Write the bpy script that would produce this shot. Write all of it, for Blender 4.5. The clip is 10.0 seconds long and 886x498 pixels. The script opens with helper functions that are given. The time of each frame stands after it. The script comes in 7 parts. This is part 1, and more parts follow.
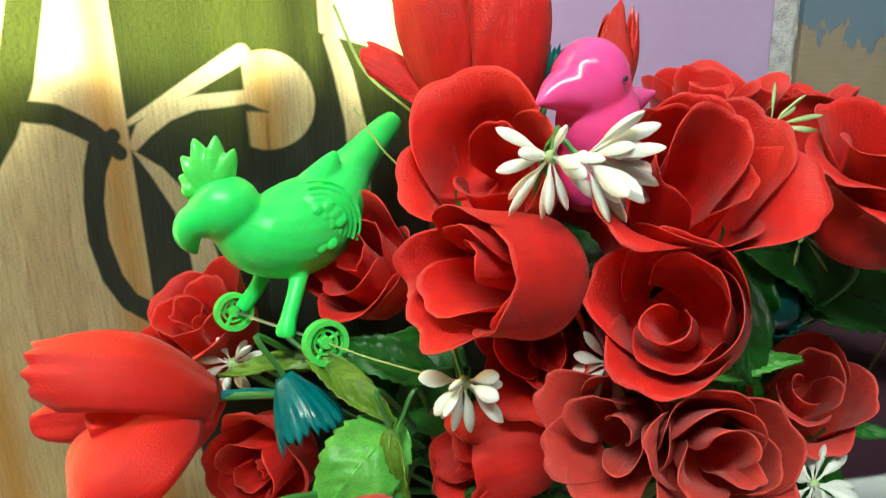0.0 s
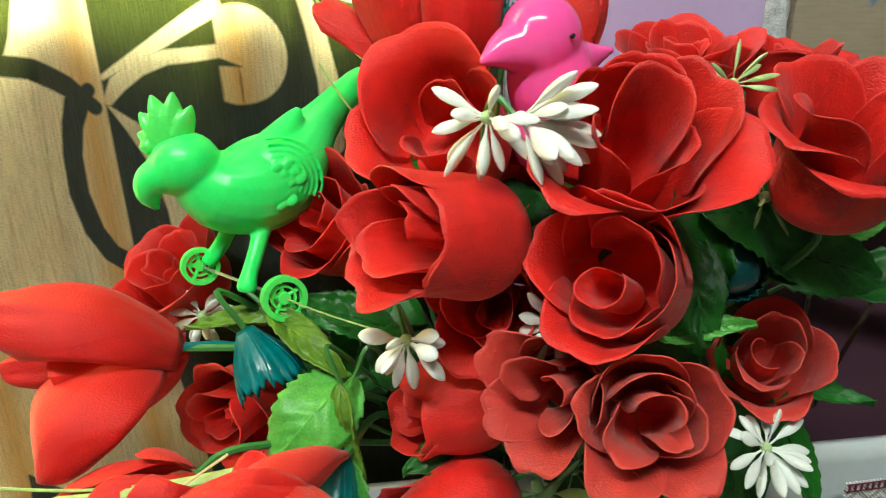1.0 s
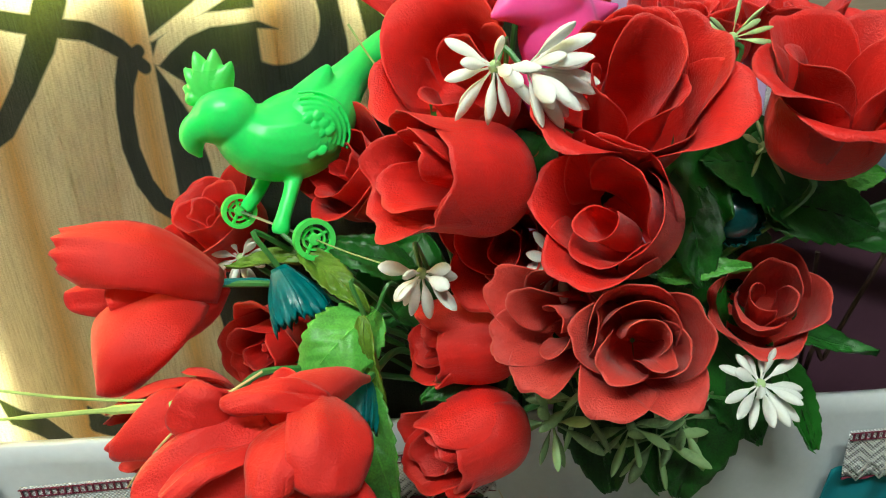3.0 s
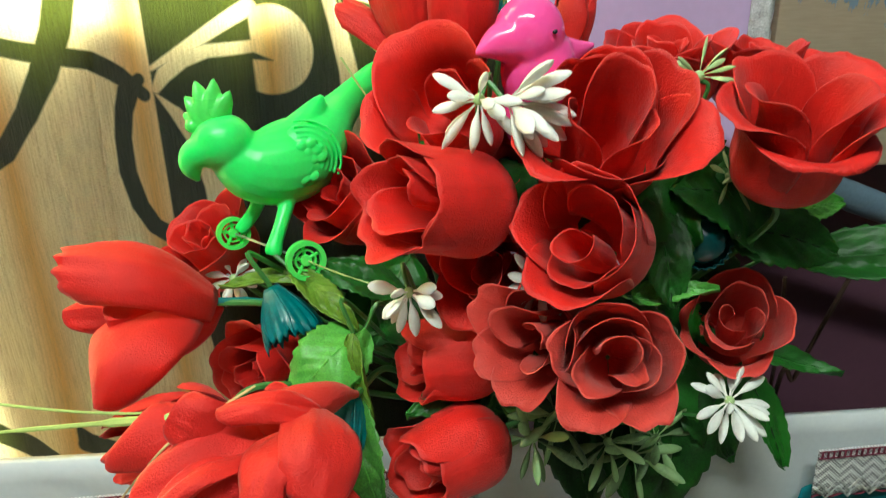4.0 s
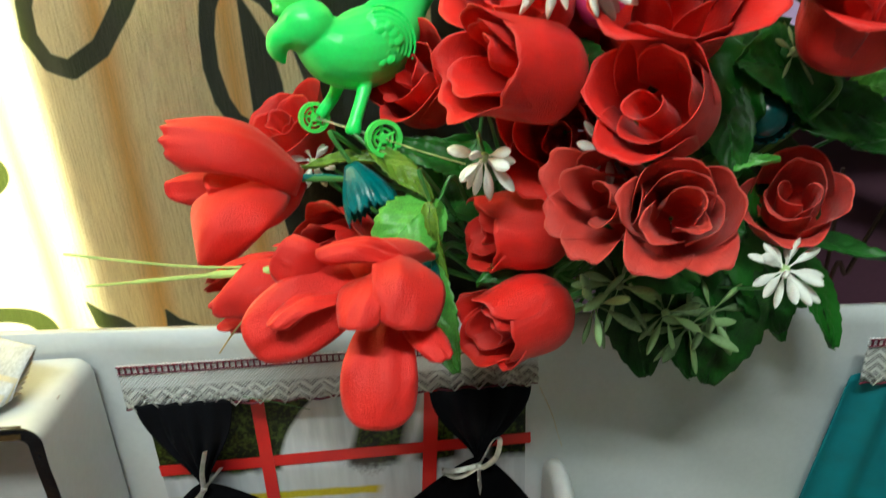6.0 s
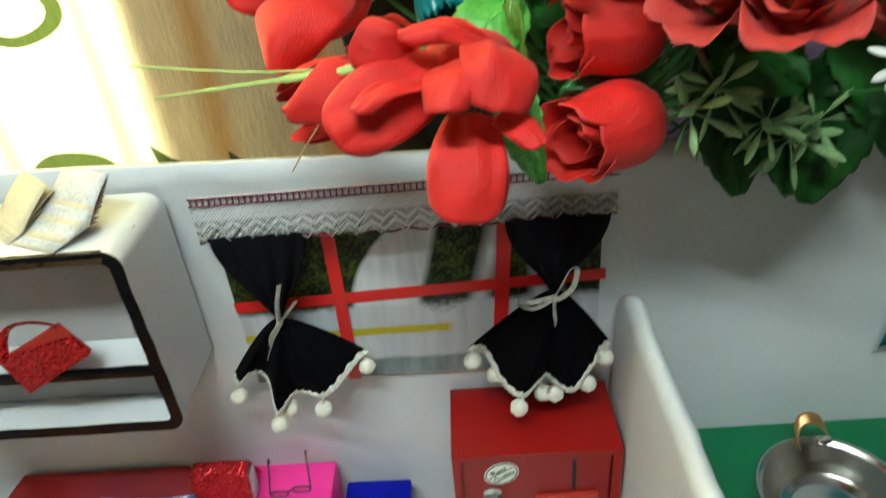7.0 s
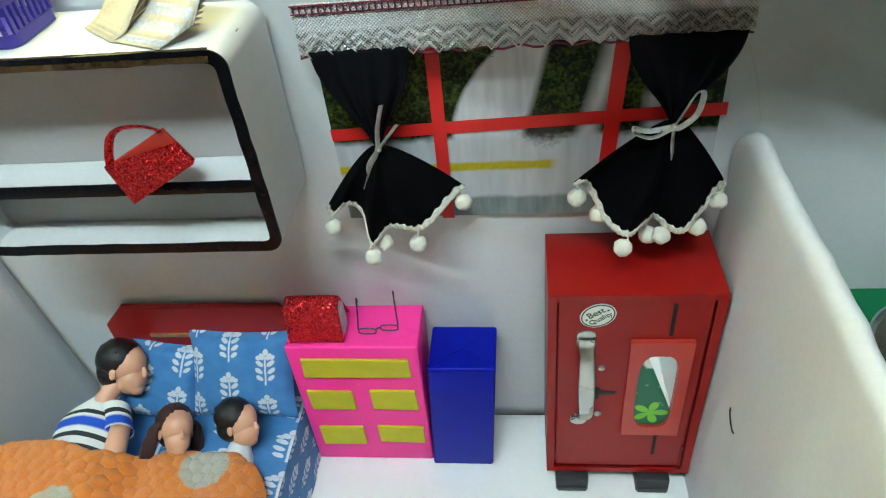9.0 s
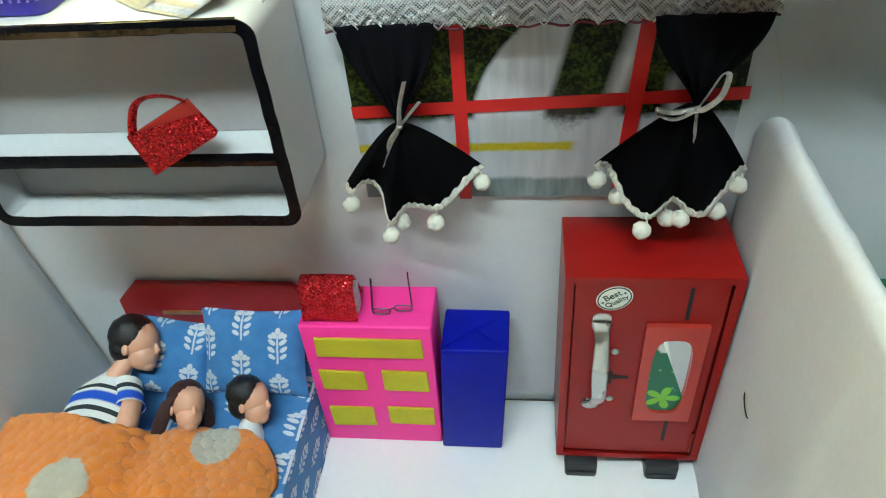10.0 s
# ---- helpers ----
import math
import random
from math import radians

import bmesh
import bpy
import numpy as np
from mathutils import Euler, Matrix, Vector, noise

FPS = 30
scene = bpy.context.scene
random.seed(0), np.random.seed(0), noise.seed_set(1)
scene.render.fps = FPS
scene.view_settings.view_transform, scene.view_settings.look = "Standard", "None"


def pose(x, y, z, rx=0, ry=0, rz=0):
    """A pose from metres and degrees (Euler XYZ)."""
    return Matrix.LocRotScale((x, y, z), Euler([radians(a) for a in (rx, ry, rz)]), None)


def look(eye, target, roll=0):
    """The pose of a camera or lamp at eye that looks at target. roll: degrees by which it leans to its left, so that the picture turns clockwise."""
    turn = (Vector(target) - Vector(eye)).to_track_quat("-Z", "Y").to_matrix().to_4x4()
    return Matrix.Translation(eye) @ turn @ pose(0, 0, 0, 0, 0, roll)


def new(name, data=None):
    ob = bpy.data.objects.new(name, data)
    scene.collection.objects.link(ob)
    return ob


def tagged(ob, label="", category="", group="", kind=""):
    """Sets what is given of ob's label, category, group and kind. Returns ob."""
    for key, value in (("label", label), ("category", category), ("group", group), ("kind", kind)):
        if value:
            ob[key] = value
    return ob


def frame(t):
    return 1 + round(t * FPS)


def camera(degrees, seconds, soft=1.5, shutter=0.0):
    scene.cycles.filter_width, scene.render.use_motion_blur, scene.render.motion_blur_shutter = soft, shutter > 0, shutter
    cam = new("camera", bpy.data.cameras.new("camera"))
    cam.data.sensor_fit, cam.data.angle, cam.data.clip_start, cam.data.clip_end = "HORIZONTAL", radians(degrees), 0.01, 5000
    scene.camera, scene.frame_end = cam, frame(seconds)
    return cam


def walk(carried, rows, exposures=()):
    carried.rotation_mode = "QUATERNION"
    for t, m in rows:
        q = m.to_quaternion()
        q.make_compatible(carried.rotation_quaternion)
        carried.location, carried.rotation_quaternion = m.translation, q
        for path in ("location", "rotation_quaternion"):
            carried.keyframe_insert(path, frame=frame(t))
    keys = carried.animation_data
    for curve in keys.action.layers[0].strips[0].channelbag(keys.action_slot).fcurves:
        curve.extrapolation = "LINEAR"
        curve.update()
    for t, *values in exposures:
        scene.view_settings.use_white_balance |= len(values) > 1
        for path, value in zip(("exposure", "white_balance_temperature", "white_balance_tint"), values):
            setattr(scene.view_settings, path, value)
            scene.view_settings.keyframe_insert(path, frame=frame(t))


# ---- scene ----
cam = camera(65.27, 10.0, soft=1.1, shutter=0.4)
PATH = [
    (0, (0.0310, -0.2559, 0.7476), (0.2092, 0.6831, 0.4534), -1.46),
    (0.5, (0.0436, -0.2576, 0.7469), (0.1900, 0.6696, 0.4021), -1.14),
    (1, (0.0669, -0.2617, 0.7503), (0.1934, 0.6629, 0.3909), -1.65),
    (1.5, (0.0793, -0.2764, 0.7529), (0.1752, 0.6490, 0.3864), -1.89),
    (2, (0.0794, -0.2899, 0.7467), (0.1419, 0.6270, 0.3525), -2.39),
    (2.5, (0.0777, -0.2912, 0.7450), (0.1427, 0.6268, 0.3540), -2.44),
    (3.8, (0.0701, -0.3081, 0.7448), (0.1546, 0.6182, 0.3778), -1.51),
    (4, (0.0719, -0.3124, 0.7488), (0.1642, 0.6192, 0.3972), -1.38),
    (4.5, (0.0714, -0.3185, 0.7545), (0.1637, 0.6181, 0.4166), -1.27),
    (5, (0.0712, -0.3341, 0.7556), (0.1533, 0.6016, 0.4126), -1.58),
    (5.5, (0.0573, -0.3458, 0.7398), (0.1069, 0.5787, 0.3621), -1.84),
    (5.7, (0.0539, -0.3487, 0.7329), (0.0975, 0.5704, 0.3413), -2.14),
    (6.8, (0.0334, -0.3551, 0.6748), (0.0083, 0.5070, 0.1687), -4.32),
    (7, (0.0263, -0.3554, 0.6686), (-0.0142, 0.4849, 0.1281), -5.54),
    (7.5, (0.0133, -0.3560, 0.6497), (-0.0562, 0.4296, 0.0348), -7.36),
    (8, (0.0067, -0.3629, 0.6338), (-0.0831, 0.4075, 0.0026), -7.60),
    (8.5, (-0.0054, -0.3732, 0.6179), (-0.1197, 0.3942, -0.0130), -6.96),
    (9, (-0.0154, -0.3724, 0.6145), (-0.1350, 0.3849, -0.0275), -6.89),
    (9.5, (-0.0215, -0.3729, 0.6082), (-0.1407, 0.3774, -0.0420), -6.39),
    (10, (-0.0291, -0.3820, 0.6064), (-0.1484, 0.3714, -0.0402), -5.67),
]
walk(cam, [(t, look(eye, target, roll)) for t, eye, target, roll in PATH],
     [(0.0, -0.18, 6550, -6), (5.5, -0.26, 6500, -6), (7.0, -0.16, 6150, -6), (8.5, -0.06, 5850, -7), (10.0, -0.06, 5850, -7)])

# ---------- light ----------
world = bpy.data.worlds.new("world")
scene.world = world
world.use_nodes = True
sky = world.node_tree.nodes.new("ShaderNodeTexSky")
sky.sky_type, sky.sun_disc = "NISHITA", False
sky.sun_elevation, sky.sun_rotation = radians(35), radians(-20)
world.node_tree.links.new(sky.outputs[0], world.node_tree.nodes["Background"].inputs[0])
world.node_tree.nodes["Background"].inputs[1].default_value = 0.12


def lamp(name, kind, energy, colour, m, size=(1, 1), angle=0.01):
    data = bpy.data.lights.new(name, kind)
    data.energy, data.color = energy, colour
    if kind == "AREA":
        data.shape, data.size, data.size_y = "RECTANGLE", size[0], size[1]
    if kind == "SUN":
        data.angle = angle
    ob = new(name, data)
    ob.matrix_world = m
    return ob


lamp("sun", "SUN", 2.5, (1.0, 0.93, 0.8), look((-0.9, 2.0, 1.9), (0, 0, 0)), angle=radians(0.5))
lamp("window_daylight", "AREA", 128.0, (0.86, 0.95, 1.0), look((-0.5, 0.60, 1.0), (-0.35, 0.1, 0.75)), (0.9, 0.9))
lamp("tube_glow", "AREA", 30.5, (0.95, 1.0, 1.0), look((-0.22, -0.80, 1.82), (-0.05, 0.0, 0.5)), (1.0, 0.06))
# added weak fill from the south side, where the wall has no opening
lamp("room_fill", "AREA", 0.25, (0.93, 0.97, 1.0), look((0.5, -2.1, 1.0), (0.0, 0, 0.4)), (1.1, 0.9))

# ---------- node shorthand ----------
TREE = None


class Sig:
    """A number in a shader, with ordinary arithmetic."""

    def __init__(self, socket):
        self.s = socket

    def __add__(self, o): return op("ADD", self, o)
    def __radd__(self, o): return op("ADD", self, o)
    def __sub__(self, o): return op("SUBTRACT", self, o)
    def __rsub__(self, o): return op("SUBTRACT", o, self)
    def __mul__(self, o): return op("MULTIPLY", self, o)
    def __rmul__(self, o): return op("MULTIPLY", self, o)
    def __truediv__(self, o): return op("DIVIDE", self, o)


def plug(socket, v):
    if isinstance(v, Sig):
        TREE.links.new(v.s, socket)
    else:
        socket.default_value = v


def op(kind, *args):
    n = TREE.nodes.new("ShaderNodeMath")
    n.operation = kind
    for i, a in enumerate(args):
        plug(n.inputs[i], a)
    return Sig(n.outputs[0])


def step(x, edge, soft):
    """1 where x is below edge."""
    n = TREE.nodes.new("ShaderNodeMapRange")
    n.clamp = True
    plug(n.inputs[0], x)
    plug(n.inputs[1], edge - soft)
    plug(n.inputs[2], edge + soft)
    n.inputs[3].default_value, n.inputs[4].default_value = 1.0, 0.0
    return Sig(n.outputs[0])


def both(a, b): return op("MULTIPLY", a, b)
def either(a, b): return op("MAXIMUM", a, b)
def less(a, b): return both(a, op("SUBTRACT", 1.0, b))


def coords(kind="Object"):
    n = TREE.nodes.new("ShaderNodeTexCoord")
    x = TREE.nodes.new("ShaderNodeSeparateXYZ")
    TREE.links.new(n.outputs[kind], x.inputs[0])
    return [Sig(o) for o in x.outputs], Sig(n.outputs[kind])


def vec(x, y, z):
    n = TREE.nodes.new("ShaderNodeCombineXYZ")
    for i, v in enumerate((x, y, z)):
        plug(n.inputs[i], v)
    return Sig(n.outputs[0])


def grain(v, scale, detail=3.0, rough=0.55):
    n = TREE.nodes.new("ShaderNodeTexNoise")
    if v is not None:
        plug(n.inputs["Vector"], v)
    n.inputs["Scale"].default_value = scale
    n.inputs["Detail"].default_value = detail
    n.inputs["Roughness"].default_value = rough
    return Sig(n.outputs[0])


def cells(v, scale, out="Distance", feature="F1"):
    n = TREE.nodes.new("ShaderNodeTexVoronoi")
    n.feature = feature
    plug(n.inputs["Vector"], v)
    n.inputs["Scale"].default_value = scale
    return Sig(n.outputs[out])


def mix(f, a, b):
    n = TREE.nodes.new("ShaderNodeMix")
    n.data_type = "RGBA"
    plug(n.inputs[0], f)
    for i, c in ((6, a), (7, b)):
        plug(n.inputs[i], c if isinstance(c, Sig) else (*c, 1))
    return Sig(n.outputs[2])


def bump(height, strength, distance):
    n = TREE.nodes.new("ShaderNodeBump")
    plug(n.inputs["Height"], height)
    n.inputs["Strength"].default_value, n.inputs["Distance"].default_value = strength, distance
    return Sig(n.outputs[0])


def per_object():
    n = TREE.nodes.new("ShaderNodeObjectInfo")
    return Sig(n.outputs["Random"])


def begin(name):
    global TREE
    m = bpy.data.materials.new(name)
    m.use_nodes = True
    TREE = m.node_tree
    return m, TREE.nodes["Principled BSDF"]


def surface(name, colour, rough=0.5, metal=0.0, vary=0.12, coarse=30, fine=600, bump_d=0.0003, bump_s=0.3,
            sheen=0.0, spec=0.5, coat=0.0, trans=0.0, sss=0.0, weave=0.0, own=0.0):
    """A material with colour varied at two scales and fine relief."""
    m, p = begin(name)
    (x, y, z), v = coords()
    a, b = grain(v, coarse, 4), grain(v, fine, 2)
    dark = tuple(c * (1 - vary * 1.6) for c in colour)
    light = tuple(min(1, c * (1 + vary)) for c in colour)
    f = a * 0.65 + b * 0.35
    if own:
        f = f + (per_object() - 0.5) * own
    n = TREE.nodes.new("ShaderNodeMapRange")
    plug(n.inputs[0], f)
    n.inputs[1].default_value, n.inputs[2].default_value = 0.3, 0.7
    col = mix(Sig(n.outputs[0]), dark, light)
    plug(p.inputs["Base Color"], col)
    plug(p.inputs["Roughness"], op("ADD", rough - 0.08, a * 0.16))
    p.inputs["Metallic"].default_value = metal
    p.inputs["Specular IOR Level"].default_value = spec
    p.inputs["Coat Weight"].default_value = coat
    p.inputs["Sheen Weight"].default_value = sheen
    if sss:
        p.inputs["Subsurface Weight"].default_value = sss
        p.inputs["Subsurface Radius"].default_value = (0.004, 0.004, 0.004)
        p.inputs["Subsurface Scale"].default_value = 0.6
    h = b + a * 0.6
    if weave:
        h = h + op("SINE", x * weave) * 0.4 + op("SINE", z * weave) * 0.4
    plug(p.inputs["Normal"], bump(h, bump_s, bump_d))
    if trans:
        t = TREE.nodes.new("ShaderNodeBsdfTranslucent")
        plug(t.inputs[0], col)
        s = TREE.nodes.new("ShaderNodeMixShader")
        s.inputs[0].default_value = trans
        TREE.links.new(p.outputs[0], s.inputs[1])
        TREE.links.new(t.outputs[0], s.inputs[2])
        TREE.links.new(s.outputs[0], TREE.nodes["Material Output"].inputs[0])
    return m


# ---------- materials ----------


def petal_material(name, colour, edge, rough, vary, folds):
    """Dyed fabric with creases fanning out from the base and a paler cut edge."""
    m, p = begin(name)
    (u, w, _), uv = coords("UV")
    (x, y, z), v = coords()
    a, b = grain(v, 55, 4), grain(v, 1000, 3)
    crease = grain(vec(u * 9.0, w * 1.3, per_object() * 40.0), 2.2, 4, 0.6)
    tone = op("MINIMUM", op("MAXIMUM", (a * 0.82 + crease * 0.18 + (per_object() - 0.5) * 0.25 - 0.32) * 2.6, 0.0), 1.0)
    col = mix(tone, tuple(c * (1 - vary) for c in colour), tuple(c * (1 + vary * 0.5) for c in colour))
    rim = either(step(op("SUBTRACT", 1.0, w), 0.010, 0.006), step(op("SUBTRACT", 0.5, op("ABSOLUTE", u - 0.5)), 0.008, 0.005))
    col = mix(rim * 0.16, col, edge)
    plug(p.inputs["Base Color"], col)
    plug(p.inputs["Roughness"], op("ADD", rough - 0.08, a * 0.16))
    p.inputs["Specular IOR Level"].default_value = 0.5
    p.inputs["Sheen Weight"].default_value = 0.12
    p.inputs["Sheen Roughness"].default_value = 0.45
    plug(p.inputs["Normal"], bump(crease * folds + b * 0.8 + a * 0.35, 0.5, 0.0016))
    t = TREE.nodes.new("ShaderNodeBsdfTranslucent")
    plug(t.inputs[0], col)
    s = TREE.nodes.new("ShaderNodeMixShader")
    s.inputs[0].default_value = 0.13
    TREE.links.new(p.outputs[0], s.inputs[1])
    TREE.links.new(t.outputs[0], s.inputs[2])
    TREE.links.new(s.outputs[0], TREE.nodes["Material Output"].inputs[0])
    return m


PETAL = petal_material("red_fabric_petal", (0.79, 0.012, 0.009), (0.74, 0.18, 0.15), 0.50, 0.22, 0.8)
# paler, pinker PETAL for three low roses: salmon light put into the colour
SALMONLIT = petal_material("salmon_lit_fabric_petal", (0.70, 0.050, 0.038), (0.74, 0.26, 0.22), 0.55, 0.24, 0.9)
TULIP = petal_material("bright_red_fabric", (0.78, 0.013, 0.010), (0.72, 0.10, 0.08), 0.58, 0.12, 0.35)
STEM = surface("green_plastic_stem", (0.06, 0.22, 0.05), 0.4, vary=0.2)
LEAF = surface("green_leaf_fabric", (0.020, 0.135, 0.014), 0.42, vary=0.4, coarse=70, fine=900, bump_d=0.0006, bump_s=0.4, trans=0.2, own=0.5)
BRIGHTLEAF = surface("bright_green_leaf", (0.13, 0.46, 0.07), 0.4, vary=0.35, coarse=80, fine=900, bump_d=0.0006, bump_s=0.4, trans=0.2, own=0.3)
OLIVELEAF = surface("olive_leaf", (0.16, 0.30, 0.03), 0.45, vary=0.3, coarse=80, fine=900, trans=0.2)
TEAL = surface("teal_plastic_calyx", (0.005, 0.16, 0.17), 0.3, vary=0.3, coarse=90, spec=0.5)
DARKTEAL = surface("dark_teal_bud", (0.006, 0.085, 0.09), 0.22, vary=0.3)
WHITEPETAL = surface("white_plastic_petal", (0.88, 0.89, 0.84), 0.45, vary=0.06, coarse=120, sss=0.15, trans=0.12)
PALEGREEN = surface("pale_green_plastic", (0.42, 0.58, 0.26), 0.45, vary=0.2, coarse=100)
GREYGREEN = surface("grey_green_fern", (0.22, 0.36, 0.15), 0.5, vary=0.3, coarse=100, own=0.6)
STRAND = surface("yellow_green_strand", (0.42, 0.55, 0.16), 0.5, vary=0.15)
STRAW = surface("dry_straw", (0.62, 0.46, 0.22), 0.6, vary=0.15)
BIRDGREEN = surface("glossy_green_plastic", (0.075, 0.86, 0.17), 0.33, vary=0.06, coarse=40, bump_s=0.05, spec=0.45, sss=0.5)
LIMEGREEN = surface("lime_green_plastic", (0.13, 0.80, 0.14), 0.28, vary=0.06, coarse=40, bump_s=0.05, sss=0.2)
BIRDPINK = surface("glossy_pink_plastic", (1.0, 0.09, 0.38), 0.13, vary=0.05, coarse=40, bump_s=0.04, spec=0.6, sss=0.25)
WIRE = surface("steel_wire", (0.6, 0.62, 0.58), 0.3, metal=0.9)
CARD = surface("white_cardboard", (0.645, 0.665, 0.690), 0.55, vary=0.05, coarse=9, fine=220, bump_d=0.0008, bump_s=0.12)
FLOORCARD = surface("glossy_white_floor_card", (0.84, 0.85, 0.87), 0.3, vary=0.02, coarse=8, fine=150, bump_s=0.05)
# CARD darkened to grey: shade under the cabinet's roof put into the colour
SHADECARD = surface("shaded_inner_card", (0.42, 0.405, 0.405), 0.6, vary=0.05, coarse=18, fine=250, bump_s=0.1)
TAPE = surface("black_glossy_tape", (0.005, 0.005, 0.007), 0.2, spec=0.14, vary=0.3, coarse=60, fine=300, bump_d=0.0006, bump_s=0.25)
BROWNTAPE = surface("brown_worn_tape", (0.055, 0.032, 0.014), 0.25, vary=0.6, coarse=50, fine=300, bump_d=0.0006, bump_s=0.25)
REDMETAL = surface("red_painted_tin", (0.26, 0.006, 0.005), 0.34, vary=0.02, coarse=2.5, fine=500, bump_d=0.0001, bump_s=0.04, coat=0.06, spec=0.2)
REDPLASTIC = surface("red_plastic_frame", (0.43, 0.032, 0.022), 0.35, vary=0.06)
CHROME = surface("chromed_tin", (0.50, 0.50, 0.48), 0.28, metal=1.0, vary=0.06, bump_s=0.1)
BLACKPLASTIC = surface("black_plastic", (0.012, 0.013, 0.016), 0.4, vary=0.2)
DARKSLOT = surface("dark_slot", (0.01, 0.004, 0.004), 0.7)
MIRROR = surface("small_mirror", (0.85, 0.88, 0.87), 0.05, metal=1.0, vary=0.02, bump_s=0.0)
PINKPAPER = surface("hot_pink_paper", (1.0, 0.045, 0.36), 0.4, spec=0.25, vary=0.04, coarse=15, fine=300, bump_d=0.0008, bump_s=0.15)
YELLOWFOAM = surface("mustard_yellow_foam", (0.56, 0.50, 0.015), 0.7, vary=0.07, coarse=60, fine=1500, bump_d=0.0003)
BLUEPAPER = surface("deep_blue_glossy_paper", (0.002, 0.006, 0.33), 0.40, spec=0.14, vary=0.12, coarse=30, fine=300, bump_d=0.0008, bump_s=0.2)
REDWOOD = surface("red_headboard_board", (0.32, 0.014, 0.012), 0.4, vary=0.1)
REDRIBBON = surface("red_paper_strip", (0.66, 0.012, 0.012), 0.5, vary=0.06)
SHEER = surface("black_sheer_cloth", (0.0025, 0.0024, 0.0032), 0.85, vary=0.3, coarse=40, fine=2500, bump_d=0.0003, bump_s=0.3, spec=0.05)
SHEER2 = surface("black_cloth", (0.004, 0.004, 0.006), 0.85, vary=0.3, coarse=40, fine=2500, spec=0.1)
SILVER = surface("silver_ribbon", (0.70, 0.70, 0.68), 0.3, metal=0.85, vary=0.25, coarse=200, fine=2500, bump_d=0.0005, bump_s=0.6)
WOOL = surface("cream_pompom_wool", (0.80, 0.78, 0.68), 0.9, vary=0.08, coarse=200, fine=2500, bump_d=0.0008, bump_s=0.6, sheen=0.3)
BRAID = surface("cream_braid", (0.78, 0.76, 0.68), 0.85, vary=0.15, coarse=300, fine=2500, bump_d=0.0008, bump_s=0.6)
MAROON = surface("maroon_thread", (0.16, 0.02, 0.045), 0.8, vary=0.2)
TEALCLOTH = surface("teal_cloth", (0.006, 0.20, 0.24), 0.75, vary=0.2, coarse=30, fine=2000)
SKIN = surface("doll_vinyl", (0.72, 0.40, 0.27), 0.42, vary=0.03, coarse=20, bump_s=0.03, sss=0.2)
HAIR = surface("black_moulded_hair", (0.008, 0.007, 0.008), 0.3, vary=0.2, coarse=200, fine=1500, bump_d=0.001, bump_s=0.5)
BROWNHAIR = surface("dark_brown_doll_hair", (0.045, 0.012, 0.010), 0.45, vary=0.4, coarse=200, fine=2000, bump_d=0.001, bump_s=0.6)
COUNTER = surface("green_counter_paper", (0.004, 0.13, 0.045), 0.4, vary=0.07, coarse=15)
STEEL = surface("stainless_steel", (0.70, 0.69, 0.66), 0.17, metal=1.0, vary=0.05, coarse=40, bump_s=0.05)
COPPER = surface("tarnished_copper", (0.60, 0.33, 0.14), 0.35, metal=0.8, vary=0.25, coarse=80)
ROOMPAINT = surface("cream_wall_paint", (0.27, 0.26, 0.23), 0.7, vary=0.06, coarse=4, fine=90)
PURPLE = surface("lilac_wall_paint", (0.56, 0.40, 0.66), 0.4, vary=0.05, coarse=6, fine=150, bump_d=0.0008, bump_s=0.1)
# darker and redder than the lilac of the panel beside it
MAUVE = surface("dull_mauve_wall", (0.105, 0.042, 0.07), 0.55, vary=0.10, coarse=6, fine=150, bump_d=0.0008, bump_s=0.1)
PLASTER = surface("crumbling_plaster_edge", (0.62, 0.62, 0.62), 0.8, vary=0.35, coarse=120, fine=700, bump_d=0.003, bump_s=0.8)
CEILING = surface("white_ceiling_paint", (0.36, 0.36, 0.34), 0.8, vary=0.04, coarse=3, fine=60)
TABLE = surface("brown_table_laminate", (0.22, 0.12, 0.06), 0.4, vary=0.2, coarse=12, fine=120)
ROOMFLOOR = surface("grey_tiled_floor", (0.22, 0.21, 0.20), 0.4, vary=0.1, coarse=4, fine=60)
PAPER = surface("booklet_pages", (0.60, 0.53, 0.38), 0.7, vary=0.12, coarse=60, fine=400)
PAPERGREY = surface("grey_booklet_cover", (0.58, 0.58, 0.60), 0.5, vary=0.25, coarse=50, fine=400)
VIOLETPLASTIC = surface("violet_blue_plastic", (0.07, 0.05, 0.42), 0.3, vary=0.1, trans=0.15)
GLASSES = surface("dark_plum_plastic", (0.06, 0.008, 0.02), 0.3)
STICKER = surface("cream_sticker", (0.80, 0.80, 0.72), 0.4, vary=0.03)
INK = surface("dark_green_ink", (0.015, 0.045, 0.03), 0.5)
BROWNTWIG = surface("dark_brown_twig", (0.05, 0.022, 0.014), 0.6, vary=0.3)
GREY_PAINT = surface("grey_blue_paint", (0.10, 0.15, 0.20), 0.45, vary=0.15, coarse=20, fine=300, bump_d=0.001)


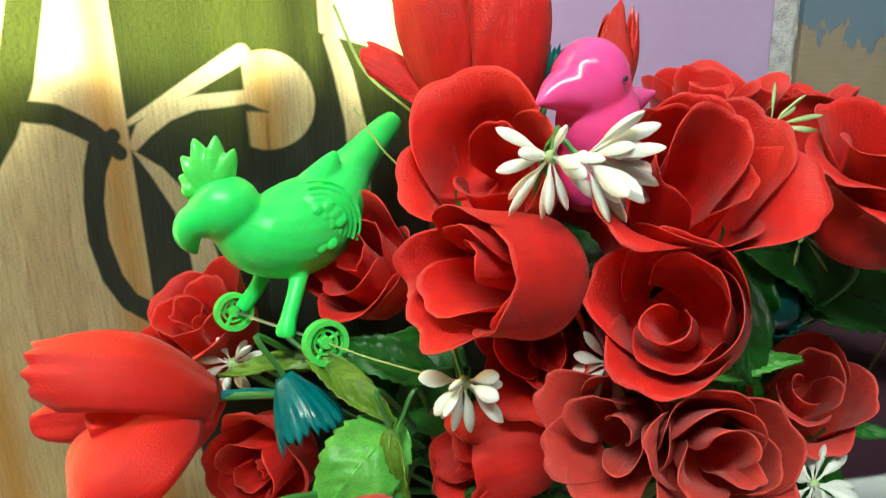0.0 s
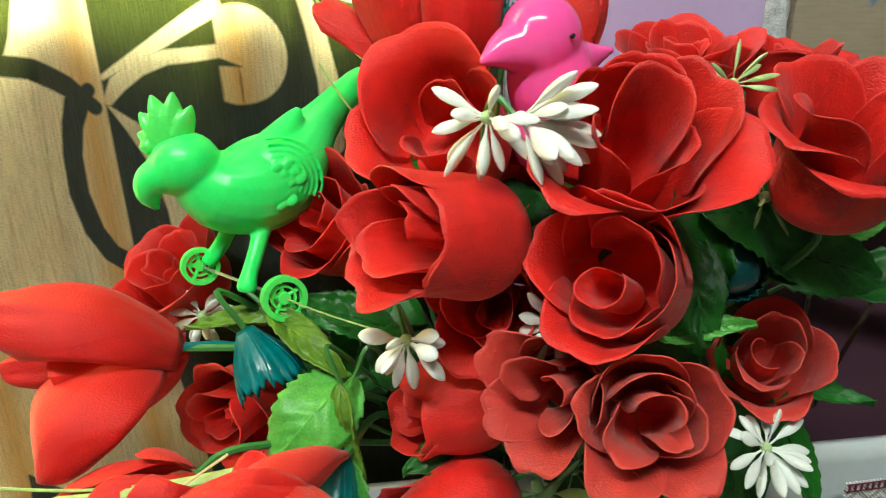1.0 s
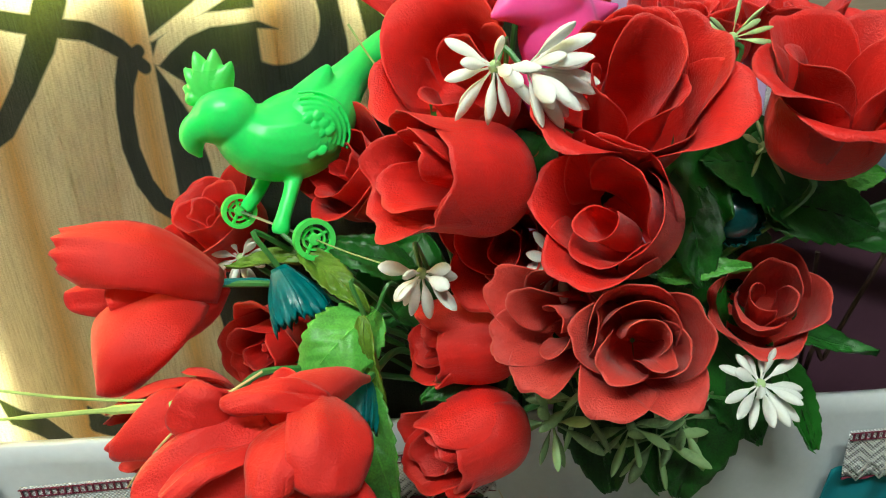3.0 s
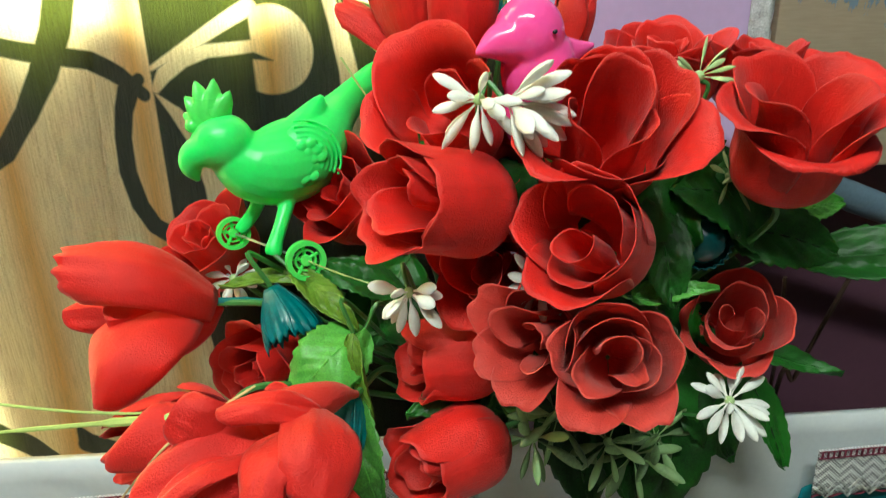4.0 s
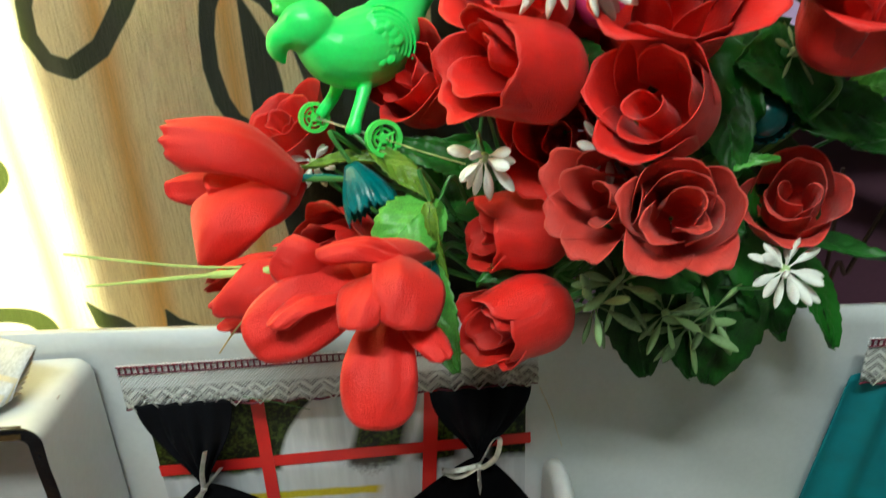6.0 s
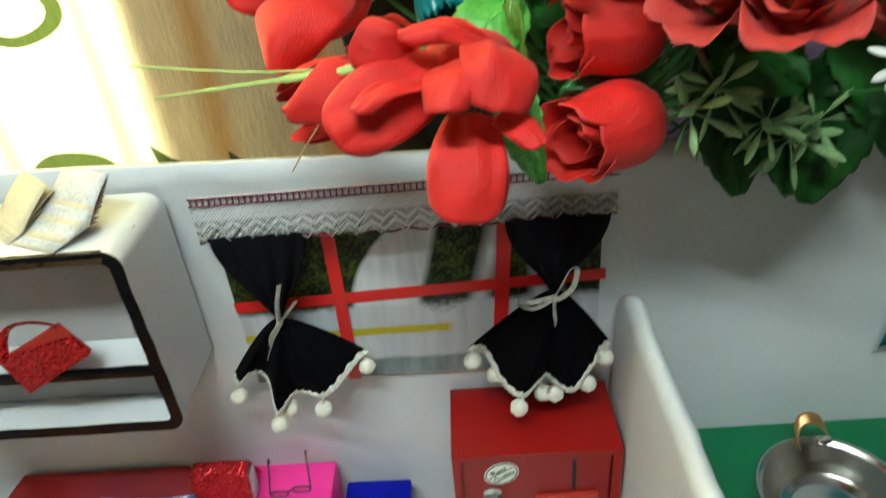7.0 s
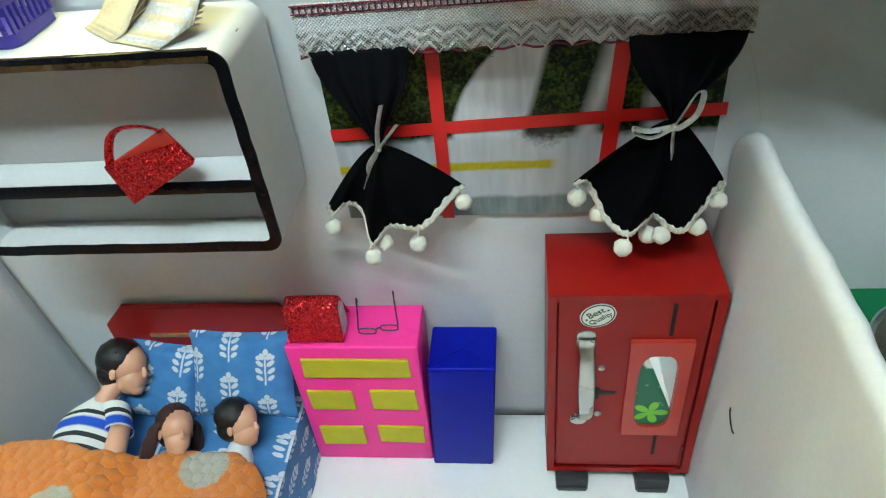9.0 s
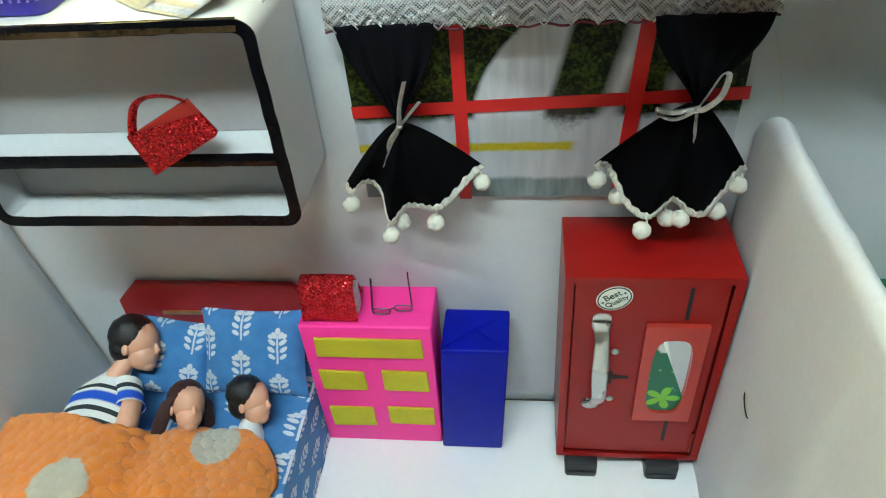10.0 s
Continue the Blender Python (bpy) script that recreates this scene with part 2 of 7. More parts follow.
def glitter_material():
    m, p = begin("red_glitter_foam")
    (x, y, z), v = coords()
    r = cells(v, 1150, "Color")
    n = TREE.nodes.new("ShaderNodeSeparateColor")
    TREE.links.new(r.s, n.inputs[0])
    spark = step(Sig(n.outputs[0]), 0.10, 0.02)
    plug(p.inputs["Base Color"], mix(Sig(n.outputs[1]), (0.30, 0.004, 0.008), (0.80, 0.03, 0.04)))
    plug(p.inputs["Metallic"], op("ADD", 0.75, spark * 0.25))
    plug(p.inputs["Roughness"], op("ADD", 0.14, Sig(n.outputs[2]) * 0.22))
    g = TREE.nodes.new("ShaderNodeNewGeometry")
    tilt = TREE.nodes.new("ShaderNodeVectorMath")
    tilt.operation = "MULTIPLY_ADD"
    TREE.links.new(r.s, tilt.inputs[0])
    tilt.inputs[1].default_value = (1.1, 1.1, 1.1)
    TREE.links.new(g.outputs["Normal"], tilt.inputs[2])
    off = TREE.nodes.new("ShaderNodeVectorMath")
    off.operation = "SUBTRACT"
    TREE.links.new(tilt.outputs[0], off.inputs[0])
    off.inputs[1].default_value = (0.55, 0.55, 0.55)
    unit = TREE.nodes.new("ShaderNodeVectorMath")
    unit.operation = "NORMALIZE"
    TREE.links.new(off.outputs[0], unit.inputs[0])
    TREE.links.new(unit.outputs[0], p.inputs["Normal"])
    return m


def lace_material():
    m, p = begin("silver_lace")
    (x, y, z), v = coords()
    net = op("SINE", x * 2600.0) * op("SINE", z * 2600.0)
    zig = op("ABSOLUTE", op("SUBTRACT", op("FRACT", x * 62.0), 0.5))
    zz = op("FRACT", (z + zig * 0.014) * 140.0)
    shine = both(step(zz, 0.45, 0.12), step(z, 0.4375, 0.002))
    a = grain(v, 500, 3)
    hole = step(net + a * 0.6, 0.18, 0.15)
    plug(p.inputs["Base Color"], mix(shine, mix(step(z, 0.4385, 0.001), mix(hole, (0.86, 0.86, 0.88), (0.60, 0.59, 0.60)), mix(hole, (0.62, 0.61, 0.62), (0.13, 0.12, 0.125))), (0.82, 0.82, 0.81)))
    plug(p.inputs["Metallic"], shine * 0.6)
    plug(p.inputs["Roughness"], op("SUBTRACT", 0.75, shine * 0.4))
    plug(p.inputs["Normal"], bump(net * 0.5 + shine + a, 0.8, 0.0015))
    return m


def floral_material():
    """Blue cotton with white block-printed sprigs in a half-drop repeat."""
    m, p = begin("blue_block_print_cotton")
    (x, y, z), v = coords("UV")
    w = grain(v, 260, 2)
    u0 = x / 0.036
    col = op("FLOOR", u0)
    fu = (op("FRACT", u0) - 0.5) * 0.036 + (w - 0.5) * 0.0012
    v0 = y / 0.044 + op("FRACT", col * 0.5)
    fv = (op("FRACT", v0) - 0.5) * 0.044 + (w - 0.5) * 0.0012
    au = op("ABSOLUTE", fu)

    def oval(cx, cy, rx, ry, deg):
        c, s = math.cos(radians(deg)), math.sin(radians(deg))
        dx, dy = au - cx, fv - cy
        a, b = (dx * c + dy * s) / rx, (dy * c - dx * s) / ry
        return step(a * a + b * b, 1.0, 0.22)

    k = step(au, 0.0009, 0.0003) * step(op("ABSOLUTE", fv + 0.003), 0.014, 0.0006)
    for q in ((0.0052, 0.004, 0.0042, 0.0022, 35), (0.006, -0.003, 0.0042, 0.0021, 35), (0.0055, -0.010, 0.0038, 0.002, 35),
              (0.0035, 0.0105, 0.0024, 0.0034, -30), (0.0, 0.0145, 0.0026, 0.0032, 0), (0.0066, 0.0095, 0.0026, 0.002, 30)):
        k = either(k, oval(*q))
    f1 = grain(v, 60, 4)
    base = mix(f1, (0.035, 0.15, 0.42), (0.10, 0.28, 0.60))
    plug(p.inputs["Base Color"], mix(k * 0.85, base, (0.72, 0.76, 0.80)))
    p.inputs["Roughness"].default_value = 0.85
    p.inputs["Sheen Weight"].default_value = 0.1
    plug(p.inputs["Normal"], bump(op("SINE", x * 9000.0) + op("SINE", y * 9000.0) + grain(v, 400, 3) * 2.0, 0.3, 0.0004))
    return m


def blanket_material():
    m, p = begin("orange_plush_with_cream_spots")
    (x, y, z), v = coords()
    a, b = grain(v, 60, 3), grain(v, 1500, 3)

    def blot(cx, cy, r):
        dx, dy = x - cx + (a - 0.5) * 0.012, y - cy + (grain(v, 90, 2) - 0.5) * 0.012
        return step(op("SQRT", dx * dx + dy * dy), r, 0.0012)

    k = blot(-0.302, -0.050, 0.021)
    for q in ((-0.512, -0.062, 0.022), (-0.405, -0.112, 0.022), (-0.28, -0.135, 0.02), (-0.47, -0.15, 0.02), (-0.36, -0.18, 0.022)):
        k = either(k, blot(*q))
    f = a * 0.6 + b * 0.5
    plug(p.inputs["Base Color"], mix(k, mix(f, (0.80, 0.17, 0.008), (1.0, 0.38, 0.04)), mix(f, (0.50, 0.47, 0.38), (0.72, 0.68, 0.58))))
    p.inputs["Roughness"].default_value = 0.95
    p.inputs["Sheen Weight"].default_value = 0.30
    plug(p.inputs["Normal"], bump(b * 1.5 + grain(v, 420, 4) * 1.4, 0.8, 0.0018))
    return m


def waterfall_material():
    """The printed landscape in the toy window: white falls between dark green banks."""
    m, p = begin("printed_waterfall_picture")
    (x, y, z), v = coords()
    n1, n2, n3 = grain(v, 70, 5), grain(v, 330, 4), grain(vec(x * 2.6, y, z * 0.35), 45, 3)
    leafy = op("MINIMUM", op("MAXIMUM", (n2 * 0.7 + n1 * 0.5 - 0.55) * 4.5, 0.0), 1.0)
    trees = mix(leafy, (0.004, 0.007, 0.002), (0.070, 0.105, 0.014))
    water = mix(n3, (0.34, 0.36, 0.41), (0.82, 0.83, 0.86))
    lean = (z - 0.36) * 0.25
    bow = op("POWER", op("MAXIMUM", op("SUBTRACT", z, 0.345), 0.0) * 12.8, 2.0) * 0.046
    left = step(op("SUBTRACT", -0.068 + bow, x + (n1 - 0.5) * 0.004), 0.0, 0.002)
    fall = both(both(left, step(x, -0.012 + lean, 0.003)), step(z, 0.424, 0.004))
    fall2 = both(step(op("ABSOLUTE", x - 0.034 - lean), 0.0060, 0.005), step(z, 0.43, 0.004))
    fall3 = both(step(op("ABSOLUTE", x - 0.082), 0.012, 0.004), step(z, 0.375, 0.004))
    fall4 = both(step(x, -0.115, 0.006), step(z, 0.335, 0.004))
    up = step(op("SUBTRACT", 0.343, z + (n1 - 0.5) * 0.012), 0.0, 0.003)
    above = mix(either(either(fall, fall2), either(fall3, fall4)), trees, water)
    pool = mix(n3, (0.36, 0.38, 0.42), (0.66, 0.68, 0.72))
    rock = step(op("SQRT", op("POWER", x - 0.0, 2.0) + op("POWER", (z - 0.350) * 1.2, 2.0)) + (n2 - 0.5) * 0.02, 0.013, 0.008)
    weed = both(step(op("ABSOLUTE", z - 0.318 + (n1 - 0.5) * 0.004), 0.0036, 0.0012), step(x + n1 * 0.01, 0.012, 0.004))
    low = step(z + (n1 - 0.5) * 0.006, 0.289, 0.002)
    below = mix(low, mix(weed, pool, mix(n2, (0.38, 0.30, 0.01), (0.60, 0.50, 0.03))), mix(n3, (0.03, 0.05, 0.06), (0.40, 0.46, 0.46)))
    colour = mix(rock, mix(up, below, above), (0.05, 0.04, 0.035))
    plug(p.inputs["Base Color"], colour)
    p.inputs["Roughness"].default_value = 0.4
    p.inputs["Specular IOR Level"].default_value = 0.2
    return m


def curtain_material():
    """Woven drape: gold and beige streaks crossed by printed dark green loops; lets light through."""
    m, p = begin("printed_drape_cloth")
    (x, y, z), v = coords()
    streak = grain(vec(x * 14.0, 0.0, z * 0.8), 50, 5)
    band = grain(vec(x, 0.0, z * 0.08), 26, 3)
    thread = grain(vec(x * 1.0, 0.0, z * 5.0), 420, 3)
    soft = 0.0008
    wx, wz = x + (thread - 0.5) * 0.0012, z + (thread - 0.5) * 0.0012

    def ring(cx, cz, rx, rz, wide, deg=0):
        c, s = math.cos(radians(deg)), math.sin(radians(deg))
        dx, dz = wx - cx, wz - cz
        a, b = (dx * c + dz * s) / rx, (dz * c - dx * s) / rz
        return op("SQRT", a * a + b * b)

    def loop(cx, cz, rx, rz, wide, deg=0):
        d = ring(cx, cz, rx, rz, wide, deg)
        return step(op("ABSOLUTE", d - 1.0), wide / max(rx, rz), soft / max(rx, rz))

    def stroke(x0, z0, x1, z1, wide):
        dx, dz = x1 - x0, z1 - z0
        ll = dx * dx + dz * dz
        t = op("MINIMUM", op("MAXIMUM", ((wx - x0) * dx + (wz - z0) * dz) / ll, 0.0), 1.0)
        ex, ez = wx - x0 - t * dx, wz - z0 - t * dz
        return step(op("SQRT", ex * ex + ez * ez), wide, soft)

    def trail(points):
        """A ribbon of changing width through (x, z, half width)."""
        got = None
        for (x0, z0, w0), (x1, z1, w1) in zip(points, points[1:]):
            dx, dz = x1 - x0, z1 - z0
            t = op("MINIMUM", op("MAXIMUM", ((wx - x0) * dx + (wz - z0) * dz) / (dx * dx + dz * dz), 0.0), 1.0)
            ex, ez = wx - x0 - t * dx, wz - z0 - t * dz
            d = op("SQRT", ex * ex + ez * ez) - t * (w1 - w0)
            got = op("SUBTRACT", d, w0) if got is None else op("MINIMUM", got, op("SUBTRACT", d, w0))
        return step(got, 0.0, soft)

    edge = -0.0690 + op("MULTIPLY", op("MAXIMUM", 0.60 - wz, 0.0), 0.14)
    right = step(op("SUBTRACT", edge, wx), 0.0, soft)
    # printed ribbon: a drop-shaped loop, its tail to the crossing, and the open loop below the crossing
    dark = either(right, trail([(-0.130, 0.716, 0.0062), (-0.158, 0.722, 0.0058), (-0.187, 0.719, 0.0062), (-0.207, 0.705, 0.0066), (-0.218, 0.685, 0.0068), (-0.220, 0.664, 0.0068),
                                (-0.210, 0.646, 0.0070), (-0.192, 0.641, 0.0070), (-0.168, 0.655, 0.0072), (-0.147, 0.680, 0.0074), (-0.133, 0.703, 0.0078), (-0.122, 0.730, 0.0078), (-0.108, 0.785, 0.0078), (-0.100, 0.85, 0.008)]))
    dark = either(dark, trail([(-0.130, 0.716, 0.0060), (-0.108, 0.7105, 0.0060), (-0.091, 0.700, 0.0062), (-0.076, 0.688, 0.0045)]))
    dark = either(dark, trail([(-0.078, 0.698, 0.004), (-0.087, 0.690, 0.0075), (-0.092, 0.678, 0.0064), (-0.0955, 0.660, 0.0058), (-0.0965, 0.636, 0.0060), (-0.092, 0.612, 0.0066), (-0.084, 0.597, 0.0068), (-0.066, 0.586, 0.0070)]))
    for q in ((-0.300, 0.418, 0.032, 0.030, 0.007), (-0.30, 0.565, 0.030, 0.020, 0.006), (-0.26, 0.86, 0.05, 0.06, 0.006)):
        dark = either(dark, loop(*q))
    dark = either(dark, trail([(-0.231, 0.450, 0.001), (-0.222, 0.432, 0.007), (-0.190, 0.412, 0.012)]))
    dark = either(dark, trail([(-0.164, 0.444, 0.001), (-0.158, 0.428, 0.008), (-0.12, 0.41, 0.012)]))
    # pale shapes left open in the dark ground
    pale = trail([(-0.068, 0.705, 0.0016), (-0.035, 0.7225, 0.0042), (-0.003, 0.741, 0.0052)])
    pale = either(pale, trail([(-0.067, 0.692, 0.0030), (-0.060, 0.701, 0.0050), (-0.047, 0.710, 0.0050), (-0.031, 0.715, 0.0042), (-0.004, 0.7165, 0.0040)]))
    pale = either(pale, trail([(-0.0675, 0.6885, 0.0006), (-0.056, 0.676, 0.0042), (-0.043, 0.655, 0.0068), (-0.036, 0.626, 0.0080), (-0.034, 0.595, 0.0085), (-0.040, 0.555, 0.0075)]))
    blob = both(step(ring(0.009, 0.7135, 0.0275, 0.0290, 0), 1.0, 0.03), step(op("SUBTRACT", -0.0035, wx), 0.0, soft))
    blob = less(blob, trail([(-0.006, 0.7110, 0.0028), (0.000, 0.7095, 0.0018), (0.009, 0.7068, 0.0002)]))
    pale = either(either(pale, blob), trail([(0.048, 0.748, 0.004), (0.054, 0.728, 0.0055), (0.059, 0.700, 0.0060), (0.060, 0.66, 0.006)]))
    pale = either(pale, both(step(op("ABSOLUTE", wx - 0.066), 0.024, soft), step(op("SUBTRACT", 0.744 - (wx - 0.066) * 0.3, wz), 0.0, soft)))
    pale = either(pale, stroke(0.10, 0.80, 0.12, 0.60, 0.014))
    k = less(dark, pale)
    gold = mix(band, (0.97, 0.74, 0.34), (1.0, 0.91, 0.62))
    amber = step(op("ABSOLUTE", op("FRACT", x * 11.5 + 0.42) - 0.5), 0.10, 0.09)
    gold = mix(amber * 0.85, gold, (0.80, 0.38, 0.06))
    fine = op("MINIMUM", op("MAXIMUM", (streak - 0.42) * 3.2, 0.0), 1.0)
    fleck = op("MINIMUM", op("MAXIMUM", (thread - 0.43) * 5.0, 0.0), 1.0)
    base = mix(fine * 0.44 + fleck * 0.32, gold, (0.46, 0.28, 0.10))
    ink = mix(fine * 0.6 + fleck * 0.4, (0.004, 0.008, 0.006), (0.060, 0.075, 0.046))
    col = mix(k, base, ink)
    plug(p.inputs["Base Color"], col)
    p.inputs["Roughness"].default_value = 0.7
    p.inputs["Sheen Weight"].default_value = 0.1
    nrm = bump(streak * 1.4 + thread * 1.8, 0.9, 0.0024)
    plug(p.inputs["Normal"], nrm)
    t = TREE.nodes.new("ShaderNodeBsdfTranslucent")
    plug(t.inputs[0], mix(k, mix(fine * 0.45 + fleck * 0.3, mix(amber * 0.7, (1.0, 0.80, 0.36), (0.97, 0.48, 0.07)), (0.60, 0.40, 0.14)), mix(fleck, (0.095, 0.105, 0.014), (0.030, 0.034, 0.004))))
    s = TREE.nodes.new("ShaderNodeMixShader")
    s.inputs[0].default_value = 0.36
    TREE.links.new(p.outputs[0], s.inputs[1])
    TREE.links.new(t.outputs[0], s.inputs[2])
    TREE.links.new(s.outputs[0], TREE.nodes["Material Output"].inputs[0])
    return m


def shutter_material():
    """Bare weathered board with flakes of grey-blue paint left."""
    m, p = begin("weathered_board_peeling_paint")
    (x, y, z), v = coords()
    fibre = grain(vec(x * 1.2, y, z * 14.0), 40, 5)
    a = grain(vec(x * 2.2, y, z * 0.7), 45, 5, 0.7)
    paint = step(op("SUBTRACT", 0.735, z + (a - 0.5) * 0.10 + (x - 0.42) * 0.22), 0.0, 0.0015)
    paint = either(paint, step(op("SUBTRACT", grain(v, 30, 5), 0.0), 0.30, 0.01))
    bare = mix(fibre * 0.6 + grain(v, 18, 4) * 0.4, (0.24, 0.18, 0.12), (0.46, 0.37, 0.27))
    plug(p.inputs["Base Color"], mix(paint, bare, (0.17, 0.24, 0.32)))
    plug(p.inputs["Roughness"], op("SUBTRACT", 0.8, paint * 0.3))
    plug(p.inputs["Normal"], bump(paint * 1.5 + fibre * 0.4, 0.4, 0.0012))
    return m


def stripes_material():
    m, p = begin("striped_doll_shirt")
    (x, y, z), v = coords("UV")
    f = op("FRACT", y * 9.0)
    k = step(f, 0.42, 0.02)
    blue = step(op("ABSOLUTE", y - 0.70), 0.045, 0.01)
    top = step(op("SUBTRACT", 0.845, y), 0.0, 0.01)
    colour = mix(top, mix(blue, mix(k, (0.72, 0.74, 0.74), (0.02, 0.03, 0.035)), (0.015, 0.08, 0.55)), (0.74, 0.74, 0.74))
    plug(p.inputs["Base Color"], colour)
    p.inputs["Roughness"].default_value = 0.85
    plug(p.inputs["Normal"], bump(grain(v, 60, 3), 0.4, 0.001))
    return m


def flower_card_material():
    """The green printed card reflected in the toy door's mirror, put into colour."""
    m, p = begin("green_flower_reflection")
    (x, y, z), v = coords()
    dx, dz = x - 0.0865, z - 0.112
    ang = op("ARCTAN2", dz, dx)
    r = op("SQRT", dx * dx + dz * dz)
    star = step(op("SUBTRACT", r, op("ABSOLUTE", op("COSINE", ang * 2.5)) * 0.012 + 0.003), 0.0, 0.0008)
    dot = step(cells(v, 120), 0.16, 0.05)
    top = step(op("SQRT", op("POWER", x - 0.082, 2.0) + op("POWER", z - 0.176, 2.0)), 0.006, 0.001)
    c = mix(star, mix(dot, (0.004, 0.12, 0.05), (0.10, 0.34, 0.16)), (0.20, 0.52, 0.03))
    plug(p.inputs["Base Color"], mix(top, c, (0.70, 0.74, 0.68)))
    p.inputs["Roughness"].default_value = 0.3
    return m


GLITTER, LACE, FLORAL, BLANKET = glitter_material(), lace_material(), floral_material(), blanket_material()
WATERFALL, DRAPE, BOARD, STRIPES, FLOWERCARD = waterfall_material(), curtain_material(), shutter_material(), stripes_material(), flower_card_material()

# ---------- mesh shorthand ----------


def finish(bm, name, material, smooth=True):
    me = bpy.data.meshes.new(name)
    bm.normal_update()
    bm.to_mesh(me)
    bm.free()
    for mt in (material if isinstance(material, (list, tuple)) else [material]):
        me.materials.append(mt)
    if smooth:
        me.shade_smooth()
        me.set_sharp_from_angle(angle=radians(38))
    return me


def part(name, bm, material, parent=None, label="", smooth=True):
    ob = new(name, finish(bm, name, material, smooth))
    if parent is not None:
        ob.parent = parent
        ob.matrix_parent_inverse = parent.matrix_world.inverted()
    if label:
        tagged(ob, label)
    return ob


def thing(name, label, category, at=(0, 0, 0), group="", kind=""):
    ob = new(name)
    ob.empty_display_size = 0.01
    ob.matrix_world = Matrix.Translation(at)
    bpy.context.view_layer.update()
    return tagged(ob, label, category, group, kind)


def solid(ob, thick, offset=0.0):
    mod = ob.modifiers.new("thickness", "SOLIDIFY")
    mod.thickness, mod.offset = thick, offset
    return ob


def sheet(f, nu, nv, bm=None, closed=False, uv=None):
    """A surface from f(u, v), u and v from 0 to 1."""
    bm = bm or bmesh.new()
    rows = [[bm.verts.new(f(i / (nu if closed else nu), j / nv)) for i in range(nu if closed else nu + 1)] for j in range(nv + 1)]
    lay = bm.loops.layers.uv.verify() if uv else None
    n = nu
    for j in range(nv):
        for i in range(n):
            k = (i + 1) % len(rows[j]) if closed else i + 1
            face = bm.faces.new((rows[j][i], rows[j][k], rows[j + 1][k], rows[j + 1][i]))
            face.smooth = True
            if uv:
                for lp, (a, b) in zip(face.loops, ((i, j), (i + 1, j), (i + 1, j + 1), (i, j + 1))):
                    lp[lay].uv = uv(a / nu, b / nv)
    return bm


def tube(points, radii, segs=8, bm=None, flat=1.0):
    """A round rod along points, closed at both ends."""
    bm = bm or bmesh.new()
    pts = [Vector(q) for q in points]
    if not isinstance(radii, (list, tuple)):
        radii = [radii] * len(pts)
    side, loops = None, []
    for i, q in enumerate(pts):
        d = (pts[min(i + 1, len(pts) - 1)] - pts[max(i - 1, 0)]).normalized()
        if side is None:
            side = d.orthogonal().normalized()
        side = (side - d * side.dot(d)).normalized()
        up = d.cross(side)
        loops.append([bm.verts.new(q + radii[i] * (math.cos(a) * side + flat * math.sin(a) * up)) for a in (2 * math.pi * k / segs for k in range(segs))])
    for a, b in zip(loops, loops[1:]):
        for k in range(segs):
            bm.faces.new((a[k], a[(k + 1) % segs], b[(k + 1) % segs], b[k]))
    bm.faces.new(loops[0][::-1])
    bm.faces.new(loops[-1])
    return bm


def curve_points(ctrl, n=16):
    """A smooth line through the given places."""
    c = [Vector(q) for q in ctrl]
    c = [2 * c[0] - c[1], *c, 2 * c[-1] - c[-2]]
    out = []
    for i in range(1, len(c) - 2):
        a, b, d, e = c[i - 1:i + 3]
        for k in range(n):
            t = k / n
            out.append(0.5 * (2 * b + (d - a) * t + (2 * a - 5 * b + 4 * d - e) * t * t + (3 * b - a - 3 * d + e) * t ** 3))
    return out + [c[-2]]


def block(x0, x1, y0, y1, z0, z1, bevel=0.0, segs=2, bm=None):
    bm = bm or bmesh.new()
    vs = [bm.verts.new((x, y, z)) for x in (x0, x1) for y in (y0, y1) for z in (z0, z1)]
    faces = [bm.faces.new([vs[i] for i in q]) for q in ((0, 1, 3, 2), (4, 6, 7, 5), (0, 4, 5, 1), (2, 3, 7, 6), (0, 2, 6, 4), (1, 5, 7, 3))]
    if bevel:
        edges = list({e for f in faces for e in f.edges})
        bmesh.ops.bevel(bm, geom=edges, offset=bevel, segments=segs, affect="EDGES", profile=0.5)
    return bm


def ball(centre, radii, turn=None, bm=None, nu=20, nv=12):
    bm = bm or bmesh.new()
    m = turn or Matrix.Identity(3)
    got = bmesh.ops.create_uvsphere(bm, u_segments=nu, v_segments=nv, radius=1.0)
    for v in got["verts"]:
        v.co = Vector(centre) + m @ Vector((v.co.x * radii[0], v.co.y * radii[1], v.co.z * radii[2]))
    return bm


def outline_plate(pts, thick, m, bm=None, bevel=0.0):
    """A plate with the given outline in its own x and y, thickened along z, placed by m."""
    bm = bm or bmesh.new()
    lo = [bm.verts.new(m @ Vector((x, y, 0))) for x, y in pts]
    hi = [bm.verts.new(m @ Vector((x, y, thick))) for x, y in pts]
    faces = [bm.faces.new(lo[::-1]), bm.faces.new(hi)]
    for i in range(len(pts)):
        k = (i + 1) % len(pts)
        faces.append(bm.faces.new((lo[i], lo[k], hi[k], hi[i])))
    if bevel:
        bmesh.ops.bevel(bm, geom=list(faces[1].edges), offset=bevel, segments=2, affect="EDGES")
    return bm


def rounded(x0, x1, y0, y1, r, n=6):
    out = []
    for cx, cy, a0 in ((x1 - r, y1 - r, 0), (x0 + r, y1 - r, 90), (x0 + r, y0 + r, 180), (x1 - r, y0 + r, 270)):
        out += [(cx + r * math.cos(radians(a0 + 90 * k / n)), cy + r * math.sin(radians(a0 + 90 * k / n))) for k in range(n + 1)]
    return out


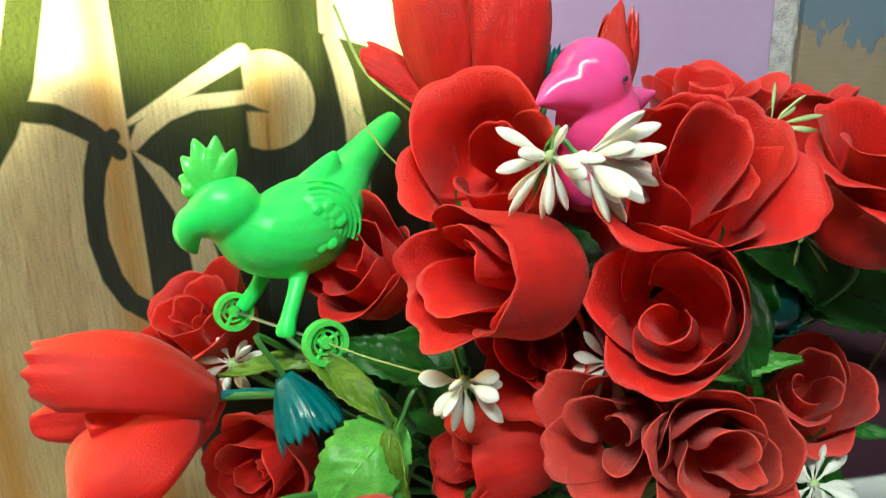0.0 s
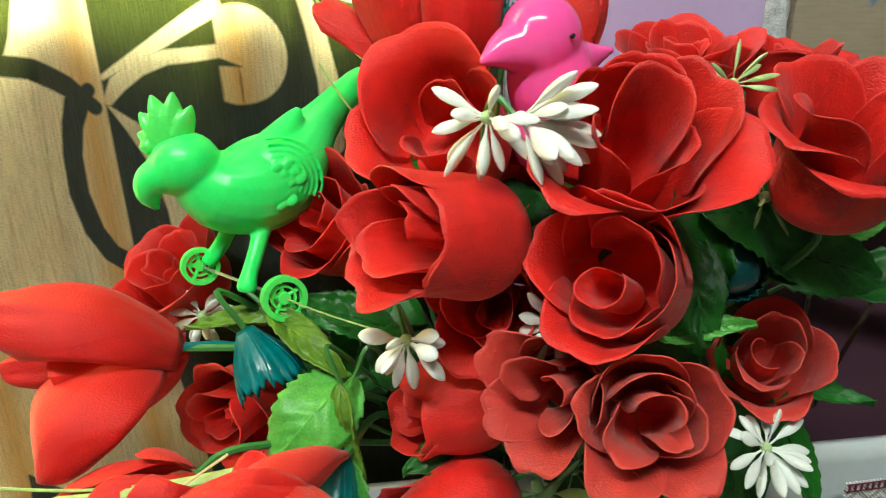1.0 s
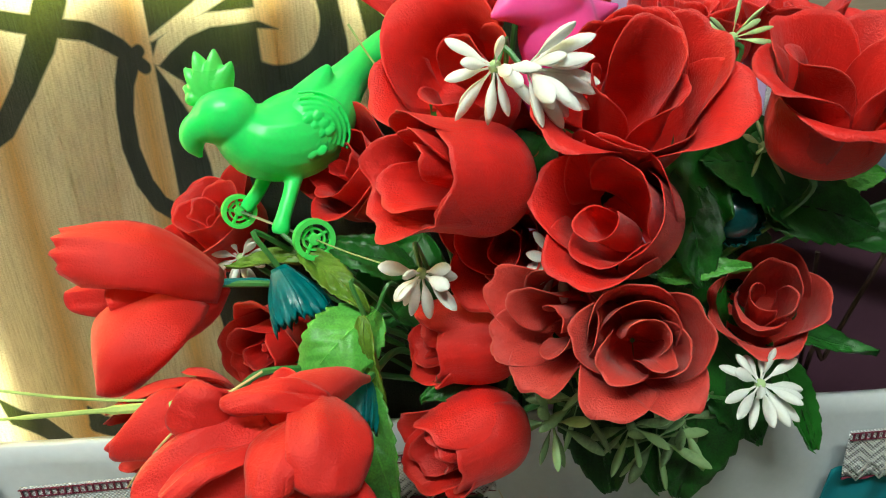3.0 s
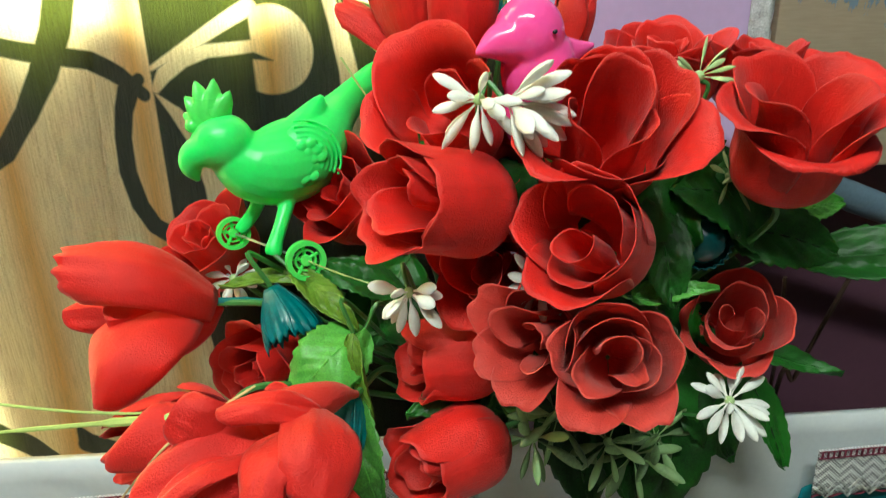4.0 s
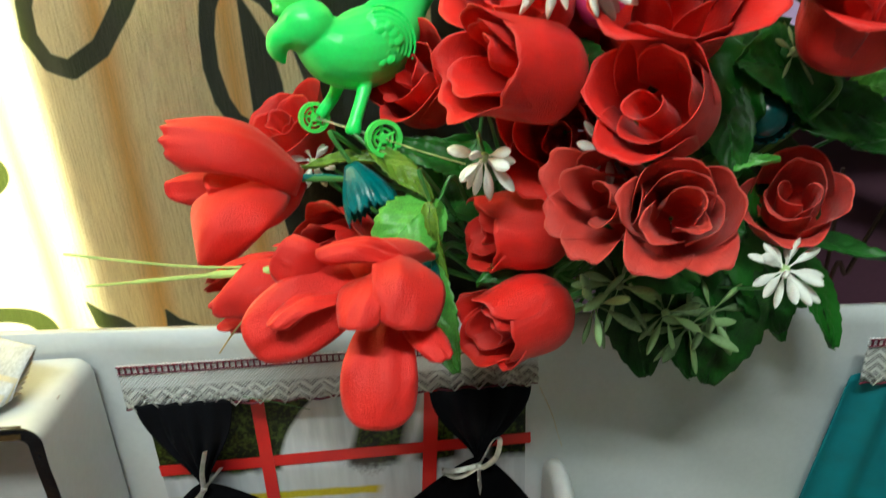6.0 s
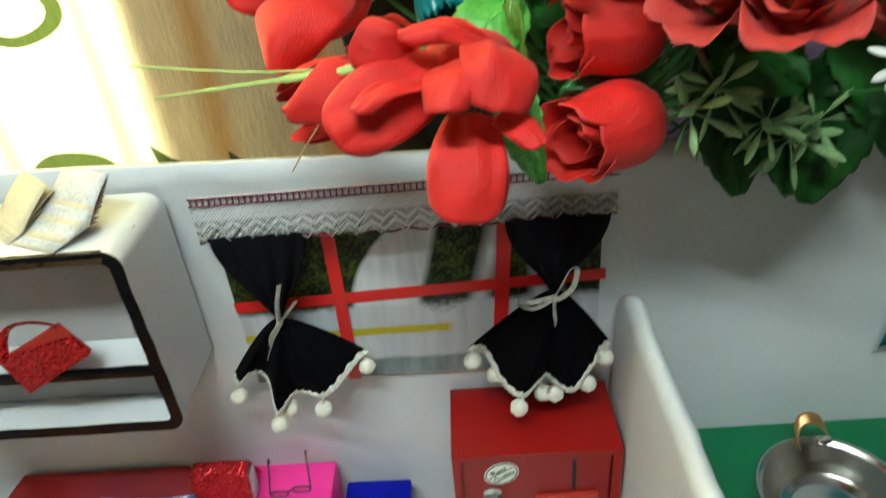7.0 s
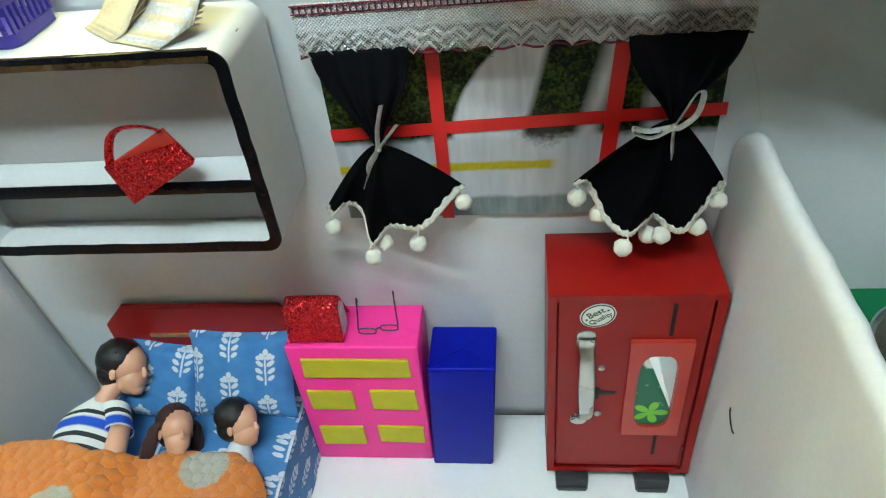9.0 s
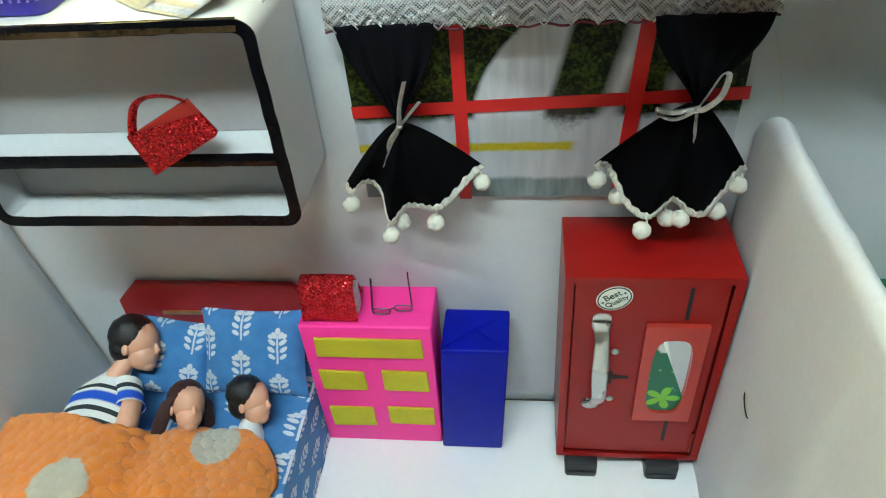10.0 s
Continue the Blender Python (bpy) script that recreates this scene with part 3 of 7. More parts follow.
FACING = Matrix(((1, 0, 0, 0), (0, 0, -1, 0), (0, 1, 0, 0), (0, 0, 0, 1)))  # own x, y become world x, z; thickens towards -y


def ring_plate(outer, inner, thick, m):
    """A flat frame between two outlines with as many corners each."""
    bm = bmesh.new()
    loops = [[bm.verts.new(m @ Vector((x, y, h))) for x, y in o] for o, h in ((outer, 0), (outer, thick), (inner, thick), (inner, 0))]
    n = len(outer)
    for a, b in zip(loops, loops[1:] + loops[:1]):
        for i in range(n):
            bm.faces.new((a[i], a[(i + 1) % n], b[(i + 1) % n], b[i]))
    return bm

# ---------- the room round the toy house ----------


def setting(name, bm, material, label, category, smooth=True):
    return tagged(part(name, bm, material, None, label, smooth), label, category, "", "structure")


setting("floor", block(-1.8, 1.8, -2.4, 0.3, -0.80, -0.76), ROOMFLOOR, "plain grey tiled room floor", "floor")
setting("ceiling", block(-1.8, 1.8, -2.4, 0.3, 1.90, 1.94), CEILING, "plain white painted ceiling", "ceiling")
setting("wall_west", block(-1.84, -1.8, -2.4, 0.3, -0.76, 1.9), ROOMPAINT, "plain cream painted room wall", "wall")
setting("wall_east", block(1.8, 1.84, -2.4, 0.3, -0.76, 1.9), ROOMPAINT, "plain cream painted room wall", "wall")
setting("wall_south", block(-1.8, 1.8, -2.44, -2.4, -0.76, 1.9), ROOMPAINT, "plain cream painted room wall", "wall")
# north wall: lilac panel beside the shutter, and the wall below the window behind the drape
setting("wall_north", block(0.172, 0.347, 0.186, 0.230, -0.76, 1.9), PURPLE, "smooth lilac painted wall panel behind the bouquet", "wall")
# set back under an added overhang that keeps lamp light off this wall
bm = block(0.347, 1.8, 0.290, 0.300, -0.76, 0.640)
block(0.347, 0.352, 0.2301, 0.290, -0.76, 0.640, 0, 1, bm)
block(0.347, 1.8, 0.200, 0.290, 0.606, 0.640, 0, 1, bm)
setting("wall_north_east", bm, MAUVE, "dull mauve wall set back below the old shutter", "wall")
setting("wall_north_far_east", block(0.951, 1.8, 0.186, 0.230, 0.6401, 1.4999), PURPLE, "lilac painted wall beyond the old shutter", "wall")
setting("wall_north_top", block(0.347, 1.8, 0.186, 0.230, 1.5, 1.9), PURPLE, "lilac painted wall above the old shutter", "wall")
setting("wall_north_sill", block(-0.232, 0.166, 0.186, 0.230, -0.76, 0.738), PURPLE, "lilac painted wall below the window", "wall")
setting("wall_north_lintel", block(-1.8, 0.166, 0.186, 0.230, 1.6, 1.9), PURPLE, "lilac painted wall above the window", "wall")
setting("wall_north_west", block(-1.8, -1.0, 0.186, 0.230, -0.76, 1.6), PURPLE, "lilac painted wall beside the window", "wall")
setting("wall_north_foot", block(-1.0, -0.232, 0.186, 0.230, -0.76, 0.15), PURPLE, "lilac painted wall below the window", "wall")


def rough_strip(x0, x1, z0, z1, y, seed, amp, depth=0.012):
    """A narrow plaster edge with a ragged outline."""
    def f(u, v):
        a = noise.noise((u * 3, v * 60, seed)) * amp
        return (x0 + (x1 - x0) * u + a * (0.4 + 0.6 * u), y - depth * math.sin(math.pi * min(1, max(0, u * 0.9 + 0.05))) + noise.noise((u * 9, v * 140, seed + 5)) * 0.0016, z0 + (z1 - z0) * v)
    return sheet(f, 10, 160)


setting("trim_1", rough_strip(0.346, 0.3635, 0.585, 1.3, 0.186, 3, 0.0022), PLASTER, "crumbling white plaster edge beside the shutter", "trim")
setting("trim_2", rough_strip(0.1655, 0.1735, 0.30, 1.3, 0.186, 9, 0.0012), PLASTER, "white painted window edge strip", "trim")

shutter = thing("wooden_shutter", "weathered bare wooden shutter with peeling grey-blue paint", "shutter", (0.6, 0.19, 0.60))
part("board", block(0.3640, 0.95, 0.178, 0.200, 0.612, 1.45, 0.0015), BOARD, shutter)


def rail(u, v):
    a = 2 * math.pi * u
    x = 0.395 + 0.56 * v
    zc = 0.5985 - (x - 0.42) * 0.40
    return (x, 0.172 + 0.010 * math.cos(a) + noise.noise((x * 60, u * 4, 2)) * 0.0008, zc + 0.0125 * math.sin(a) + noise.noise((x * 80, u * 4, 7)) * 0.0012)


part("bottom_rail", sheet(rail, 16, 60, closed=True), GREY_PAINT, shutter, "grey-blue painted bottom rail, chipped at its edge")

lampbody = thing("tube_lamp", "white tube lamp on its batten hung below the ceiling", "lamp", (-0.22, -0.80, 1.9))
part("batten", block(-0.74, 0.30, -0.83, -0.77, 1.846, 1.876, 0.004), CEILING, lampbody)
for hx in (-0.60, 0.14):
    part("hanger", tube([(hx, -0.80, 1.87), (hx, -0.80, 1.90)], 0.003), WIRE, lampbody)

table = thing("table", "brown laminate table under the toy house", "table", (0, -0.2, -0.03))
part("tabletop", block(-1.2, 1.2, -0.75, 0.18, -0.034, -0.004, 0.003), TABLE, table)
for tx, ty in ((-1.1, -0.68), (1.1, -0.68), (-1.1, 0.12), (1.1, 0.12)):
    part("leg", block(tx - 0.03, tx + 0.03, ty - 0.03, ty + 0.03, -0.76, -0.034, 0.003), TABLE, table)


def drape(u, v):
    x = -1.0 + 1.166 * u
    z = 0.03 + 1.52 * (1 - v)
    w = 0.0075 * math.sin(x * 46 + 0.7 + 1.5 * math.sin(x * 11)) + 0.003 * math.sin(x * 110 + 4 * noise.noise((x * 5, z * 2, 1)))
    crease = -0.004 * math.exp(-((x + 0.004) / 0.006) ** 2) - 0.005 * math.exp(-((x - 0.042) / 0.006) ** 2)
    return (x, 0.166 + w * (0.7 + 0.3 * math.sin(z * 3)) - crease + 0.002 * noise.noise((x * 14, z * 9, 4)), z)


cur = thing("window_drape", "gold and dark green printed drape hanging before a bright window", "curtain", (-0.42, 0.166, 1.55))
part("cloth", sheet(drape, 330, 60), DRAPE, cur)
part("hem", sheet(lambda u, v: Vector(drape(u, 1.0)) + Vector((0, -0.0016, 0.03 * v)), 200, 3), DRAPE, cur)
part("heading_tape", sheet(lambda u, v: Vector(drape(u, 0.0)) + Vector((0, -0.0016, -0.04 * v)), 200, 3), DRAPE, cur)
rod = thing("drape_rod", "dark metal rod carrying the printed drape", "rod", (-0.42, 0.166, 1.555))
part("pole", tube([(-1.02, 0.166, 1.555), (0.185, 0.166, 1.555)], 0.008), BLACKPLASTIC, rod)
part("bracket", block(-0.99, -0.97, 0.160, 0.188, 1.54, 1.57, 0.001), BLACKPLASTIC, rod)
part("bracket", block(0.145, 0.160, 0.160, 0.188, 1.54, 1.57, 0.001), BLACKPLASTIC, rod)

# ---------- shell of the toy house ----------


setting("house_floor", block(-0.62, 0.75, -0.42, 0.077, -0.0039, 0.0, 0.0), FLOORCARD, "glossy white card floor of the toy house", "floor", False)


def back(u, v):
    x = -0.62 + 1.40 * u
    top = 0.4745 - 0.030 * (x + 0.22)
    return (x, 0.0785 + 0.0013 * noise.noise((x * 7, v * 3, 0)), top * v)


bm = sheet(back, 90, 30)
wall = solid(setting("house_wall_back", bm, CARD, "white card back wall of the toy house", "wall"), 0.0065, -1.0)


def side(u, v):
    y = -0.42 + 0.492 * u
    return (-0.478 - 0.045 * v + 0.002 * noise.noise((y * 8, v * 3, 2)), y, 0.46 * v)


solid(setting("house_wall_left", sheet(side, 30, 24), CARD, "white card side wall of the toy house", "wall"), 0.006)


def partition(u, v):
    """Closed outline of a padded card wall, swept along its length."""
    y = -0.44 + 0.513 * v
    drop = max(0.0, (y - 0.040)) ** 2 * 9
    h = 0.3545 - drop * 1.6 + 0.0015 * noise.noise((y * 12, 3, 1))
    a = u * 4
    wide = 0.0075
    if a < 1:
        p = (-wide, h * 0.97 * a)
    elif a < 2:
        t = (a - 1) * math.pi
        p = (-wide * math.cos(t), h * 0.97 + h * 0.03 * math.sin(t))
    elif a < 3:
        p = (wide, h * 0.97 * (3 - a))
    else:
        p = (wide - 2 * wide * (a - 3), 0.0)
    bulge = 0.002 * noise.noise((y * 10, p[1] * 10, 5)) + 0.0012 * noise.noise((y * 60, p[1] * 6, 8))
    return (0.1385 + 0.0042 * (p[1] / h) ** 2 + p[0] + bulge, y, p[1])


setting("house_wall_partition", sheet(partition, 48, 70, closed=True), CARD, "white card partition with a rolled top edge", "wall")
staple = thing("wire_staple", "small dark bent wire through the card partition", "staple", (0.1325, -0.05, 0.17))
part("wire", tube(curve_points([(0.1335, -0.0420, 0.1765), (0.1318, -0.046, 0.175), (0.1312, -0.054, 0.171), (0.1318, -0.060, 0.1685), (0.1335, -0.061, 0.169)], 6), 0.0006, 6), BLACKPLASTIC, staple)

# ---------- wall cabinet with black tape ----------
cab = thing("wall_cabinet", "white card wall cabinet edged with black tape", "cabinet", (-0.30, 0.07, 0.31))
CX0, CX1, CZ0, CZ1 = -0.425, -0.1885, 0.3045, 0.457


def cab_outline(inset, r):
    return rounded(CX0 + inset, CX1 - inset, CZ0 + inset, CZ1 - inset, r, 6)


def cab_shell():
    bm = bmesh.new()
    outer, inner = cab_outline(0.0, 0.012), cab_outline(0.003, 0.0095)
    n = len(outer)
    ys = (-0.003, 0.074)
    lo = [[bm.verts.new((x, y, z)) for x, z in o] for o in (outer, inner) for y in ys]
    a, b, c, d = lo
    for i in range(n):
        k = (i + 1) % n
        bm.faces.new((a[i], b[i], b[k], a[k]))
        bm.faces.new((c[i], c[k], d[k], d[i]))
        bm.faces.new((a[i], a[k], c[k], c[i]))
    for v in bm.verts:
        v.co.x += 0.0012 * noise.noise(v.co * 14)
    return bm


part("shell", cab_shell(), CARD, cab)
# back and lining carry the cabinet's inner shade in their grey
part("back_panel", block(CX0 + 0.003, CX1 - 0.003, 0.030, 0.034, CZ0 + 0.003, CZ1 - 0.003), SHADECARD, cab, "inner back panel, shade of the cabinet put into its grey")
part("slanted_lining", sheet(lambda u, v: (CX0 + 0.004 + (CX1 - CX0 - 0.008) * u, 0.0295 - 0.012 * max(0, v - 0.45), 0.364 + 0.088 * v + 0.0006 * noise.noise((u * 9, v * 4, 0))), 24, 10), SHADECARD, cab)
part("shelf", block(CX0 + 0.003, CX1 - 0.003, 0.0, 0.030, 0.3605, 0.3635), CARD, cab)


def tape_frame():
    bm = ring_plate(cab_outline(-0.0006, 0.0125), cab_outline(0.0075, 0.0065), 0.0016, Matrix.Translation((0, -0.0028, 0)) @ FACING)
    bmesh.ops.subdivide_edges(bm, edges=[e for e in bm.edges if e.calc_length() > 0.02], cuts=12, use_grid_fill=True)
    for v in bm.verts:
        q = noise.noise_vector(v.co * 70)
        v.co += Vector((q.x, q.y * 0.4, q.z)) * 0.0009
    return bm


part("tape_border", tape_frame(), TAPE, cab, "black glossy tape border")
part("worn_tape", sheet(lambda u, v: (-0.42 + 0.222 * u, -0.0058 + 0.0045 * v, 0.4502 + 0.0075 * math.sin(v * 1.5) + 0.0006 * noise.noise((u * 30, v * 3, 0))), 60, 6), BROWNTAPE, cab, "worn brown tape along the top edge")
part("shelf_tape", sheet(lambda u, v: (CX0 + 0.004 + (CX1 - CX0 - 0.008) * u, -0.0012 - 0.001 * math.sin(v * math.pi), 0.3535 + 0.0105 * v + 0.0005 * noise.noise((u * 20, v, 0))), 50, 4), TAPE, cab, "black tape on the shelf edge")
part("floor_lining", sheet(lambda u, v: (CX0 + 0.006 + (CX1 - CX0 - 0.012) * u, 0.0 + 0.0295 * v, 0.3088), 12, 2), CARD, cab)


def handbag():
    bag = thing("toy_handbag", "red glitter foam toy handbag hung on the cabinet shelf", "handbag", (-0.265, -0.008, 0.364))
    front = Matrix.Translation((0, -0.0090, 0)) @ FACING
    rear = Matrix.Translation((0, -0.0055, 0)) @ FACING
    part("front_panel", outline_plate([(-0.2810, 0.3530), (-0.2285, 0.3835), (-0.2270, 0.3860), (-0.2345, 0.4000), (-0.2900, 0.3840), (-0.2900, 0.3815)], 0.0022, front, None, 0.0006), GLITTER, bag)
    part("back_panel", outline_plate([(-0.2800, 0.3550), (-0.2285, 0.3845), (-0.2420, 0.4085), (-0.2880, 0.3835)], 0.0022, rear, None, 0.0006), REDPLASTIC, bag, "plain dark red foam back")
    arc = [(-0.2870, 0.3830), (-0.2840, 0.3930), (-0.2780, 0.4045), (-0.2700, 0.4100), (-0.2600, 0.4115), (-0.2510, 0.4105), (-0.2430, 0.4075)]
    part("strap", tube(curve_points([(x, -0.0080, z) for x, z in arc], 4), 0.0030, 8, None, 0.35), GLITTER, bag)
    return bag


handbag()


def booklet(at, turn, pages, material, label):
    b = thing("booklet", label, "booklet", at, "booklets on the cabinet")
    m = Matrix.Translation(at) @ Matrix.Rotation(radians(turn), 4, "Z")
    for k in range(pages):
        lift = radians(2 + 40 * k / max(1, pages - 1))
        def f(u, v, k=k, lift=lift):
            d = 0.036 * u
            return m @ Vector((0.040 * (v - 0.5) + 0.001 * k, d * math.cos(lift) + 0.0022 * k, 0.0006 + 0.0007 * k + d * math.sin(lift) + 0.002 * math.sin(u * 3.1)))
        solid(part("page", sheet(f, 8, 4), material if k % 3 else PAPER, b), 0.0003)
    return b


booklet((-0.246, 0.006, 0.4575), -24, 11, PAPERGREY, "small grey paper booklet lying half open on the cabinet")
booklet((-0.280, 0.026, 0.4575), -40, 5, PAPER, "small tan paper booklet lying half open on the cabinet")


def basket():
    b = thing("plastic_basket", "small violet-blue slotted plastic basket on the cabinet", "basket", (-0.345, 0.03, 0.457))
    x0, x1, y0, y1 = -0.395, -0.325, 0.012, 0.066
    part("base", block(x0 + 0.003, x1 - 0.003, y0 + 0.003, y1 - 0.003, 0.4576, 0.4600, 0.0008), VIOLETPLASTIC, b)
    part("rim", ring_plate(rounded(x0, x1, y0, y1, 0.008), rounded(x0 + 0.003, x1 - 0.003, y0 + 0.003, y1 - 0.003, 0.005), 0.004, Matrix.Translation((0, 0, 0.482))), VIOLETPLASTIC, b)
    part("lower_band", ring_plate(rounded(x0 + 0.001, x1 - 0.001, y0 + 0.001, y1 - 0.001, 0.008), rounded(x0 + 0.003, x1 - 0.003, y0 + 0.003, y1 - 0.003, 0.005), 0.008, Matrix.Translation((0, 0, 0.4578))), VIOLETPLASTIC, b)
    for k in range(11):
        x = x0 + 0.006 + (x1 - x0 - 0.012) * k / 10
        for y in (y0 + 0.001, y1 - 0.003):
            part("bar", block(x - 0.0013, x + 0.0013, y, y + 0.002, 0.465, 0.4825), VIOLETPLASTIC, b)
    for k in range(8):
        y = y0 + 0.006 + (y1 - y0 - 0.012) * k / 7
        for x in (x0 + 0.001, x1 - 0.003):
            part("bar", block(x, x + 0.002, y - 0.0013, y + 0.0013, 0.465, 0.4825), VIOLETPLASTIC, b)


basket()

# ---------- toy window with picture, strips, lace and drapes ----------
win = thing("window_1", "toy window of a waterfall picture with red paper strips", "window", (-0.02, 0.077, 0.27), "", "structure")
part("picture", block(-0.160, 0.1225, 0.0750, 0.0764, 0.271, 0.440), WATERFALL, win, "printed picture of a waterfall between dark trees", False)


def strip(x0, z0, x1, z1, wide, y):
    d = Vector((x1 - x0, 0, z1 - z0))
    nrm = Vector((-d.z, 0, d.x)).normalized() * wide / 2
    bm = bmesh.new()
    a, b = Vector((x0, y, z0)), Vector((x1, y, z1))
    lo = [bm.verts.new(q) for q in (a - nrm, a + nrm, b + nrm, b - nrm)]
    hi = [bm.verts.new(v.co + Vector((0, -0.0008, 0))) for v in lo]
    bm.faces.new(hi)
    bm.faces.new(lo[::-1])
    for i in range(4):
        bm.faces.new((lo[i], lo[(i + 1) % 4], hi[(i + 1) % 4], hi[i]))
    bmesh.ops.recalc_face_normals(bm, faces=bm.faces)
    return bm


part("crossbar", strip(-0.1605, 0.3505, 0.1265, 0.3600, 0.0098, 0.0748), REDRIBBON, win, "", False)
part("upright_bar", strip(-0.0775, 0.440, -0.0780, 0.270, 0.0098, 0.0740), REDRIBBON, win, "", False)
part("upright_bar", strip(0.0535, 0.440, 0.0430, 0.280, 0.0110, 0.0740), REDRIBBON, win, "", False)


def lace_band(name, x0, x1, ztop, drop, y, label, tilt=0.0):
    t = thing(name, label, "lace trim", ((x0 + x1) / 2, y, ztop))
    L = x1 - x0

    def f(u, v):
        x = x0 + L * u
        scal = 0.0026 * abs(math.sin(x * 190)) + 0.0012 * noise.noise((x * 60, 0, 3))
        z = ztop + tilt * u - (drop - scal * v) * v
        return (x, y - 0.0015 * v + 0.0014 * math.sin(x * 70 + 2 * v) * v, z)
    solid(part("lace", sheet(f, 220, 10), LACE, t), 0.0008)
    for s in (0.0, 0.0055):
        part("cord", tube([(x0 + L * k / 40, y - 0.0016, ztop + tilt * k / 40 - 0.0008 - s) for k in range(41)], 0.00055, 5), MAROON, t, "maroon edging cord")
    bm = bmesh.new()
    for k in range(int(L / 0.0042)):
        x = x0 + 0.002 + k * 0.0042
        z = ztop + tilt * (x - x0) / L - 0.0036
        block(x - 0.0005, x + 0.0005, y - 0.0022, y - 0.0012, z - 0.0026, z + 0.0026, 0, 1, bm)
    tagged(part("ladder_stitch", bm, MAROON, t, "row of maroon ladder stitches"), kind="stuff")
    bm = bmesh.new()
    n = int(L / 0.0165)
    for k in range(n):
        for h in (0.0, 0.006):
            c = x0 + L * (k + 0.5) / n
            z = ztop + tilt * (c - x0) / L - drop + 0.004 + h
            tube([(c - 0.0075, y - 0.003, z + 0.004), (c - 0.004, y - 0.004, z + 0.001), (c, y - 0.0042, z - 0.0035), (c + 0.004, y - 0.004, z + 0.001), (c + 0.0075, y - 0.003, z + 0.004)], 0.0007, 5, bm)
    tagged(part("scallop_thread", bm, SILVER, t, "silver scalloped threads"), kind="stuff")
    part("hem", tube([(x0 + L * k / 60, y - 0.0012, ztop + tilt * k / 60 - drop + 0.0012 * math.sin(k * 1.3)) for k in range(61)], 0.0009, 5), MAROON, t, "maroon lower thread")
    return t


lace_band("lace_valance", -0.1645, 0.1285, 0.4570, 0.0365, 0.0600, "grey and silver lace valance over the toy window", 0.0010)
lace_band("lace_valance", 0.3690, 0.62, 0.4420, 0.0390, 0.0600, "grey and silver lace valance over a second toy window")


def far_curtain(u, v):
    x = 0.366 + 0.25 * u - 0.020 * v * (1 - u)
    return (x, 0.066 + 0.003 * math.sin(u * 40), 0.405 - 0.13 * v)


tc = part("toy_curtain", sheet(far_curtain, 60, 16), TEALCLOTH, None)
solid(tc, 0.0006)
tagged(tc, "teal cloth toy curtain below its lace valance", "curtain")


def tied_curtain(label, xt0, xt1, ztop, knot, foot, y, flare, seed, poms):
    """A gathered black curtain: wide at the top, tied at the knot, flared below, with braid and pompoms on the hem."""
    c = thing("toy_curtain", label, "curtain", (knot[0], y, knot[1]), "tied toy curtains")
    kx, kz = knot
    hem = [Vector(q) for q in foot]

    def hem_at(u):
        s = u * (len(hem) - 1)
        i = min(int(s), len(hem) - 2)
        return hem[i].lerp(hem[i + 1], s - i)

    def upper(u, v):
        s = v ** 1.35
        k = 1 - (1 - 0.07) * (0.35 * s + 0.65 * s * s * (3 - 2 * s))
        xm = (xt0 + xt1) / 2
        x = (xm + (kx - xm) * s) + ((xt1 - xt0) * (u - 0.5)) * k
        puff = math.sin(math.pi * v) * 0.006
        return (x, y - puff * math.sin(math.pi * u) + 0.0034 * math.sin(u * 26 + seed) * (0.3 + 0.7 * v) * (1 - 0.3 * v), ztop + (kz - ztop) * v)

    def lower(u, v):
        e = hem_at(u)
        s = v ** 0.8
        x = kx + (u - 0.5) * 0.009 + (e.x - kx) * s
        z = kz + (e.z - kz) * v
        return (x, y + (e.y - y) * v - 0.012 * math.sin(math.pi * min(1, v * 1.0)) * math.sin(math.pi * u) - flare * v * math.sin(math.pi * u) + 0.0090 * math.sin(u * 17 + seed) * s, z + 0.0034 * math.sin(u * 17 + seed + 0.8) * v)

    solid(part("upper_drape", sheet(upper, 60, 24), SHEER2, c), 0.0005)
    solid(part("lower_drape", sheet(lower, 60, 24), SHEER, c), 0.0005)
    edge = [Vector(lower(k / 40, 1.0)) for k in range(41)]

    def band(u, v):
        q, e = Vector(lower(u, 1.0)), Vector(lower(u, 0.88))
        up = (e - q).normalized()
        return q + up * (0.0052 * (v - 0.2) + 0.0009 * math.sin(u * 150) * v) + Vector((0, -0.0016 - 0.0006 * math.sin(u * 300), 0))
    solid(part("braid", sheet(band, 150, 4), BRAID, c, "cream braid along the hem"), 0.0012)
    rnd = random.Random(seed)
    for u in poms:
        q = Vector(lower(u, 1.0))
        e = q + Vector((rnd.uniform(-0.003, 0.003), -0.003, -0.0055 - rnd.uniform(0, 0.0035)))
        part("cord", tube(curve_points([q, (q + e) / 2 + Vector((rnd.uniform(-0.002, 0.002), -0.001, 0)), e], 5), 0.0007, 5), BRAID, c)
        b = ball((0, 0, 0), (1, 1, 1), None, None, 14, 10)
        for v in b.verts:
            v.co = e + Vector((0, 0, -0.003)) + v.co * 0.0068 * (1 + 0.12 * noise.noise(v.co * 2.2 + Vector((u * 9, 0, 0))))
        part("pompom", b, WOOL, c, "cream wool pompom")
    return c


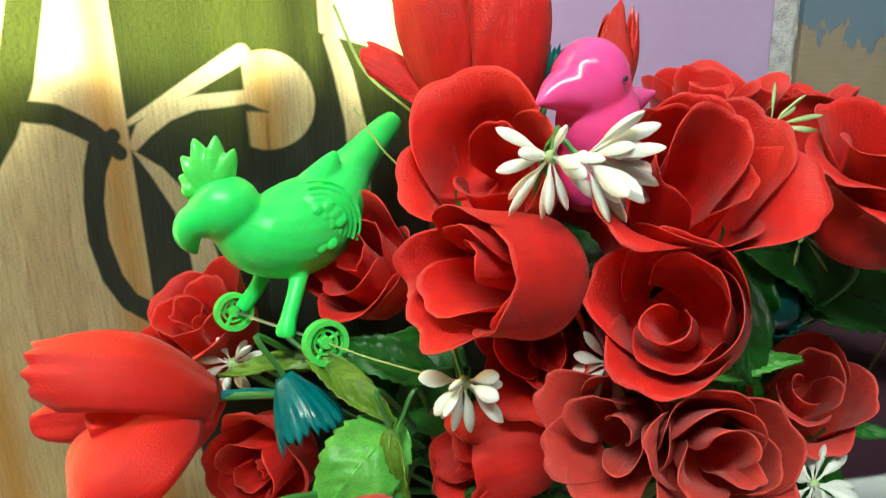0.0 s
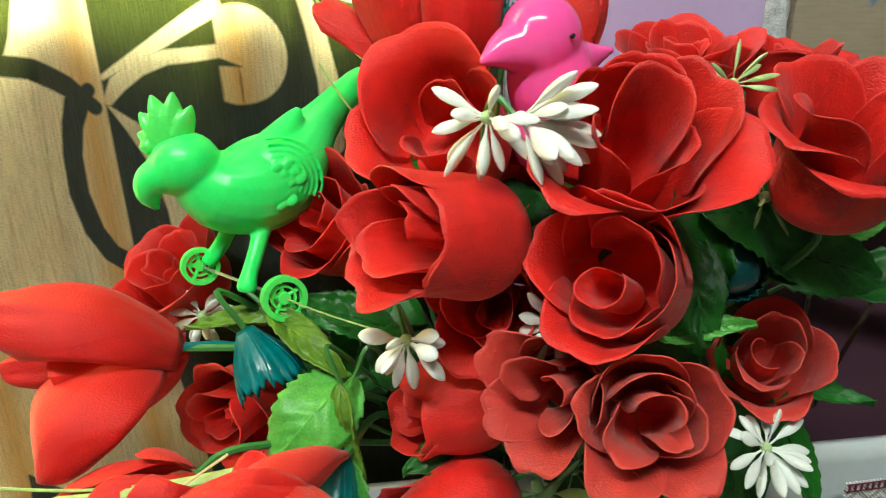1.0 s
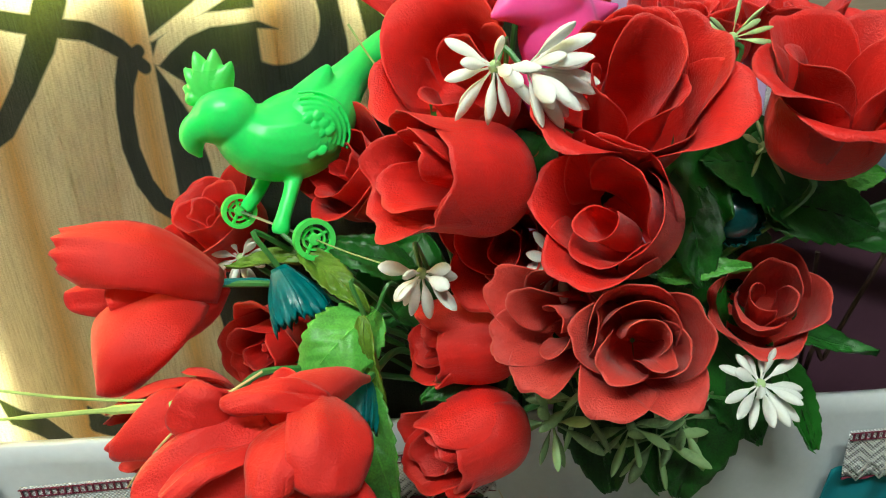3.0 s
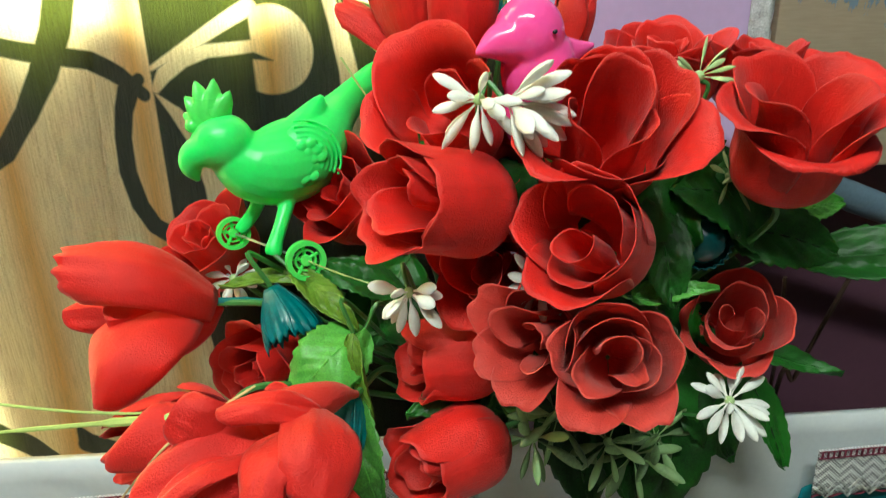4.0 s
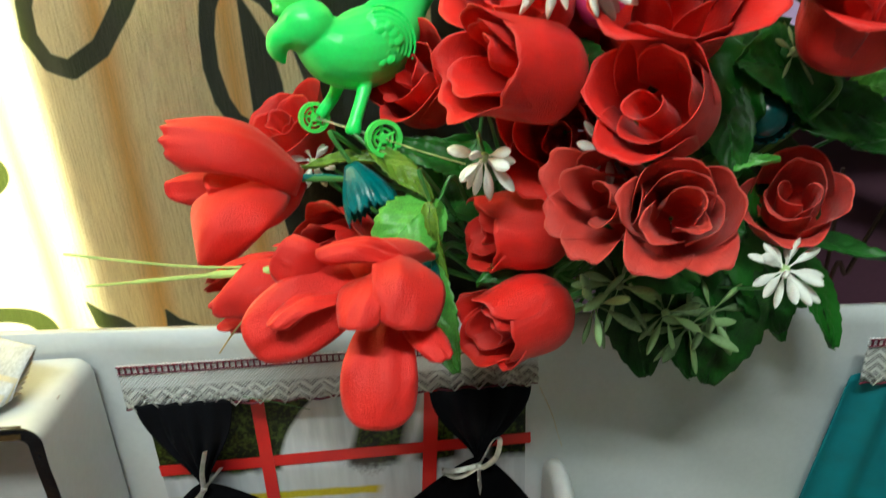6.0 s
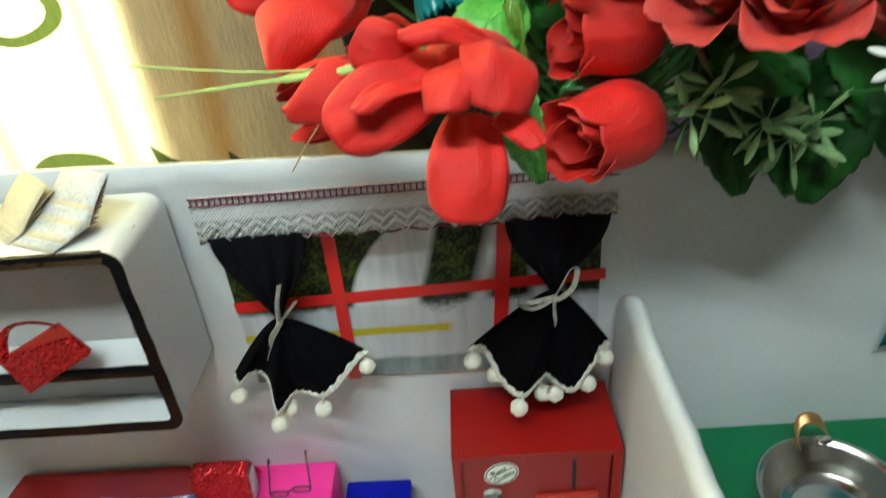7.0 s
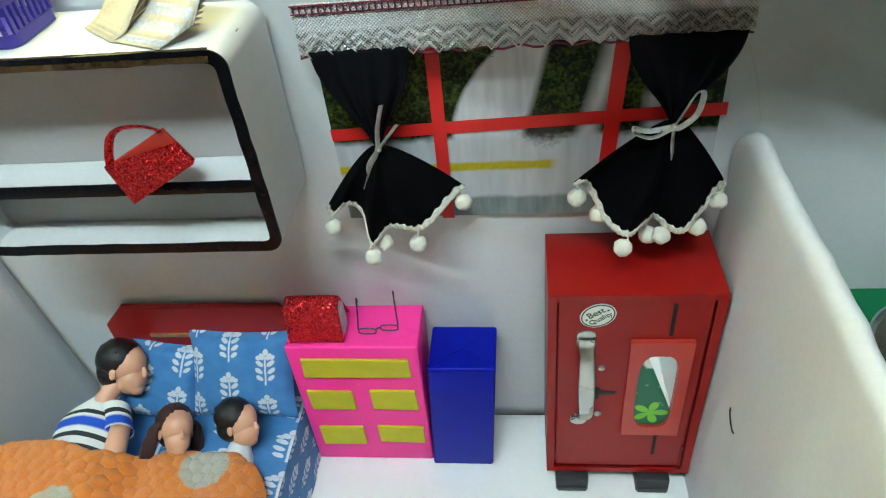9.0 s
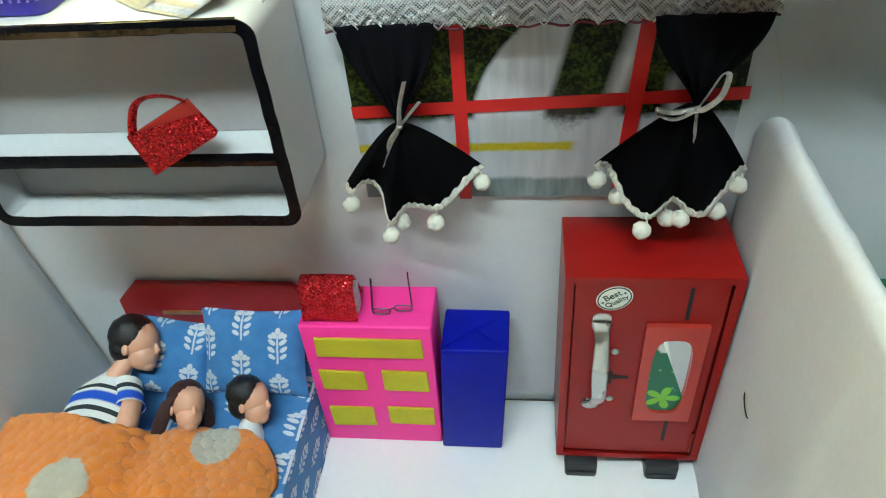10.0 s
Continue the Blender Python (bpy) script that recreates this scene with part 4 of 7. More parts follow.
tied_curtain("black cloth toy curtain tied with silver ribbon beside the cabinet", -0.1575, -0.0900, 0.4260, (-0.1210, 0.3520),
             [(-0.1680, 0.060, 0.2960), (-0.155, 0.056, 0.3010), (-0.1400, 0.050, 0.2900), (-0.1330, 0.046, 0.2760), (-0.1200, 0.046, 0.2780), (-0.0950, 0.050, 0.2920), (-0.0660, 0.056, 0.3050)],
             0.0560, 0.004, 3, (0.10, 0.46, 0.60, 0.80, 0.98))
tied_curtain("black cloth toy curtain tied with silver ribbon above the red cupboard", 0.0500, 0.1210, 0.4300, (0.0830, 0.3695),
             [(0.0240, 0.050, 0.3260), (0.0310, 0.044, 0.3140), (0.0430, 0.038, 0.2980), (0.0600, 0.034, 0.2930), (0.0730, 0.034, 0.2890), (0.0790, 0.036, 0.2980), (0.0950, 0.036, 0.2930), (0.1120, 0.040, 0.2930), (0.1220, 0.048, 0.3180)],
             0.0450, 0.005, 5, (0.02, 0.20, 0.36, 0.50, 0.64, 0.82, 0.98))


def bow(name_label, c, y, ends, loops):
    b = thing("ribbon_bow", name_label, "ribbon", (c[0], y, c[1]))
    part("knot", ball((c[0], y, c[1]), (0.0026, 0.0024, 0.0024)), SILVER, b)
    for e in ends:
        pts = curve_points([(c[0], y, c[1])] + [(q[0], y - 0.003, q[1]) for q in e], 6)
        part("tail", tube(pts, 0.0021, 8, None, 0.22), SILVER, b)
    for e in loops:
        pts = curve_points([(c[0], y, c[1])] + [(q[0], y - 0.003 - 0.002 * (k % 2), q[1]) for k, q in enumerate(e)] + [(c[0], y - 0.001, c[1])], 6)
        part("loop", tube(pts, 0.0019, 8, None, 0.25), SILVER, b)
    return b


bow("silver ribbon tied round the black toy curtain", (-0.1205, 0.3520), 0.050, [[(-0.118, 0.370), (-0.1125, 0.3890)], [(-0.113, 0.362), (-0.1035, 0.3735)], [(-0.1275, 0.338), (-0.1345, 0.3200)], [(-0.129, 0.340), (-0.1280, 0.3215)]], [])
bow("silver ribbon bow tied round the black toy curtain", (0.0825, 0.3695), 0.036, [[(0.0825, 0.356), (0.0845, 0.3430)]], [[(0.0865, 0.381), (0.0925, 0.3960), (0.0975, 0.3945), (0.0945, 0.381), (0.0860, 0.371)], [(0.066, 0.369), (0.0560, 0.3725), (0.057, 0.368), (0.068, 0.3650)]])

# ---------- red tin cupboard ----------


def text_mesh(body, size, m, thick=0.0002):
    data = bpy.data.curves.new("writing", "FONT")
    data.body, data.size, data.align_x, data.align_y, data.extrude = body, size, "CENTER", "CENTER", thick
    tmp = bpy.data.objects.new("writing", data)
    me = bpy.data.meshes.new_from_object(tmp)
    bpy.data.objects.remove(tmp)
    bm = bmesh.new()
    bm.from_mesh(me)
    bm.transform(m)
    return bm


def cupboard():
    c = thing("toy_cupboard", "red painted tin toy cupboard with chrome handle and oval mirror", "cupboard", (0.065, 0.035, 0.0))
    x0, x1, z0, z1, y0, y1 = 0.0, 0.1302, 0.0195, 0.2515, 0.0, 0.073
    t = 0.0022
    part("roof", block(x0, x1, y0, y1, z1 - t, z1, 0.0008), REDMETAL, c)
    part("bottom", block(x0, x1, y0, y1, z0, z0 + t, 0.0008), REDMETAL, c)
    part("side_panel", block(x0, x0 + t, y0, y1, z0 + t, z1 - t), REDMETAL, c)
    part("side_panel", block(x1 - t, x1, y0, y1, z0 + t, z1 - t), REDMETAL, c)
    part("back_panel", block(x0 + t, x1 - t, y1 - t, y1, z0 + t, z1 - t), REDMETAL, c)
    rim = ring_plate([(x0 + 0.0002, z0 + 0.0002), (x1 - 0.0002, z0 + 0.0002), (x1 - 0.0002, z1 - 0.0002), (x0 + 0.0002, z1 - 0.0002)],
                     [(x0 + 0.0065, z0 + 0.0065), (x1 - 0.0075, z0 + 0.0065), (x1 - 0.0075, z1 - 0.0065), (x0 + 0.0065, z1 - 0.0065)], 0.0016, Matrix.Translation((0, 0.0006, 0)) @ FACING)
    part("front_rim", rim, REDMETAL, c, "", False)
    part("liner", block(x0 + 0.003, x1 - 0.003, 0.0085, 0.0095, z0 + 0.003, z1 - 0.003), REDMETAL, c)
    door = part("door", outline_plate(rounded(0.0080, 0.1212, 0.0285, 0.2470, 0.0015, 2), 0.0065, Matrix.Translation((0, 0.0070, 0)) @ FACING, None, 0.0010), REDMETAL, c)
    yf = 0.0003
    handle = [(0.0300, 0.0022 - 0.004, 0.2050), (0.0302, -0.0025, 0.196), (0.0306, -0.007, 0.187), (0.0312, -0.0092, 0.165), (0.0318, -0.0092, 0.138), (0.0322, -0.007, 0.116), (0.0306, -0.0030, 0.106), (0.0270, -0.0018, 0.102)]

    def strap(u, v):
        pts = strap.pts
        s = v * (len(pts) - 1)
        i = min(int(s), len(pts) - 2)
        q = pts[i].lerp(pts[i + 1], s - i)
        w = 0.0056 + 0.0012 * math.cos(v * math.pi * 2) ** 2
        return (q.x + (u - 0.5) * 2 * w, q.y - 0.0012 * math.sin(math.pi * u), q.z)
    strap.pts = curve_points(handle, 8)
    solid(part("handle", sheet(strap, 8, 60), CHROME, door, "chromed tin pull handle"), 0.0009)
    part("handle_plate", outline_plate(rounded(0.0225, 0.0370, 0.1940, 0.2135, 0.0055), 0.0012, Matrix.Translation((0, 0.0004, 0)) @ FACING, None, 0.0004), CHROME, door)
    part("handle_plate", outline_plate(rounded(0.0200, 0.0340, 0.0940, 0.1080, 0.0055), 0.0012, Matrix.Translation((0, 0.0004, 0)) @ FACING, None, 0.0004), CHROME, door)
    for rz in (0.1695, 0.1085):
        part("rivet", ball((0.0430, -0.0002, rz), (0.0035, 0.0014, 0.0034)), CHROME, door)
    part("keyhole", outline_plate([(0.0385, 0.1440), (0.0385, 0.1285), (0.0430, 0.1285), (0.0430, 0.1345), (0.0565, 0.1355), (0.0565, 0.1385), (0.0430, 0.1400), (0.0430, 0.1440)], 0.0004, Matrix.Translation((0, 0.0003, 0)) @ FACING), DARKSLOT, door, "dark keyhole slot", False)
    part("coin_slot", block(0.0920, 0.0950, -0.0001, 0.0010, 0.2070, 0.2410), DARKSLOT, door, "dark coin slot", False)
    part("coin_slot", block(0.0935, 0.0965, -0.0001, 0.0010, 0.0480, 0.0850), DARKSLOT, door, "dark coin slot", False)
    oval_in = [(0.0880 + 0.0158 * math.copysign(abs(math.cos(a)) ** 0.5, math.cos(a)), 0.1410 + 0.0465 * math.copysign(abs(math.sin(a)) ** 0.6, math.sin(a))) for a in (2 * math.pi * k / 32 for k in range(32))]

    def square_out(k):
        a = 2 * math.pi * k / 32
        cx, sx = math.cos(a), math.sin(a)
        s = 1 / max(abs(cx), abs(sx))
        return (0.0880 + 0.0242 * cx * s, 0.1430 + 0.0600 * sx * s)
    fr = ring_plate([square_out(k) for k in range(32)], oval_in, 0.0042, Matrix.Translation((0, 0.0004, 0)) @ FACING)
    part("mirror_surround", fr, REDPLASTIC, door, "lighter red plastic surround with an oval opening")
    part("mirror", outline_plate(oval_in, 0.0006, Matrix.Translation((0, 0.0001, 0)) @ FACING), MIRROR, door, "small oval mirror", False)
    # coloured plate over part of the mirror stands in for its reflection
    wedge = [(x, z) for x, z in oval_in if (x - 0.0790) < (0.185 - z) * 0.36 + 0.002]
    part("printed_card", outline_plate(wedge, 0.0004, Matrix.Translation((0, -0.0006, 0)) @ FACING), FLOWERCARD, door, "reflection of a green card with a pale flower, laid on the mirror", False)
    sm = Matrix.Translation((0.0375, 0.0004, 0.2295)) @ Matrix.Rotation(radians(-34), 4, "Y") @ FACING
    oval = lambda a, b: [(a * math.cos(2 * math.pi * k / 40), b * math.sin(2 * math.pi * k / 40)) for k in range(40)]
    st = part("sticker", outline_plate(oval(0.0142, 0.0118), 0.0003, sm), STICKER, door, "cream oval sticker reading Best Quality", False)
    part("sticker_ring", ring_plate(oval(0.0134, 0.0110), oval(0.0124, 0.0100), 0.0002, sm @ Matrix.Translation((0, 0, 0.00035))), INK, st, "", False)
    part("writing", text_mesh("Best", 0.0082, sm @ Matrix.Translation((0, 0.0032, 0.0005))), INK, st, "", False)
    part("writing", text_mesh("Quality", 0.0066, sm @ Matrix.Translation((0, -0.0036, 0.0005))), INK, st, "", False)
    for sx in (-0.0095, 0.0095):
        part("star", outline_plate([(sx + (0.0014 if k % 2 else 0.0006) * math.cos(k * math.pi / 5), 0.0008 + (0.0014 if k % 2 else 0.0006) * math.sin(k * math.pi / 5)) for k in range(10)], 0.0002, sm @ Matrix.Translation((0, 0, 0.00035))), INK, st, "", False)
    part("hinge", tube([(0.1205, -0.0002, 0.032), (0.1205, -0.0002, 0.062)], 0.0014), REDMETAL, door)
    for fx in (0.0085, 0.0830):
        foot = part("foot", block(fx, fx + 0.0300, -0.0095, 0.012, 0.0, 0.0195, 0.0015), BLACKPLASTIC, c, "black plastic foot")
        part("foot_cap", block(fx + 0.0015, fx + 0.0285, -0.0112, -0.0090, 0.0012, 0.0070, 0.0008), BLACKPLASTIC, foot)
        part("foot", block(fx, fx + 0.0300, 0.055, 0.070, 0.0, 0.0195, 0.0015), BLACKPLASTIC, c, "black plastic foot")
    return c


cupboard()

# ---------- pink chest of drawers, blue box ----------


def chest():
    c = thing("toy_chest_of_drawers", "hot pink paper-covered chest of drawers with yellow drawer fronts", "chest of drawers", (-0.172, 0.045, 0.0))

    def paper_box():
        bm = block(-0.2315, -0.1125, 0.0215, 0.0745, 0.0, 0.1700, 0.0022, 3)
        for v in bm.verts:
            v.co.x += 0.0022 * (v.co.z / 0.17) + 0.0005 * noise.noise(v.co * 40)
        return bm
    part("body", paper_box(), PINKPAPER, c)
    part("paper_fold", outline_plate([(-0.1310, 0.0440), (-0.1110, 0.0400), (-0.1112, 0.0715)], 0.0004, Matrix.Translation((0, 0, 0.1703))), PINKPAPER, c, "folded paper corner", False)
    rnd = random.Random(4)
    for x0, x1, z0, z1 in ((-0.2185, -0.1200, 0.1325, 0.1555), (-0.2215, -0.1785, 0.0850, 0.1110), (-0.1625, -0.1195, 0.0850, 0.1120), (-0.2215, -0.1775, 0.0285, 0.0570), (-0.1635, -0.1185, 0.0325, 0.0575)):
        j = lambda: rnd.uniform(-0.0009, 0.0009)
        pts = [(x0 + j(), z0 + j()), (x1 + j(), z0 + j()), (x1 + j(), z1 + j()), (x0 + j(), z1 + j())]
        part("drawer_front", outline_plate(pts, 0.0026, Matrix.Translation((0.0006, 0.0216, 0)) @ FACING, None, 0.0005), YELLOWFOAM, c, "mustard yellow foam drawer front")
    for bx, bz in ((-0.170, 0.1200), (-0.1705, 0.066)):
        part("bead", ball((bx, 0.0212, bz), (0.0008, 0.0008, 0.0008), None, None, 8, 6), PINKPAPER, c)
    return c


chest()


def glitter_book():
    b = thing("glitter_purse", "red glitter foam purse standing on the pink chest", "purse", (-0.20, 0.05, 0.1712))

    def fold(u, v):
        a = u * 3.0
        x = -0.2235 + 0.046 * v + 0.004 * (1 - u) * (v - 0.4)
        prof = [(0.0270, 0.1712), (0.0330, 0.2060), (0.0450, 0.2095), (0.0640, 0.1715)]
        i = min(int(a), 2)
        p, q = prof[i], prof[i + 1]
        t = a - i
        return (x, p[0] + (q[0] - p[0]) * t, p[1] + (q[1] - p[1]) * t + 0.001 * math.sin(v * 3.1))
    solid(part("cover", sheet(fold, 24, 10), GLITTER, b), 0.0016)
    part("lining", block(-0.2215, -0.1755, 0.0340, 0.0500, 0.1713, 0.2010, 0.002), PAPERGREY, b, "grey crumpled paper lining")
    return b


glitter_book()


def spectacles():
    g = thing("toy_spectacles", "dark plum plastic toy spectacles on the pink chest", "spectacles", (-0.148, 0.05, 0.1705))
    zb = 0.1712
    for cx, cy in ((-0.1555, 0.0375), (-0.1365, 0.0415)):
        loop = [(cx + 0.0078 * math.copysign(abs(math.cos(a)) ** 0.6, math.cos(a)) , cy - 0.0012 + (cx + 0.146) * 0.0, zb + 0.0038 + 0.0034 * math.copysign(abs(math.sin(a)) ** 0.6, math.sin(a))) for a in (2 * math.pi * k / 20 for k in range(21))]
        part("rim", tube(loop, 0.0007, 6), GLASSES, g)
    part("bridge", tube([(-0.1480, 0.0378, zb + 0.0045), (-0.146, 0.0385, zb + 0.0056), (-0.1440, 0.0395, zb + 0.0045)], 0.0008, 6), GLASSES, g)
    part("temple", tube(curve_points([(-0.1635, 0.0368, zb + 0.005), (-0.1665, 0.054, zb + 0.012), (-0.1685, 0.0640, zb + 0.0165), (-0.1690, 0.0665, zb + 0.010)], 6), 0.0008, 6), GLASSES, g)
    part("temple", tube(curve_points([(-0.1285, 0.0408, zb + 0.005), (-0.1320, 0.056, zb + 0.014), (-0.1345, 0.0670, zb + 0.0215), (-0.1350, 0.0700, zb + 0.016)], 6), 0.0008, 6), GLASSES, g)


spectacles()


def blue_box():
    c = thing("wrapped_box", "small box wrapped in deep blue glossy paper", "box", (-0.08, 0.042, 0.0))
    bm = block(-0.1120, -0.0525, 0.0165, 0.0680, 0.0, 0.1475, 0.0022, 3)
    for v in bm.verts:
        v.co.x += 0.0095 * (v.co.z / 0.14) * 0.85 + 0.0006 * noise.noise(v.co * 40)
        v.co.z += 0.002 * noise.noise(v.co * 25) * (v.co.z > 0.05)
    part("paper", bm, BLUEPAPER, c)
    for a, b in (((-0.104, 0.0180, 0.1495), (-0.060, 0.050, 0.1495)), ((-0.047, 0.0180, 0.1495), (-0.076, 0.042, 0.1495)), ((-0.1030, 0.0160, 0.144), (-0.0455, 0.0160, 0.143))):
        part("fold", tube([a, ((a[0] + b[0]) / 2, (a[1] + b[1]) / 2, (a[2] + b[2]) / 2 + 0.0002), b], 0.0007, 6, None, 0.5), BLUEPAPER, c)


blue_box()

# ---------- bed, bedding and dolls ----------


def puffed(x0, x1, y0, y1, z0, z1, m=None, puff=0.35, seed=0, amp=0.0012, n=22):
    """A stuffed cushion with pinched edges."""
    m = m or Matrix.Identity(4)
    bm = bmesh.new()
    for sgn in (1, -1):
        def f(u, v, sgn=sgn):
            a, b = 2 * u - 1, 2 * v - 1
            e = (1 - abs(a) ** 2.8) * (1 - abs(b) ** 2.8)
            h = max(0.0, e) ** puff
            pin = 1 - 0.08 * (1 - abs(b) ** 2) * abs(a) ** 4
            x = (x0 + x1) / 2 + (x1 - x0) / 2 * a * pin
            y = (y0 + y1) / 2 + (y1 - y0) / 2 * b * (1 - 0.08 * (1 - abs(a) ** 2) * abs(b) ** 4)
            z = (z0 + z1) / 2 + sgn * (z1 - z0) / 2 * h + amp * noise.noise((x * 60, y * 60, seed + sgn)) * h
            return m @ Vector((x, y, z))
        sheet(f, n, n, bm, uv=lambda a, b: (x0 + (x1 - x0) * a + seed * 0.013, y0 + (y1 - y0) * b + seed * 0.017))
    bmesh.ops.remove_doubles(bm, verts=bm.verts, dist=0.0001)
    bmesh.ops.recalc_face_normals(bm, faces=bm.faces)
    return bm


def bed():
    b = thing("toy_bed", "toy bed with a red headboard and blue printed sheet", "bed", (-0.34, -0.03, 0.0))
    hb = outline_plate([(-0.4290, 0.02), (-0.2370, 0.02), (-0.2370, 0.1600), (-0.2470, 0.1745), (-0.4040, 0.1745), (-0.4270, 0.1510)], 0.006, Matrix.Translation((0, 0.0740, 0)) @ FACING, None, 0.001)
    part("headboard", hb, REDWOOD, b)
    part("headboard_strip", block(-0.385, -0.30, 0.0655, 0.0682, 0.136, 0.1400, 0.0006), COPPER, b, "thin golden strip on the headboard")

    def mattress(u, v):
        s = u * 3
        x0, x1, zt = -0.4400, -0.2370, 0.0700
        y = 0.066 - 0.30 * v
        if s < 1:
            p = (x0, zt * s)
        elif s < 2:
            p = (x0 + (x1 - x0) * (s - 1), zt + 0.003 * math.sin(math.pi * (s - 1)))
        else:
            p = (x1 + 0.006 * (s - 2), zt * (3 - s))
        return (p[0] + 0.001 * noise.noise((y * 50, s * 3, 1)), y, p[1] + 0.0012 * noise.noise((p[0] * 40, y * 40, 3)) * (p[1] > 0.01))
    bm = sheet(mattress, 60, 40, uv=lambda a, c: (a * 0.343 + 0.006, -0.30 * c + 0.012))
    bmesh.ops.recalc_face_normals(bm, faces=bm.faces)
    part("sheeted_mattress", bm, FLORAL, b, "blue cotton sheet block-printed with white sprigs")
    return b


bed()


def cushion(label, bm):
    c = part("pillow", bm, FLORAL, None)
    return tagged(c, label, "pillow", "pillows on the toy bed")


tilt1 = Matrix.Translation((-0.2910, 0.0440, 0.1080)) @ Matrix.Rotation(radians(56), 4, "X") @ Matrix.Rotation(radians(-1), 4, "Z")
cushion("plump blue pillow block-printed with white sprigs", puffed(-0.0540, 0.0540, -0.0440, 0.0440, -0.0165, 0.0165, tilt1, 0.62, 2, 0.0024))
tilt2 = Matrix.Translation((-0.3780, 0.0420, 0.1000)) @ Matrix.Rotation(radians(48), 4, "X") @ Matrix.Rotation(radians(-8), 4, "Z")
cushion("blue printed pillow under the dark-haired doll", puffed(-0.044, 0.042, -0.040, 0.040, -0.0150, 0.0150, tilt2, 0.62, 5, 0.0024))


def blanket(u, v):
    """Plush cover lying over the dolls, with its rounded corner at the bed's open side."""
    x0, x1 = -0.494, -0.2480
    x = x0 + (x1 - x0) * u
    r = max(0.0, (u - 0.80) / 0.20)
    ytop = -0.036 - 0.014 * max(0.0, min(1.0, (-0.355 - x) / 0.04)) - 0.042 * (1 - math.sqrt(max(0.0, 1 - r * r))) + 0.004 * math.sin(u * 9)
    y = ytop - 0.27 * v
    body = 0.037 * math.exp(-(max(0.0, x + 0.424) / 0.056) ** 4) * (1 - 0.12 * max(0.0, -0.424 - x) / 0.07) + 0.006 * noise.noise((x * 16, y * 16, 8)) + 0.008 * math.exp(-((x + 0.335) / 0.022) ** 2) + 0.008 * math.exp(-((x + 0.283) / 0.02) ** 2)
    side_drop = max(0.0, (u - 0.93) / 0.07) ** 2 * 0.010
    w, q = 0.0125, 0.0105
    wx, wy = x + 0.0035 * noise.noise((x * 45, y * 45, 11)), y + 0.0035 * noise.noise((x * 45, y * 45, 17))
    row = math.floor(wy / q)
    fx = (wx / w + 0.5 * (row % 2)) % 1.0 - 0.5
    fy = (wy / q) % 1.0
    scale_relief = (0.0036 + 0.0014 * noise.noise((x * 30, y * 30, 21))) * (1 - min(1.0, (fx * 2) ** 2 * 0.8 + (fy - 0.35) ** 2 * 1.6))
    edge = min(1.0, v / 0.03)
    return (x + 0.001 * noise.noise((x * 40, y * 40, 2)), y + 0.0012 * noise.noise((x * 70, y * 70, 6)), 0.0785 + body - side_drop + scale_relief + 0.0032 * edge + 0.0012 * noise.noise((x * 90, y * 90, 4)))


bl = part("plush_blanket", sheet(blanket, 230, 200), BLANKET, None)
solid(bl, 0.005, -1.0)
tagged(bl, "fluffy orange plush blanket with cream spots over the dolls", "blanket")


def doll(label, bm, mats):
    d = part("doll", bm, mats, None)
    return tagged(d, label, "doll", "dolls in the toy bed")


def paint(bm, start, index):
    bm.faces.ensure_lookup_table()
    for f in bm.faces[start:]:
        f.material_index = index
        f.smooth = True


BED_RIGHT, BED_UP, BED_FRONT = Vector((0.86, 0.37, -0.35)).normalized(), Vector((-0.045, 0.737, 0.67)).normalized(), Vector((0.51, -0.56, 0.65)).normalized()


def doll_head(bm, h, size, face, crown, back=0.0):
    """A plain moulded head: skull, jaw, nose and ears, with its hair cap on top; returns its three directions."""
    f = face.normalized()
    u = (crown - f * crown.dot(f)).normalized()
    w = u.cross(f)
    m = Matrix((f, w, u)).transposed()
    ball(h + (u * 0.0035 - f * 0.0010) * size, (0.0158 * size, 0.0128 * size, 0.0150 * size), m, bm)
    ball(h + (f * 0.0045 - u * 0.0075) * size, (0.0108 * size, 0.0102 * size, 0.0108 * size), m, bm)
    ball(h + (f * 0.0085 - u * 0.0140) * size, (0.0055 * size, 0.0060 * size, 0.0048 * size), m, bm, 12, 8)
    tube([h + (f * 0.0140 + u * 0.001) * size, h + (f * 0.0158 - u * 0.0040) * size, h + (f * 0.0150 - u * 0.0058) * size], [0.0012 * size, 0.0021 * size, 0.0016 * size], 8, bm)
    for s in (-1, 1):
        ball(h + (w * s * 0.0126 - f * 0.0015 - u * 0.0030) * size, (0.0026 * size, 0.0014 * size, 0.0040 * size), m, bm, 10, 8)
    paint(bm, 0, 0)
    n = len(bm.faces)
    ball(h + (u * 0.0070 - f * (0.0052 + back)) * size, (0.0165 * size, 0.0152 * size, 0.0150 * size), m, bm, 28, 18)
    ball(h + (-u * 0.0020 - f * (0.0085 + back)) * size, (0.0115 * size, 0.0132 * size, 0.0130 * size), m, bm, 20, 12)
    for v in bm.verts:
        d = v.co - h
        if d.dot(f) < 0.012 * size and d.dot(u) > -0.004 * size and d.length > 0.0150 * size:
            v.co += d.normalized() * 0.0012 * size * noise.noise(v.co * 260 / size)
    paint(bm, n, 1)
    return f, w, u


